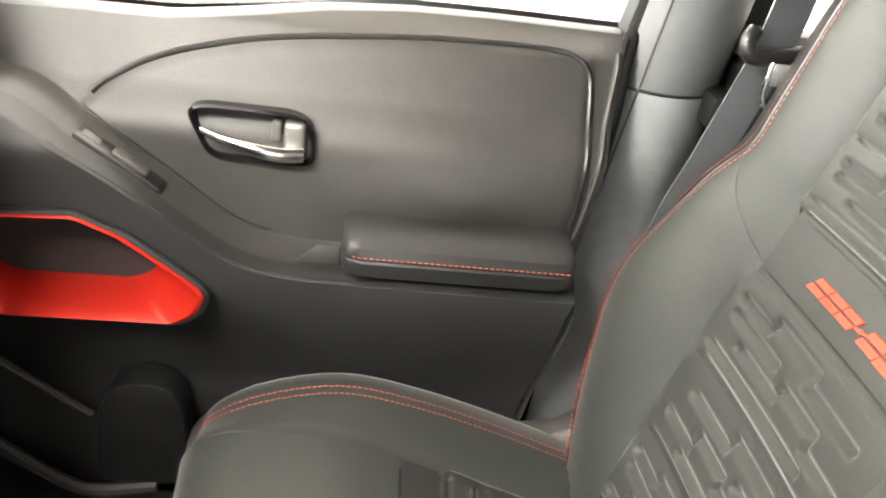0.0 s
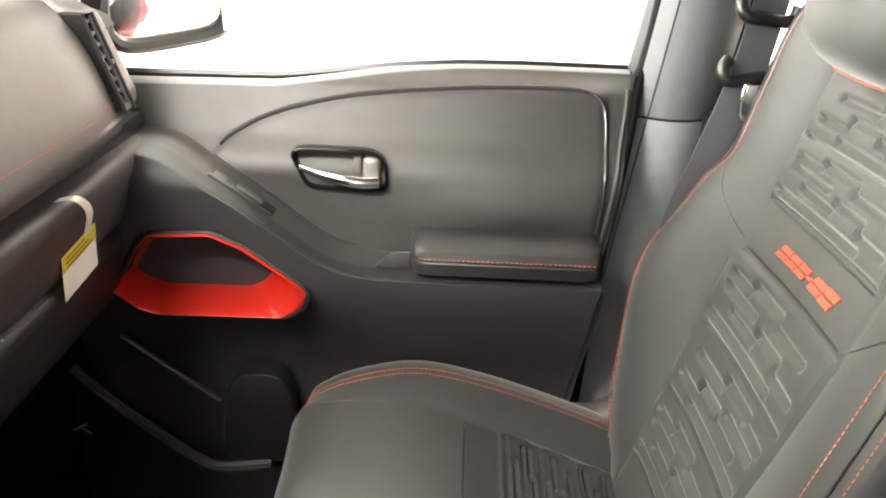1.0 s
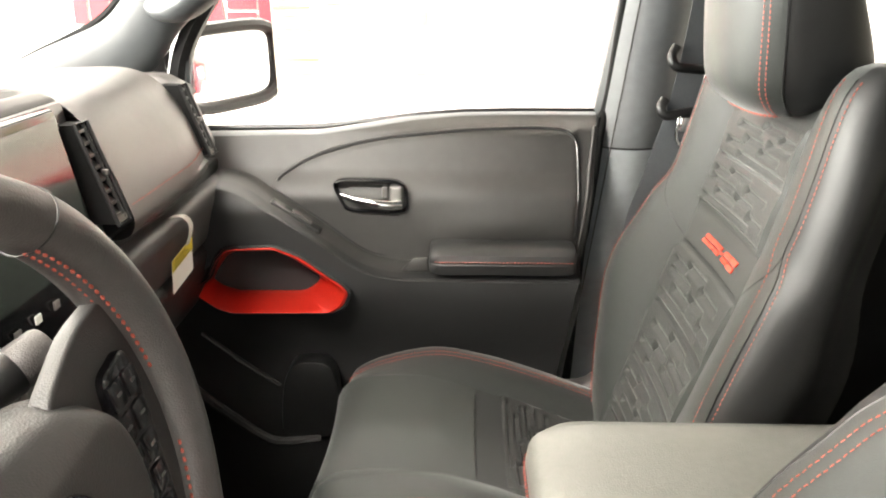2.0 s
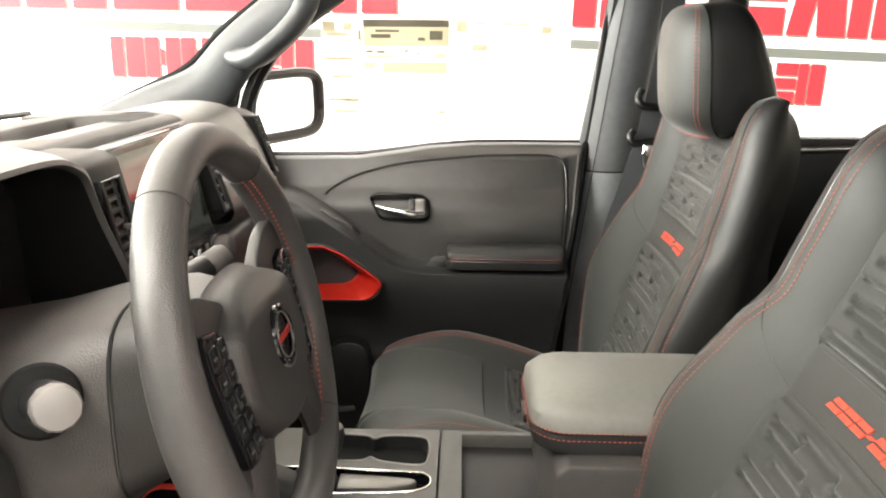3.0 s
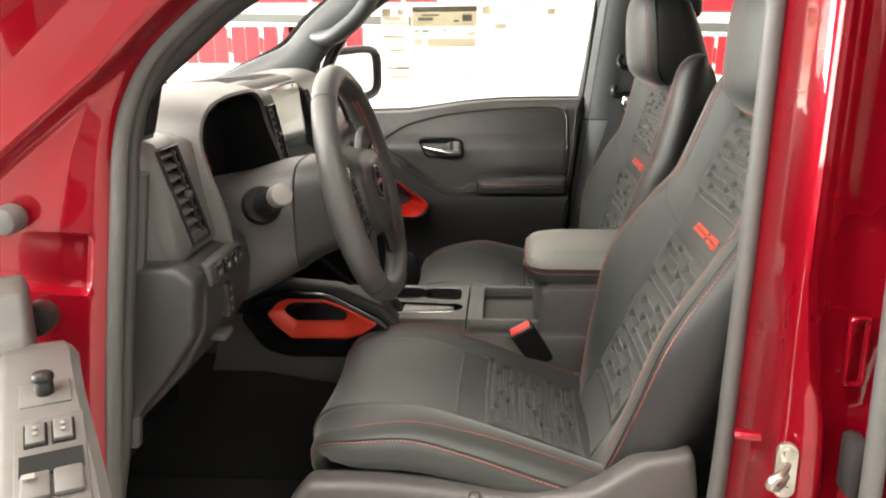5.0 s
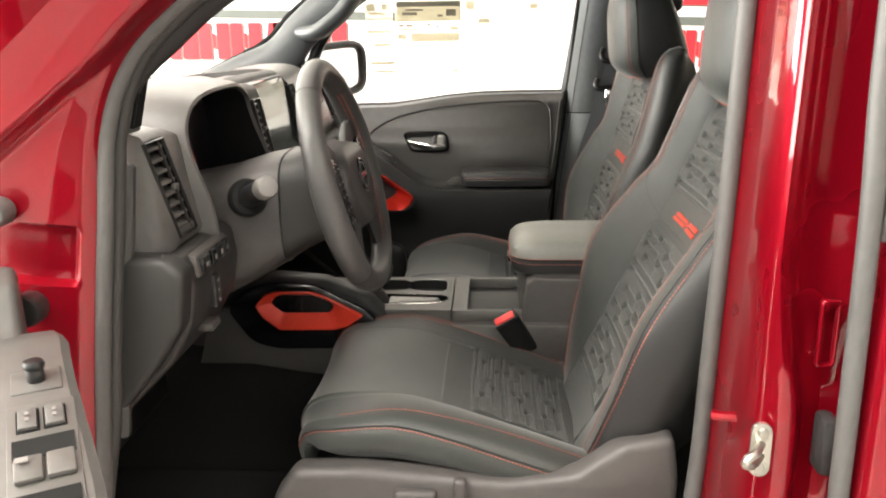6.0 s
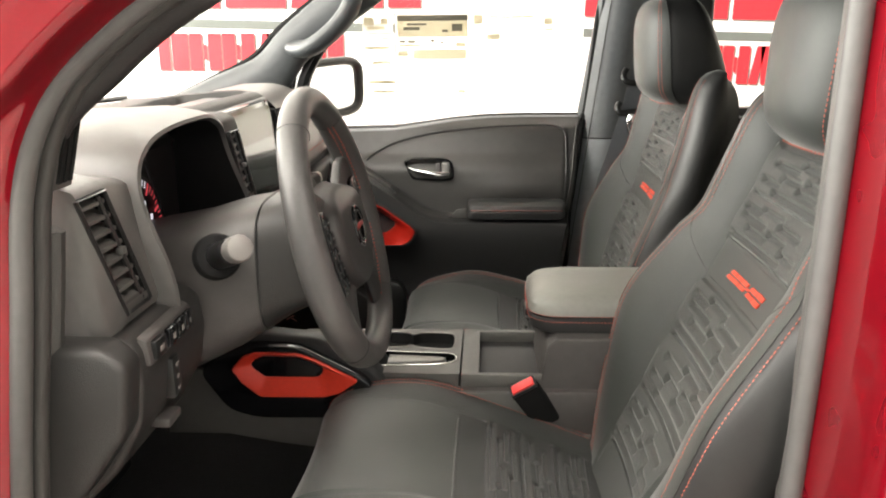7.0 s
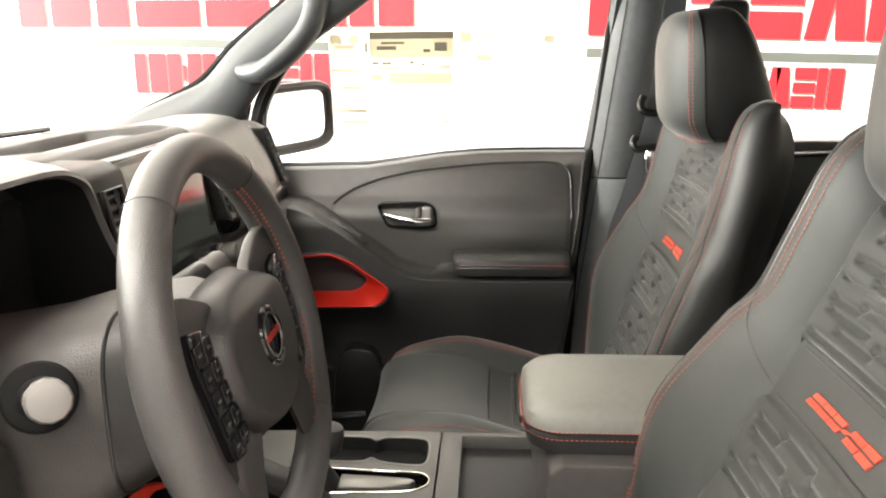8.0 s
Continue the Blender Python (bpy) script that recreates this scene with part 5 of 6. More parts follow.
for side in (-1, 1):
    sp = rounded([(side * 0.050, 0.052), (side * 0.100, 0.074), (side * 0.150, 0.080), (side * 0.164, 0.060), (side * 0.166, -0.030), (side * 0.150, -0.066), (side * 0.120, -0.084), (side * 0.055, -0.078)], 0.014)
    spoke = part("spoke", on_wheel(prism([(x, y) for x, y in sp], "z", -0.012, 0.0025, 0.003, 3)), RIM, wheel, "grey side spoke")
    pd = part("switch_pad", on_wheel(prism(rounded([(side * 0.096, 0.044), (side * 0.128, 0.050), (side * 0.131, 0.020), (side * 0.120, -0.062), (side * 0.088, -0.068), (side * 0.080, -0.050)], 0.008), "z", 0.001, 0.0090, 0.002)), GLOSS, spoke, "gloss black switch pad")
    for i in range(5):
        y = 0.030 - 0.0205 * i
        for x, w in ((0.1015 - 0.0032 * i, 0.0085), (0.1205 - 0.0030 * i, 0.0080)):
            k = part("pad_key", on_wheel(rbox(side * x - w, side * x + w, y - 0.0085, y + 0.0085, 0.0078, 0.0108, 0.0012)), GLOSS, pd)
            part("key_mark", on_wheel(rbox(side * x - 0.0028, side * x + 0.0028, y - 0.0009, y + 0.0009, 0.0108, 0.0112, 0)), SATIN, k, smooth=False)
    legs = spline([V(side * 0.072, -0.060, 0.000), V(side * 0.088, -0.095, -0.002), V(side * 0.100, -0.138, -0.003)], 5)
    part("lower_spoke", on_wheel(tube(legs, [0.029 - 0.0004 * i for i in range(11)], 14, flat=0.42)), RIM, wheel, "grey lower spoke")

# steering column
col = thing("steering_column", (-0.3, -0.362, 1.25), "dark grey steering column shroud with stalks", "steering column")
rows = []
for x, cz, hy, hz in ((-0.172, 1.292, 0.070, 0.066), (-0.205, 1.288, 0.078, 0.078), (-0.235, 1.276, 0.0855, 0.0845), (-0.27, 1.262, 0.094, 0.092), (-0.33, 1.238, 0.100, 0.098), (-0.42, 1.215, 0.10, 0.105), (-0.52, 1.19, 0.09, 0.11)):
    rows.append([V(x, -0.362 + hy * math.copysign(abs(math.cos(a)) ** 0.5, math.cos(a)), cz + hz * math.copysign(abs(math.sin(a)) ** 0.6, math.sin(a))) for a in np.linspace(0, 2 * math.pi, 41)[:-1]])
part("shroud", grid(rows[2:], close_u=True, cap=True), PLASTIC, col, "grey column shroud")
part("collar", grid(rows[:3], close_u=True, cap=True), KNEE, col, "dark collar behind the wheel")
part("shroud_joint", tube([V(-0.2345, -0.362 + 0.0858 * math.copysign(abs(math.cos(a)) ** 0.5, math.cos(a)), 1.276 + 0.0848 * math.copysign(abs(math.sin(a)) ** 0.6, math.sin(a))) for a in np.linspace(0, 2 * math.pi, 41)[:-1]], 0.0016, 6, closed=True), DARK, col)
for side in (-1, 1):
    ax = V(0.55, 0.77 * side, 0.33).normalized()
    root = V(-0.277, -0.360 + side * 0.106, 1.307)
    st = part("stalk", disc(root + ax * 0.040, ax, 0.0165, 0.070, 28, 0.003), DARK, col, "black stalk with a pale grey end")
    part("stalk_boot", disc(root + ax * 0.000, ax, 0.0285, 0.026, 28, 0.008), VOID, st)
    part("stalk_knob", disc(root + ax * 0.086, ax, 0.0158, 0.030, 12, 0.005), KNOBGREY if side < 0 else PLASTIC, st)

# ---- centre console ----
con = thing("centre_console", (0.0, -0.03, 0.64), "dark grey centre console with silver gear panel and armrest", "centre console")
part("console_body", prism([(-0.52, 0.935), (-0.50, 1.0), (-0.36, 0.99), (-0.14, 0.985), (0.20, 0.985), (0.60, 0.985), (0.60, 0.86), (-0.10, 0.88), (-0.30, 0.905)], "y", -0.152, 0.085, 0.008), PLASTIC, con, "dark grey console sides")
part("tunnel_carpet", prism([(-1.0, 0.64), (-1.0, 0.98), (-0.52, 0.95), (-0.30, 0.915), (0.60, 0.88), (0.60, 0.64)], "y", -0.145, 0.078, 0.01), CARPET, con, "black carpet on the floor tunnel")
part("tray_panel", ring_band([(0.006, -0.137), (0.185, -0.138), (0.185, 0.072), (0.006, 0.072)], [(0.036, -0.127), (0.158, -0.127), (0.158, 0.060), (0.036, 0.060)], "z", 0.985, 1.008, 0.0015), CONSOLE, con)
tray = part("tray_floor", rbox(0.034, 0.160, -0.129, 0.062, 0.980, 0.9875, 0), LINING, con, "dark rubber tray mat")
part("tray_mark", rbox(0.060, 0.068, -0.112, -0.092, 0.9875, 0.9887, 0), PRINT, tray, smooth=False)
part("tray_wall", rbox(0.157, 0.163, -0.129, 0.062, 0.955, 1.012, 0.002), DARK, con)
well = [(-0.012, -0.020), (-0.012, 0.035), (-0.030, 0.050), (-0.075, 0.050), (-0.090, 0.040), (-0.105, 0.050), (-0.16, 0.050), (-0.18, 0.030), (-0.18, -0.005), (-0.16, -0.022), (-0.105, -0.022), (-0.090, -0.012), (-0.075, -0.022), (-0.03, -0.030)]
well = [(p.x, p.y) for p in spline([(x, y, 0) for x, y in well], 4, True)]
gate = [(-0.010, -0.086), (-0.010, -0.056), (-0.05, -0.048), (-0.22, -0.046), (-0.22, -0.102), (-0.06, -0.100)]
gate = [(p.x, p.y) for p in spline([(x, y, 0) for x, y in gate], 4, True)]


def plate(outer, holes, z, foot):
    """A flat plate with open holes and a skirt down to its foot."""
    bm = bmesh.new()
    for loop in [outer] + holes:
        vs = [bm.verts.new((x, y, z)) for x, y in loop]
        for a, b in zip(vs, vs[1:] + vs[:1]):
            bm.edges.new((a, b))
    bmesh.ops.triangle_fill(bm, use_beauty=True, edges=bm.edges[:])
    bmesh.ops.recalc_face_normals(bm, faces=bm.faces)
    if bm.faces[0].normal.z < 0:
        bmesh.ops.reverse_faces(bm, faces=bm.faces)
    return join(bm, grid([[V(x, y, z) for x, y in outer], [V(x, y, foot) for x, y in outer]], close_u=True))


part("gear_panel", plate(rounded([(-0.30, -0.132), (0.003, -0.137), (0.003, 0.072), (-0.30, 0.066)], 0.004), [well, gate], 1.008, 0.984), CONSOLE, con, "matte grey gear panel")
cup = part("cup_holder", join(grid([[V(x, y, 1.008) for x, y in well], [V(-0.09 + (x + 0.09) * 0.96, 0.01 + (y - 0.01) * 0.92, 0.989) for x, y in well]], close_u=True), prism(well, "z", 0.986, 0.9885, 0)), VOID, con, "black double cup holder with a bright rim")
part("cup_rim", tube([V(x, y, 1.0082) for x, y in well], 0.0015, 6, closed=True), SATIN, cup)
sh = part("gear_gate", join(grid([[V(x, y, 1.008) for x, y in gate], [V(x, y, 0.990) for x, y in gate]], close_u=True), prism(gate, "z", 0.986, 0.9895, 0)), GLOSS, con, "gloss black gear gate")
part("gate_rim", tube([V(x, y, 1.0085) for x, y in gate], 0.0014, 6, closed=True), CHROME, sh)
part("gate_blade", prism([(-0.125, -0.093), (-0.06, -0.090), (-0.030, -0.080), (-0.022, -0.070), (-0.032, -0.064), (-0.07, -0.060), (-0.125, -0.056)], "z", 0.992, 1.0095, 0.003), SATIN, sh, "satin gear blade")
lev = part("gear_lever", tube(spline([V(-0.155, -0.072, 1.005), V(-0.150, -0.072, 1.03), V(-0.140, -0.072, 1.055)], 4), 0.010, 12), DARK, con, "dark gear lever")
part("lever_boot", tube([V(-0.155, -0.072, 1.006), V(-0.150, -0.072, 1.03)], [0.034, 0.014], 16), LEATHER, lev, "soft boot with red stitching")
part("lever_knob", disc((-0.136, -0.072, 1.068), (0.2, 0, 1), 0.019, 0.045, 20, 0.012), RIM, lev)
# knee rail with the orange-red frame
part("knee_rail", prism([(-0.47, 1.02), (-0.42, 1.065), (-0.34, 1.084), (-0.24, 1.075), (-0.15, 1.035), (-0.12, 1.0), (-0.12, 0.98), (-0.47, 0.96)], "y", -0.150, -0.105, 0.012, 3), LEATHER, con, "black padded knee rail")
part("side_cheek", prism(rounded([(-0.432, 1.020), (-0.395, 1.058), (-0.335, 1.072), (-0.26, 1.068), (-0.15, 1.012), (-0.135, 0.985), (-0.19, 0.940), (-0.335, 0.938), (-0.385, 0.952)], 0.02), "y", -0.172, -0.149, 0.004), GLOSS, con, "gloss black side cheek")
hexo = [(-0.373, 1.030), (-0.353, 1.052), (-0.333, 1.059), (-0.262, 1.058), (-0.233, 1.048), (-0.163, 1.011), (-0.193, 0.990), (-0.220, 0.982), (-0.327, 0.981), (-0.358, 1.006)]
hexi = [(-0.342, 1.037), (-0.331, 1.048), (-0.318, 1.0525), (-0.262, 1.0515), (-0.240, 1.0435), (-0.220, 1.033), (-0.222, 1.023), (-0.229, 1.016), (-0.318, 1.015), (-0.336, 1.028)]
hexo, hexi = rounded(hexo, 0.004, 3), rounded(hexi, 0.004, 3)
part("side_frame", grid([[V(x, -0.168, z) for x, z in hexo], [V(x, -0.1795, z) for x, z in hexo], [V(a + (c - a) * 0.08, -0.1812, b + (d - b) * 0.08) for (a, b), (c, d) in zip(hexo, hexi)], [V(a + (c - a) * 0.94, -0.1750, b + (d - b) * 0.94) for (a, b), (c, d) in zip(hexo, hexi)], [V(x, -0.1735, z) for x, z in hexi], [V(x, -0.160, z) for x, z in hexi]], close_u=True), ORANGE, con, "orange-red six-sided frame")
part("console_side", prism([(-0.50, 0.90), (-0.475, 0.985), (-0.44, 1.02), (-0.33, 1.02), (-0.12, 0.985), (0.14, 0.985), (0.14, 0.862), (-0.20, 0.872), (-0.30, 0.884), (-0.395, 0.900)], "y", -0.158, -0.149, 0.003), CONSOLE, con, "grey plastic lower console side")
part("side_well", prism(hexi, "y", -0.1715, -0.168, 0), VOID, con)
# armrest box
part("armrest_box", prism([(0.165, 0.66), (0.138, 0.99), (0.150, 1.06), (0.165, 1.074), (0.60, 1.074), (0.60, 0.66)], "y", -0.140, 0.092, 0.004, 3), PLASTIC, con, "dark grey armrest box")
lid_rows = []
for y0, y1, z, x0 in ((-0.104, 0.084, 1.068, 0.132), (-0.112, 0.092, 1.075, 0.124), (-0.114, 0.094, 1.094, 0.120), (-0.1125, 0.0925, 1.099, 0.122), (-0.114, 0.094, 1.104, 0.120), (-0.112, 0.092, 1.120, 0.122), (-0.105, 0.085, 1.130, 0.131), (-0.088, 0.068, 1.1365, 0.148), (-0.055, 0.035, 1.1395, 0.185), (-0.02, 0.0, 1.1405, 0.3)):
    x1, r, loop = 0.60, 0.048, []
    for cx, cy, a0 in ((x0 + r, y0 + r, math.pi), (x1 - r, y0 + r, 1.5 * math.pi), (x1 - r, y1 - r, 0), (x0 + r, y1 - r, 0.5 * math.pi)):
        for k in range(7):
            rr = min(r, (y1 - y0) / 2 - 0.001)
            a = a0 + math.pi / 2 * k / 6
            loop.append(V((cx - r + rr if a0 in (math.pi, 0.5 * math.pi) else cx + r - rr) + rr * math.cos(a), (cy - r + rr if a0 in (math.pi, 1.5 * math.pi) else cy + r - rr) + rr * math.sin(a), z))
    lid_rows.append(loop)
# lid top coloured as lit from above
lid = part("armrest_lid", grid(lid_rows[4:], close_u=True, cap=True), ARMTOP_LIT, con, "padded armrest lid with red stitching, overhead light in its colour")
part("lid_band", grid(lid_rows[:5], close_u=True, cap=True), LEATHER, lid, "dark leatherette band under the lid seam")
for z in (1.0940, 1.1040):
    loop = lid_rows[2]
    cen = V(0.36, -0.010, 0)
    part("seam_stitching", stitches([V(p.x, p.y, z) + (V(p.x, p.y, 0) - cen).normalized() * 0.0012 for p in loop] + [V(loop[0].x - 0.001, loop[0].y, z)], r=0.0006), STITCH, lid, "red seam stitching")
part("lid_latch", rbox(0.116, 0.124, -0.035, 0.010, 1.076, 1.089, 0.003), DARK, lid)

# ---- passenger front door, seen from inside ----
LEDGE = [(p.x, p.z) for p in spline([(-0.47, 0, 1.245), (-0.40, 0, 1.252), (-0.33, 0, 1.250), (-0.27, 0, 1.224), (-0.195, 0, 1.174), (-0.12, 0, 1.119), (-0.065, 0, 1.103), (0.0, 0, 1.100), (0.15, 0, 1.099), (0.30, 0, 1.099)], 10)]
BELT = [(-0.46, 1.307), (-0.198, 1.312), (-0.127, 1.321), (-0.038, 1.333), (0.05, 1.340), (0.14, 1.342), (0.30, 1.342)]
INSET = [(-0.286, 1.217), (-0.252, 1.252), (-0.215, 1.273), (-0.165, 1.290), (-0.083, 1.307), (0.04, 1.319), (0.215, 1.323)]
REAR = [(0.60, 0.20), (0.85, 0.224), (0.90, 0.234), (1.10, 0.2545), (1.15, 0.2605), (1.25, 0.2735), (1.34, 0.287)]


def inset_top(x):
    return line(INSET, x)


FRAME = [(-0.392, 1.078), (-0.340, 1.150), (-0.254, 1.155), (-0.135, 1.078), (-0.158, 1.043), (-0.335, 1.040)]


def inside_frame(x, z):
    """Distance inside the red frame's outline, minus outside."""
    best = 1.0
    for (x0, z0), (x1, z1) in zip(FRAME, FRAME[1:] + FRAME[:1]):
        best = min(best, ((z1 - z0) * (x - x0) - (x1 - x0) * (z - z0)) / math.hypot(x1 - x0, z1 - z0))
    return best


def door_y(x, z):
    """Depth of the door trim's inner face."""
    y = 0.655 + 0.55 * max(0.0, z - 1.2) * smooth(1.2, 1.26, z) + 0.02 * smooth(1.315, 1.345, z)
    top = line(LEDGE, x)
    out = smooth(top + 0.005, top - 0.007, z)
    bulge = 0.075 + 0.010 * smooth(-0.1, -0.3, x)
    low = smooth(1.085, 0.90, z)
    front = smooth(0.0, -0.14, x)
    y -= bulge * out - (0.048 + 0.026 * front) * low * out
    # swelling behind the armrest
    y -= 0.014 * math.exp(-((x - 0.13) / 0.11) ** 2 - ((z - 1.17) / 0.035) ** 2)
    # soft inset field
    e = min(inset_top(x) - z, 0.2505 - 0.005 * smooth(1.25, 1.14, z) - x)
    if z > top - 0.005:
        y -= 0.004 * smooth(-0.006, 0.012, e)
    # well behind the red frame, map pocket below
    y += 0.075 * smooth(-0.001, 0.006, inside_frame(x, z))
    return y


def door_sheet():
    rows = []
    for i in range(221):
        v = i / 220
        row = []
        for j in range(231):
            u = j / 230
            zz = 0.70 + v * 0.645
            x1 = line(REAR, zz)
            x = -0.47 + u * (x1 + 0.47)
            shelf, belt_z = line(LEDGE, x), line(BELT, x)
            z = line([(0, 0.70), (0.42, shelf - 0.030), (0.50, shelf - 0.010), (0.62, shelf + 0.008), (0.70, shelf + 0.016), (1, belt_z)], v)
            row.append(V(x, door_y(x, z), z))
        rows.append(row)
    return rows


door = thing("passenger_door", (-0.1, 0.72, 0.7), "dark grey front door trim with armrest and red frame, closed", "car door")
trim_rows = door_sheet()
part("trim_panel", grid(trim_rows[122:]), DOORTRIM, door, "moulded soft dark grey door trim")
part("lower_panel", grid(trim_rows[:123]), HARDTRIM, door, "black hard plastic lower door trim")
groove = spline([(x, 0, z) for x, z in [(-0.264, 1.241)] + INSET[1:-1]] + [(0.12, 0, 1.3225), (0.196, 0, 1.3235), (0.232, 0, 1.319), (0.247, 0, 1.304), (0.2505, 0, 1.274), (0.2495, 0, 1.216), (0.246, 0, 1.145)], 8)
part("inset_groove", tube([V(p.x, door_y(p.x, p.z) - 0.0004, p.z) for p in groove], 0.0034, 8), DARK, door, "dark groove round the soft inset")
sill_rows = []
for x in np.linspace(-0.47, 0.286, 40):
    z, y = line(BELT, x), door_y(x, line(BELT, x))
    sill_rows.append([V(x, y, z), V(x, y + 0.006, z + 0.004), V(x, y + 0.03, z + 0.004), V(x, y + 0.034, z - 0.006)])
# paler than the door trim: light from the window put into the colour
part("belt_sill", grid(sill_rows), TRIM_LIGHT_BAKED, door, "smooth grey window sill with window light in its colour")
part("glass_seal", tube([V(x, 0.772, line(BELT, x) + 0.004) for x in np.linspace(-0.47, 0.286, 30)], 0.006, 6), DARK, door)
part("rear_edge", grid([[V(line(REAR, z), door_y(line(REAR, z) - 0.002, z) if z < 1.34 else 0.73, z), V(line(REAR, z) + 0.004, 0.74, z), V(line(REAR, z) + 0.004, 0.78, z)] for z in np.linspace(0.70, 1.342, 30)]), DOORTRIM, door)
part("outer_skin", rbox(-0.50, 0.275, 0.80, 0.85, 0.5, 1.305, 0.01), BODY, door)
gl = part("window_glass", grid([[V(-0.45, 0.78, 1.29), V(0.29, 0.78, 1.32)], [V(-0.36, 0.755, 1.55), V(0.325, 0.755, 1.56)], [V(-0.16, 0.73, 1.74), V(0.345, 0.73, 1.74)]]), GLASS, door)
gl.visible_shadow = False
part("window_frame", tube(spline([(0.296, 0.775, 1.33), (0.322, 0.765, 1.50), (0.352, 0.735, 1.74)], 6), 0.016, 8), PILLAR, door, "grey window frame")
part("window_frame", tube(spline([(-0.462, 0.77, 1.30), (-0.452, 0.765, 1.40), (-0.425, 0.76, 1.475), (-0.36, 0.75, 1.565), (-0.28, 0.74, 1.635), (-0.16, 0.725, 1.725)], 6), 0.020, 8), DARK, door)
part("mirror_sail", prism([(-0.475, 1.30), (-0.447, 1.305), (-0.432, 1.40), (-0.425, 1.487), (-0.47, 1.44)], "y", 0.755, 0.775, 0.005), DARK, door, "dark triangular mirror base cover")
part("sail_edge", tube(spline([(-0.446, 0.757, 1.31), (-0.432, 0.757, 1.40), (-0.424, 0.757, 1.49)], 4), 0.006, 6), PILLAR, door)

# armrest pad
def arm_loop(x, sx):
    pts = [(0.662, 1.102), (0.590, 1.102), (0.580, 1.105), (0.5765, 1.122), (0.578, 1.1245), (0.5765, 1.127), (0.580, 1.138), (0.592, 1.145), (0.62, 1.149), (0.662, 1.144)]
    cy, cz = 0.62, 1.125
    return [V(x, cy + (y - cy) * sx, cz + (z - cz) * sx) for y, z in pts]


arm = part("armrest", grid([arm_loop(x, k) for x, k in ((-0.002, 0.55), (0.0, 0.80), (0.006, 0.93), (0.018, 1.0), (0.12, 1.0), (0.222, 1.0), (0.236, 0.93), (0.242, 0.80), (0.244, 0.55))], close_u=True, cap=True), LEATHER, door, "black padded armrest with red seam")
part("seam_stitching", stitches([V(x, 0.5762 + 0.02 * max(0, (0.01 - x) / 0.01), 1.1285) for x in np.linspace(0.004, 0.236, 50)]), STITCH, arm, "red seam stitching")
part("ledge_crease", tube([V(x, door_y(x, line(LEDGE, x) + 0.0075) - 0.0004, line(LEDGE, x) + 0.0075) for x in np.linspace(-0.27, -0.08, 40)], 0.0014, 6), DARK, door)
part("panel_edge", tube([V(line(REAR, z) - 0.005, door_y(line(REAR, z) - 0.006, z) - 0.001, z) for z in np.linspace(1.112, 1.325, 40)], 0.0034, 8), DOORTRIM, door, "edge strip of the door trim")

part("cup_wall", prism([(-0.050, 1.104), (-0.028, 1.126), (-0.004, 1.128), (-0.004, 1.104)], "y", 0.600, 0.606, 0.002), DOORTRIM, door, "end wall of the pull hollow")

# door handle
bez_o = rounded([(-0.168, 1.242), (-0.152, 1.250), (-0.060, 1.249), (-0.040, 1.238), (-0.037, 1.194), (-0.070, 1.190), (-0.146, 1.194)], 0.013)
bez_m = [(-0.102 + (x + 0.102) * 0.965, 1.221 + (z - 1.221) * 0.92) for x, z in bez_o]
bez_i = [(-0.102 + (x + 0.102) * 0.90, 1.221 + (z - 1.221) * 0.78) for x, z in bez_o]
hb = part("handle_bezel", grid([[V(x, 0.660, z) for x, z in bez_o], [V(x, 0.6455, z) for x, z in bez_o], [V(x, 0.6435, z) for x, z in bez_m], [V(x, 0.656, z) for x, z in bez_i], [V(x, 0.668, z) for x, z in bez_i]], close_u=True), GLOSS, door, "black rimmed handle recess")
part("handle_well", prism(bez_i, "y", 0.664, 0.668, 0), DOORTRIM, hb)
lever = spline([V(-0.152, 0.646, 1.2225), V(-0.128, 0.636, 1.218), V(-0.098, 0.632, 1.2125), V(-0.072, 0.634, 1.2085), V(-0.050, 0.640, 1.208)], 5)
part("handle_lever", tube(lever, [0.0032 + 0.0045 * smooth(0, 14, i) for i in range(21)], 12, flat=1.1), CHROME, hb, "chrome door lever")
part("handle_pivot", rbox(-0.070, -0.047, 0.640, 0.664, 1.204, 1.240, 0.006, 3), SATIN, hb, "bright lever pivot")
part("lock_tab", rbox(-0.083, -0.073, 0.648, 0.664, 1.216, 1.238, 0.003), SEAL, hb)

# window switch in the sloping ledge
sdir = V(-0.195 + 0.27, 0, 1.174 - 1.224).normalized()
spos = V(-0.222, 0.618, line(LEDGE, -0.222) + 0.000)
rot = Matrix.Translation(spos) @ Matrix.Rotation(math.atan2(-sdir.z, sdir.x), 4, "Y")
ws_ = part("window_switch", move(rbox(-0.050, 0.045, -0.013, 0.013, -0.010, 0.003, 0.003), rot), DARK, door, "dark window switch plate")
part("switch_key", move(rbox(-0.012, 0.026, -0.008, 0.008, 0.002, 0.0065, 0.002), rot), PLASTIC, ws_)
part("switch_mark", move(rbox(-0.044, -0.026, -0.006, 0.006, 0.003, 0.0038, 0), rot), SATIN, ws_, smooth=False)

# red frame round the door pull well
ro = [(-0.394, 1.076), (-0.362, 1.104), (-0.349, 1.133), (-0.331, 1.152), (-0.254, 1.157), (-0.212, 1.140), (-0.142, 1.090), (-0.131, 1.077), (-0.141, 1.054), (-0.160, 1.041), (-0.329, 1.038), (-0.354, 1.046)]
ri = [(-0.374, 1.080), (-0.360, 1.104), (-0.343, 1.127), (-0.325, 1.134), (-0.261, 1.135), (-0.233, 1.121), (-0.188, 1.090), (-0.190, 1.080), (-0.203, 1.067), (-0.220, 1.060), (-0.331, 1.059), (-0.358, 1.068)]
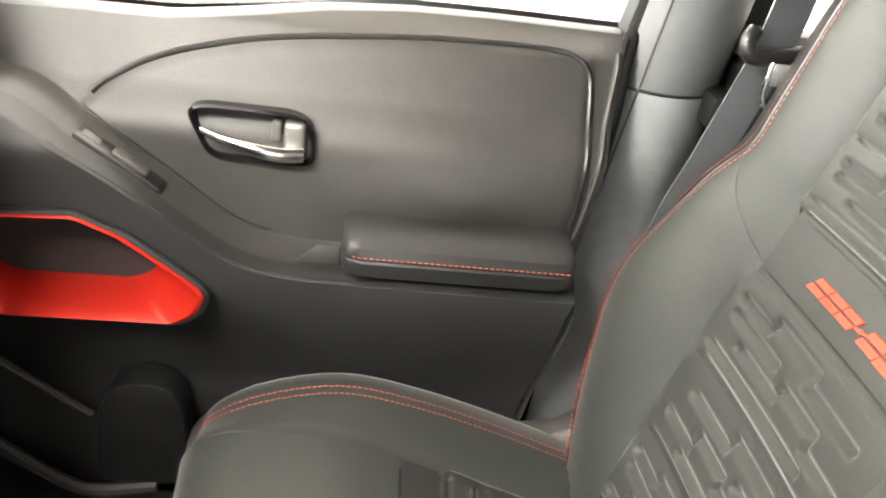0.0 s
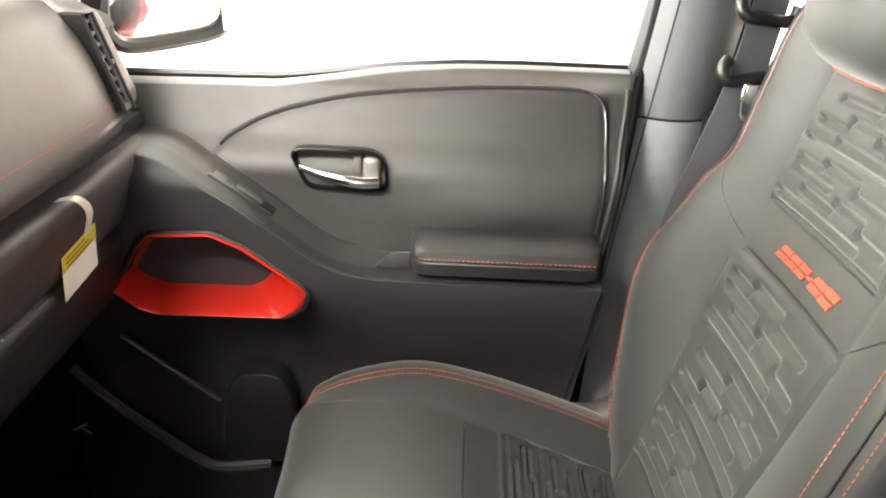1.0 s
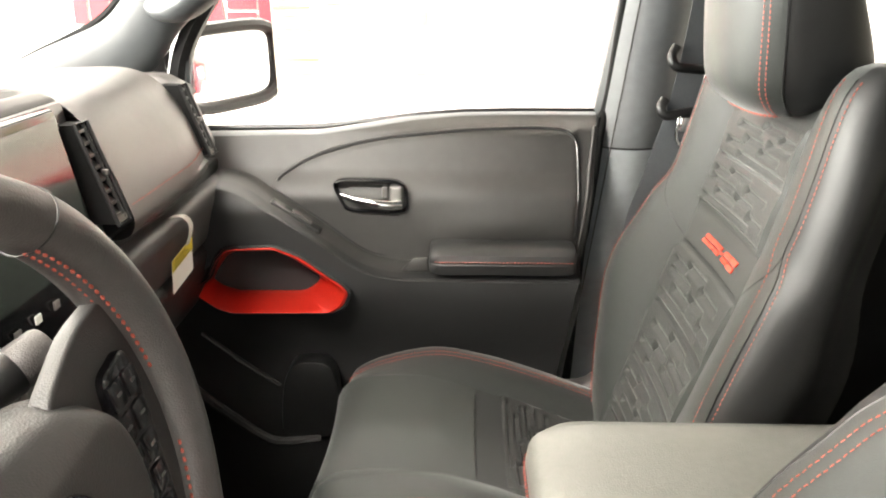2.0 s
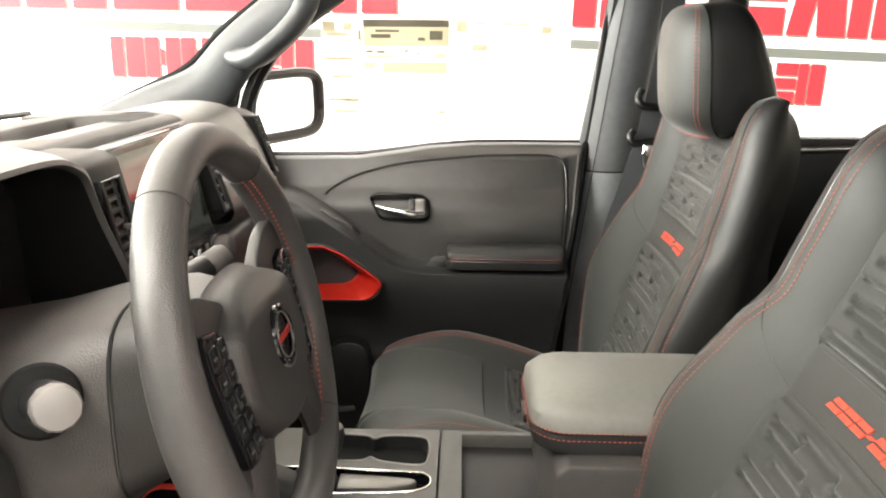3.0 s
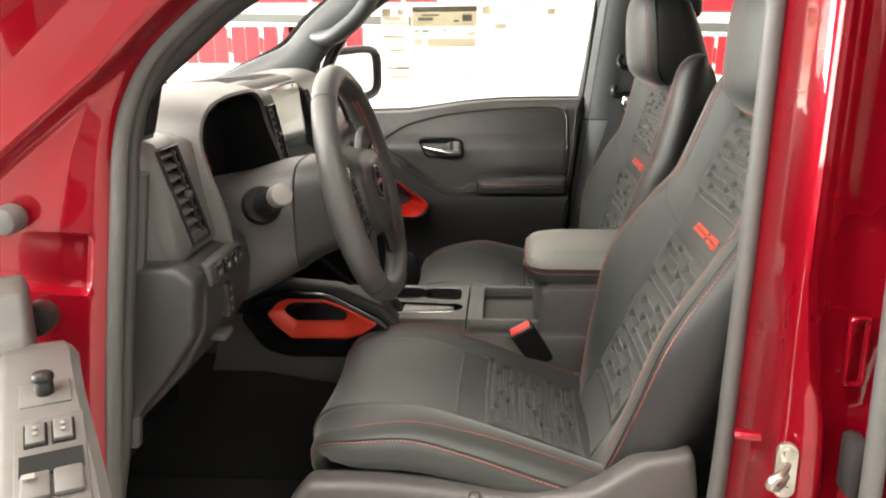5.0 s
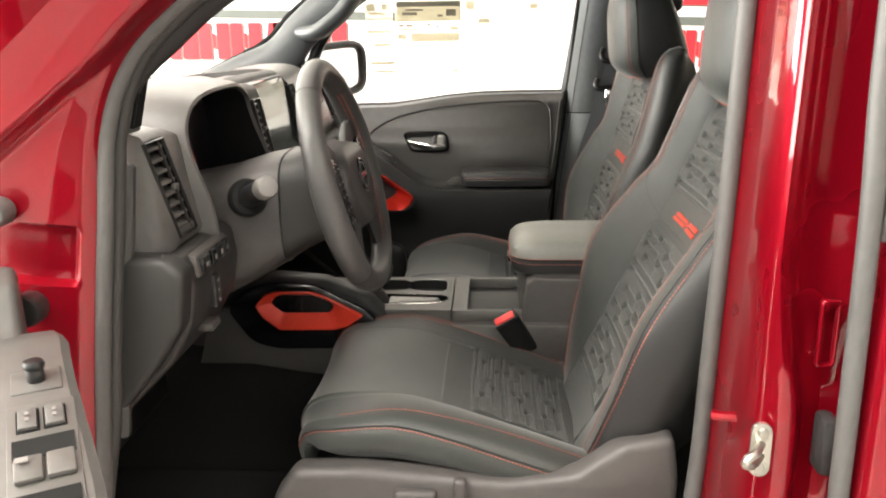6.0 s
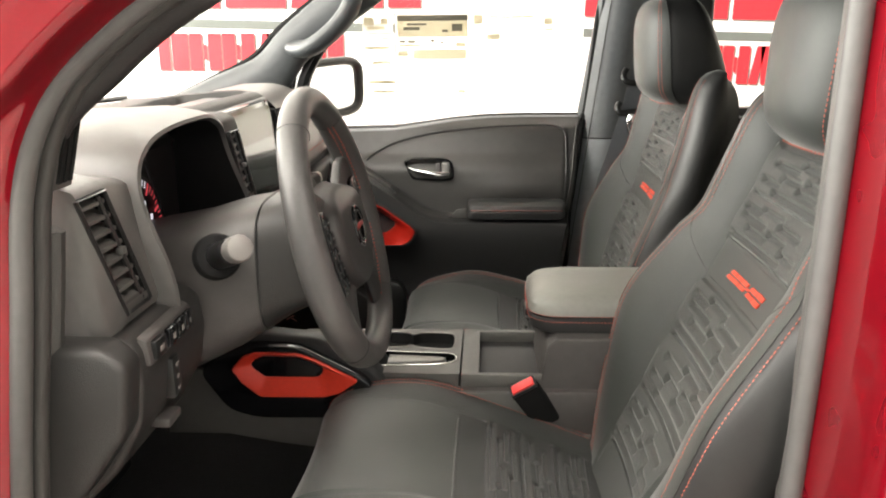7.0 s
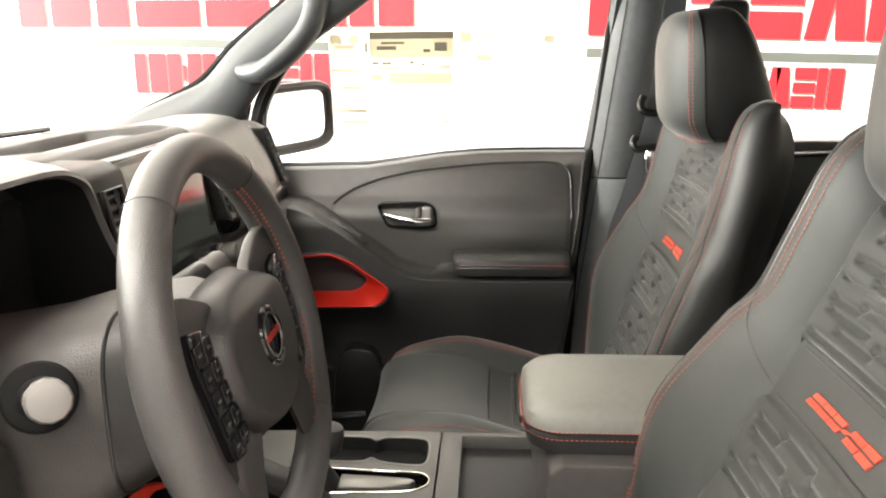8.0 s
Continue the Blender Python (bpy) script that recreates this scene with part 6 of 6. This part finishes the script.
ro, ri = rounded(ro, 0.006, 3), rounded(ri, 0.006, 3)


def ring_row(f, y):
    return [V(a + (c - a) * f, y, b + (d - b) * f) for (a, b), (c, d) in zip(ro, ri)]


fr = [ring_row(0, 0.572), ring_row(0.04, 0.563), ring_row(0.12, 0.5605), ring_row(0.20, 0.563), ring_row(0.90, 0.604), ring_row(1.0, 0.612), ring_row(1.0, 0.632)]
part("red_frame", grid(fr, close_u=True), REDTRIM, door, "satin red frame round the door pull")
part("frame_rim", tube([V(x, 0.567, z) for x, z in ro], 0.004, 8, closed=True), DARK, door)
part("pull_well", prism([(x, z) for x, z in ri], "y", 0.618, 0.63, 0), LINING, door)

# lower pocket and bottle hollow
part("pocket_lip", tube(spline([(-0.475, 0.60, 0.928), (-0.41, 0.592, 0.872), (-0.347, 0.590, 0.821), (-0.30, 0.590, 0.786), (-0.267, 0.592, 0.775), (-0.20, 0.60, 0.778)], 6), 0.0085, 8), KNEE, door, "map pocket lip")
part("pocket_front", grid([[V(x, 0.592, z), V(x, 0.596, 0.60)] for x, z in ((-0.475, 0.928), (-0.41, 0.872), (-0.347, 0.821), (-0.30, 0.786), (-0.267, 0.775), (-0.20, 0.778), (0.1, 0.775))]), DARK, door)
part("pocket_ridge", tube(spline([(-0.40, 0.604, 0.982), (-0.33, 0.600, 0.930), (-0.268, 0.600, 0.884)], 5), 0.0045, 8), KNEE, door)
part("pocket_mark", join(move(rbox(-0.012, 0.012, -0.001, 0.0, -0.0018, 0.0018, 0), pose(-0.472, 0.5912, 0.834, 0, -30, 0)), move(rbox(-0.008, 0.008, -0.001, 0.0, -0.0015, 0.0015, 0), pose(-0.462, 0.5912, 0.828, 0, 35, 0))), mat("pale_print", (0.6, 0.35, 0.33), 0.7), door, "small pale printed mark", smooth=False)
hollow = [(p.x, p.z) for p in spline([(-0.268, 0, 0.80), (-0.262, 0, 0.88), (-0.245, 0, 0.922), (-0.21, 0, 0.932), (-0.178, 0, 0.922), (-0.165, 0, 0.88), (-0.168, 0, 0.80), (-0.185, 0, 0.782), (-0.25, 0, 0.782)], 4, True)]
part("bottle_hollow", prism(hollow, "y", 0.598, 0.64, 0.004), DARK, door, "dark bottle hollow")

# sticker on the glass, print seen from behind
def on_glass(x, z, off=0.0):
    y = 0.78 + (0.755 - 0.78) * min(1, (z - 1.30) / 0.25) + (0.73 - 0.755) * max(0, (z - 1.55) / 0.19)
    return V(x, y - 0.004 - off, z)


sticker = thing("window_sticker", (0.0, 0.765, 1.5), "pale paper price sheet stuck inside the window", "sticker")


def glass_quad(x0, x1, z0, z1, off):
    return grid([[on_glass(x, z, off) for x in np.linspace(x0, x1, 5)] for z in np.linspace(z0, z1, 5)])


part("narrow_sheet", glass_quad(-0.276, -0.197, 1.375, 1.605, 0), PAPER, sticker)
part("main_sheet", glass_quad(-0.192, 0.235, 1.36, 1.612, 0), PAPER, sticker)
rng = random.Random(4)
for i in range(15):
    z = 1.568 - 0.0125 * i
    x0 = -0.272 + 0.035 * rng.random() * (rng.random() < 0.5)
    part("print_bar", glass_quad(x0, min(-0.20, x0 + 0.025 + 0.05 * rng.random()), z, z + 0.0035 + 0.004 * (rng.random() < 0.25), 0.001), PAPERINK, sticker, smooth=False)
for x0, x1, z0, z1 in ((-0.272, -0.246, 1.578, 1.598), (-0.228, -0.210, 1.580, 1.596), (-0.186, -0.004, 1.548, 1.603), (-0.182, -0.120, 1.524, 1.530), (-0.035, -0.010, 1.523, 1.534), (-0.146, -0.008, 1.492, 1.516), (-0.186, -0.160, 1.500, 1.514), (0.011, 0.034, 1.579, 1.601), (0.053, 0.074, 1.593, 1.598), (0.080, 0.102, 1.593, 1.598), (0.108, 0.132, 1.593, 1.598), (0.138, 0.164, 1.593, 1.598), (0.190, 0.212, 1.576, 1.592), (0.188, 0.214, 1.562, 1.566), (0.045, 0.078, 1.540, 1.554), (-0.236, -0.198, 1.430, 1.437), (-0.030, -0.012, 1.405, 1.413)):
    part("print_bar", glass_quad(x0, x1, z0, z1, 0.001), PAPERINK, sticker, smooth=False)
for x0, x1, z0, z1 in ((-0.186, -0.004, 1.588, 1.602), (-0.170, -0.128, 1.565, 1.573), (-0.160, -0.110, 1.577, 1.582), (-0.045, -0.018, 1.562, 1.580), (-0.070, -0.055, 1.560, 1.566), (-0.182, -0.166, 1.534, 1.540), (-0.160, -0.140, 1.533, 1.540), (-0.100, -0.090, 1.535, 1.542), (-0.075, -0.066, 1.531, 1.536), (-0.194, -0.191, 1.47, 1.604), (-0.197, -0.195, 1.385, 1.47), (-0.2, -0.187, 1.604, 1.607)):
    part("dark_print_bar", glass_quad(x0, x1, z0, z1, 0.002), PAPERDARK, sticker, smooth=False)

# outside mirror
mir = thing("side_mirror", (-0.40, 0.93, 1.40), "black side mirror outside the passenger window", "side mirror")
mrows = []
for d, k in ((0.0, 1.0), (-0.02, 1.05), (-0.05, 1.0), (-0.085, 0.75), (-0.10, 0.35)):
    loop = []
    for a in np.linspace(0, 2 * math.pi, 41)[:-1]:
        c, s = math.cos(a), math.sin(a)
        q = (abs(c) ** 4.5 + abs(s) ** 4.5) ** (-1 / 4.5)
        loop.append(V(-0.398 + 0.114 * k * q * c * 0.60 + d, 0.915 + 0.114 * k * q * c * 0.80, 1.407 + 0.074 * k * q * s + 0.006 * c))
    mrows.append(loop)
part("housing", grid(mrows, close_u=True, cap=False), DARK, mir, "black mirror housing")
part("mirror_rim", tube(mrows[0], 0.0125, 8, closed=True), DARK, mir)
part("mirror_glass", from_lists([V(-0.398, 0.915, 1.407) + (p - V(-0.398, 0.915, 1.407)) * 0.93 + V(-0.006, -0.003, 0) for p in mrows[0]], [tuple(range(40))]), MIRROR, mir, smooth=False)
part("mirror_arm", tube(spline([(-0.50, 0.785, 1.335), (-0.50, 0.82, 1.34), (-0.49, 0.87, 1.365)], 5), 0.022, 10, flat=0.7), DARK, mir)

# ---- driver door, standing open ----
dd = thing("driver_door", (-0.47, -0.84, 0.7), "driver door standing open with grey window switch panel", "car door")
DM = Matrix.Translation((-0.365, -0.850, 0)) @ Matrix.Rotation(radians(-60), 4, "Z")
# in the door's axes: x out along the door, y away from the cab side (minus: to the viewer), z up


def on_door(bm):
    return move(bm, DM)


part("inner_trim", on_door(prism([(0.0, 0.62), (0.98, 0.62), (0.98, 1.19), (0.45, 1.19), (0.20, 1.205), (0.0, 1.235)], "y", -0.16, -0.066, 0.012, 3)), DOORPOD, dd, "dark grey door trim")
part("outer_skin", on_door(prism([(-0.03, 0.52), (1.02, 0.52), (1.02, 1.17), (0.4, 1.17), (0.15, 1.17), (-0.03, 1.16)], "y", -0.25, -0.205, 0.01)), BODY, dd)
part("shut_face", on_door(rbox(-0.03, -0.005, -0.21, -0.09, 0.55, 1.18, 0.01)), BODY, dd, "red door edge")
pod_top = [(-0.004, 1.250), (0.004, 1.256), (0.03, 1.256), (0.06, 1.252), (0.10, 1.246), (0.15, 1.238), (0.20, 1.229), (0.26, 1.218), (0.32, 1.208), (0.42, 1.19), (0.6, 1.17)]
rows = []
for x, z in pod_top:
    w = 0.060 + 0.006 * smooth(-0.004, 0.03, x) + 0.012 * smooth(0.05, 0.3, x)
    rows.append([V(x, -0.090, z - 0.09), V(x, -0.070, z - 0.012), V(x, -0.062, z - 0.002), V(x, -0.056, z), V(x, -0.030, z), V(x, -0.060 + w - 0.008, z - 0.001), V(x, -0.060 + w, z - 0.008), V(x, -0.060 + w - 0.006, z - 0.05), V(x, -0.052 + w * 0.4, z - 0.13)])
part("switch_pod", on_door(grid(rows, cap=True)), DOORPOD, dd, "grey sloping switch panel")
part("pod_wall", on_door(prism([(-0.085, 1.13), (-0.085, 1.30), (-0.055, 1.315), (-0.02, 1.305), (0.0, 1.262), (0.03, 1.245), (0.03, 1.13)], "y", -0.12, -0.034, 0.010, 3)), DOORPOD, dd)


def on_pod(x, y0, x1, y1, lift, height, r):
    """A box lying on the sloping pod top."""
    z = line(pod_top, (x + x1) / 2)
    slope = math.atan2(line(pod_top, x1) - line(pod_top, x), x1 - x)
    m = Matrix.Translation(((x + x1) / 2, (y0 + y1) / 2, z + lift)) @ Matrix.Rotation(-slope, 4, "Y")
    return on_door(move(rbox(-(x1 - x) / 2, (x1 - x) / 2, -(y1 - y0) / 2, (y1 - y0) / 2, 0, height, r), m))


base = part("knob_plate", on_pod(0.088, -0.046, 0.126, -0.004, -0.001, 0.0022, 0.001), DOORPOD, dd)
kp = DM @ V(0.107, -0.025, line(pod_top, 0.107))
part("mirror_knob", join(disc(kp + V(0, 0, 0.006), (0, 0, 1), 0.008, 0.012, 18, 0.001), disc(kp + V(0, 0, 0.016), (0, 0, 1), 0.0095, 0.010, 18, 0.004)), DARK, base, "small round mirror knob")
plate = part("key_plate", on_pod(0.142, -0.050, 0.40, 0.004, -0.001, 0.0022, 0.001), DOORPOD, dd, "grey plate with window keys")
for x0, x1, y0, y1 in ((0.156, 0.184, -0.041, -0.026), (0.156, 0.184, -0.020, -0.005)):
    part("key_hollow", on_pod(x0 - 0.0016, y0 - 0.0016, x1 + 0.0016, y1 + 0.0016, 0.0006, 0.0012, 0), VOID, plate, smooth=False)
    k = part("window_key", on_pod(x0, y0, x1, y1, 0.001, 0.0045, 0.0018), SOFT, plate)
    for s in (0, 1):
        part("key_mark", on_pod(x0 + 0.010 + 0.008 * s, y0 + 0.006, x0 + 0.014 + 0.008 * s, y1 - 0.006, 0.0072, 0.0006, 0), KNOBGREY, k, smooth=False)
for xw, xk in ((0.196, 0.222), (0.264, 0.290)):
    part("key_hollow", on_pod(xw, -0.046, xk, 0.001, 0.0006, 0.002, 0), VOID, plate, smooth=False)
    for y0, y1 in ((-0.045, -0.0235), (-0.0215, 0.000)):
        k = part("window_key", on_pod(xk, y0, xk + 0.030, y1, 0.001, 0.006, 0.0025), DOORPOD, plate)
    part("key_mark", on_pod(xk + 0.008, -0.043, xk + 0.014, -0.034, 0.0102, 0.0006, 0), KNOBGREY, k, smooth=False)

# ---- belts, buckles, tag, mat ----
belt = thing("seat_belt", (0.40, 0.62, 1.2), "grey seat belt with latch plate hanging beside the seat", "seat belt")
bpts = spline([(0.422, 0.66, 1.66), (0.405, 0.645, 1.52), (0.389, 0.630, 1.43), (0.373, 0.618, 1.365), (0.345, 0.612, 1.27), (0.315, 0.61, 1.15), (0.30, 0.62, 0.85)], 6)
brow = [[p + V(-0.0005, -0.0006, 0), p + V(0.046, 0.012, -0.004), p + V(0.046, 0.0135, -0.004), p + V(-0.0005, 0.0009, 0)] for p in bpts]
part("webbing", grid(brow, close_u=True, cap=True), WEBBING, belt)
part("belt_guide", tube(spline([(0.385, 0.632, 1.47), (0.378, 0.628, 1.455), (0.384, 0.622, 1.440), (0.41, 0.628, 1.436), (0.445, 0.64, 1.434), (0.452, 0.642, 1.45)], 5), 0.008, 10), DARK, belt, "dark belt guide loop")
part("latch_head", tube(spline([(0.370, 0.616, 1.390), (0.364, 0.612, 1.379), (0.370, 0.608, 1.366), (0.396, 0.612, 1.368), (0.424, 0.62, 1.371)], 5), 0.0080, 10), DARK, belt)
part("latch_tongue", join(tube(spline([(0.392, 0.606, 1.363), (0.389, 0.604, 1.335), (0.394, 0.604, 1.322), (0.404, 0.606, 1.321), (0.412, 0.608, 1.334), (0.419, 0.61, 1.363)], 4), 0.0028, 8), rbox(0.393, 0.416, 0.604, 0.607, 1.340, 1.363, 0.001)), CHROME, belt, "bright steel latch tongue")


def belt_buckle(x, y, z, label):
    b = thing("belt_buckle", (x, y, z - 0.1), label, "belt buckle")
    m = Matrix.Translation((x, y, z)) @ Matrix.Rotation(radians(-30), 4, "Y") @ Matrix.Rotation(radians(22), 4, "X")
    part("buckle_body", move(rbox(-0.023, 0.023, -0.0125, 0.0125, -0.110, 0.0, 0.005, 3), m), VOID, b)
    part("release_button", move(rbox(-0.0195, 0.0195, -0.0088, 0.0088, -0.008, 0.004, 0.002), m), BUCKLE, b, "red release button")
    part("bezel", move(ring_band([(-0.023, -0.0125), (0.023, -0.0125), (0.023, 0.0125), (-0.023, 0.0125)], [(-0.020, -0.0095), (0.020, -0.0095), (0.020, 0.0095), (-0.020, 0.0095)], "z", -0.004, 0.002, 0.001), m), DARK, b)
    part("strap", move(rbox(-0.022, 0.022, -0.004, 0.004, -0.20, -0.07, 0.003), m), DARK, b)
    return b


belt_buckle(0.108, -0.176, 1.006, "black seat belt buckle with red button by the console")
part("buckle_anchor", rbox(0.20, 0.245, -0.165, -0.145, 0.895, 0.908, 0.004), SATIN, con, "bright buckle anchor")

tag = thing("hanging_tag", (-0.36, 0.47, 1.18), "white card tag with yellow head hanging from the dash", "tag")
part("strap", grid([[p + V(0, -0.007, 0), p + V(0.001, 0.007, 0)] for p in spline([(-0.350, 0.392, 1.258), (-0.336, 0.404, 1.256), (-0.334, 0.424, 1.235), (-0.346, 0.436, 1.203)], 6)]), TAGWHITE, tag, "white paper strap")
tq = lambda y0, y1, z0, z1, o: grid([[V(-0.352 + 0.05 * (z - 1.2) + o + 0.10 * (y - 0.43), y, z + 0.20 * (y - 0.395)) for y in (y0, y1)] for z in (z0, z1)])
card = part("card", tq(0.394, 0.464, 1.141, 1.192, 0), TAGWHITE, tag)
part("yellow_head", tq(0.394, 0.464, 1.174, 1.192, 0.0008), YELLOW, card)
for i in range(3):
    part("print_bar", tq(0.400, 0.454 - 0.008 * i, 1.177 + 0.005 * i, 1.1785 + 0.005 * i, 0.0016), DARK, card, smooth=False)

for s in (-1, 1):
    fm = thing("floor_mat", (-0.45, s * 0.37, 0.645), "black carpet floor mat in the footwell", "floor mat", "floor mats")
    part("mat", rbox(-0.85, -0.20, s * 0.37 - 0.22, s * 0.37 + 0.22, 0.641, 0.655, 0.005), CARPET, fm)

# inside mirror below the windscreen header
inner_mirror = thing("rear_view_mirror", (-0.235, 0.0, 1.73), "black inside mirror hanging from the windscreen", "mirror")
IM = Matrix.Translation((-0.222, 0.006, 1.680)) @ Matrix.Rotation(radians(-9), 4, "Z") @ Matrix.Rotation(radians(3), 4, "X")
part("housing", move(rbox(-0.026, 0.004, -0.110, 0.110, -0.034, 0.034, 0.012, 3), IM), DARK, inner_mirror)
part("mirror_glass", move(rbox(0.0035, 0.0052, -0.103, 0.103, -0.028, 0.028, 0.0005), IM), MIRROR, inner_mirror, "clear mirror glass", smooth=False)
part("stem", tube([V(-0.246, 0.0, 1.685), V(-0.262, 0.0, 1.708)], 0.012, 10), DARK, inner_mirror)
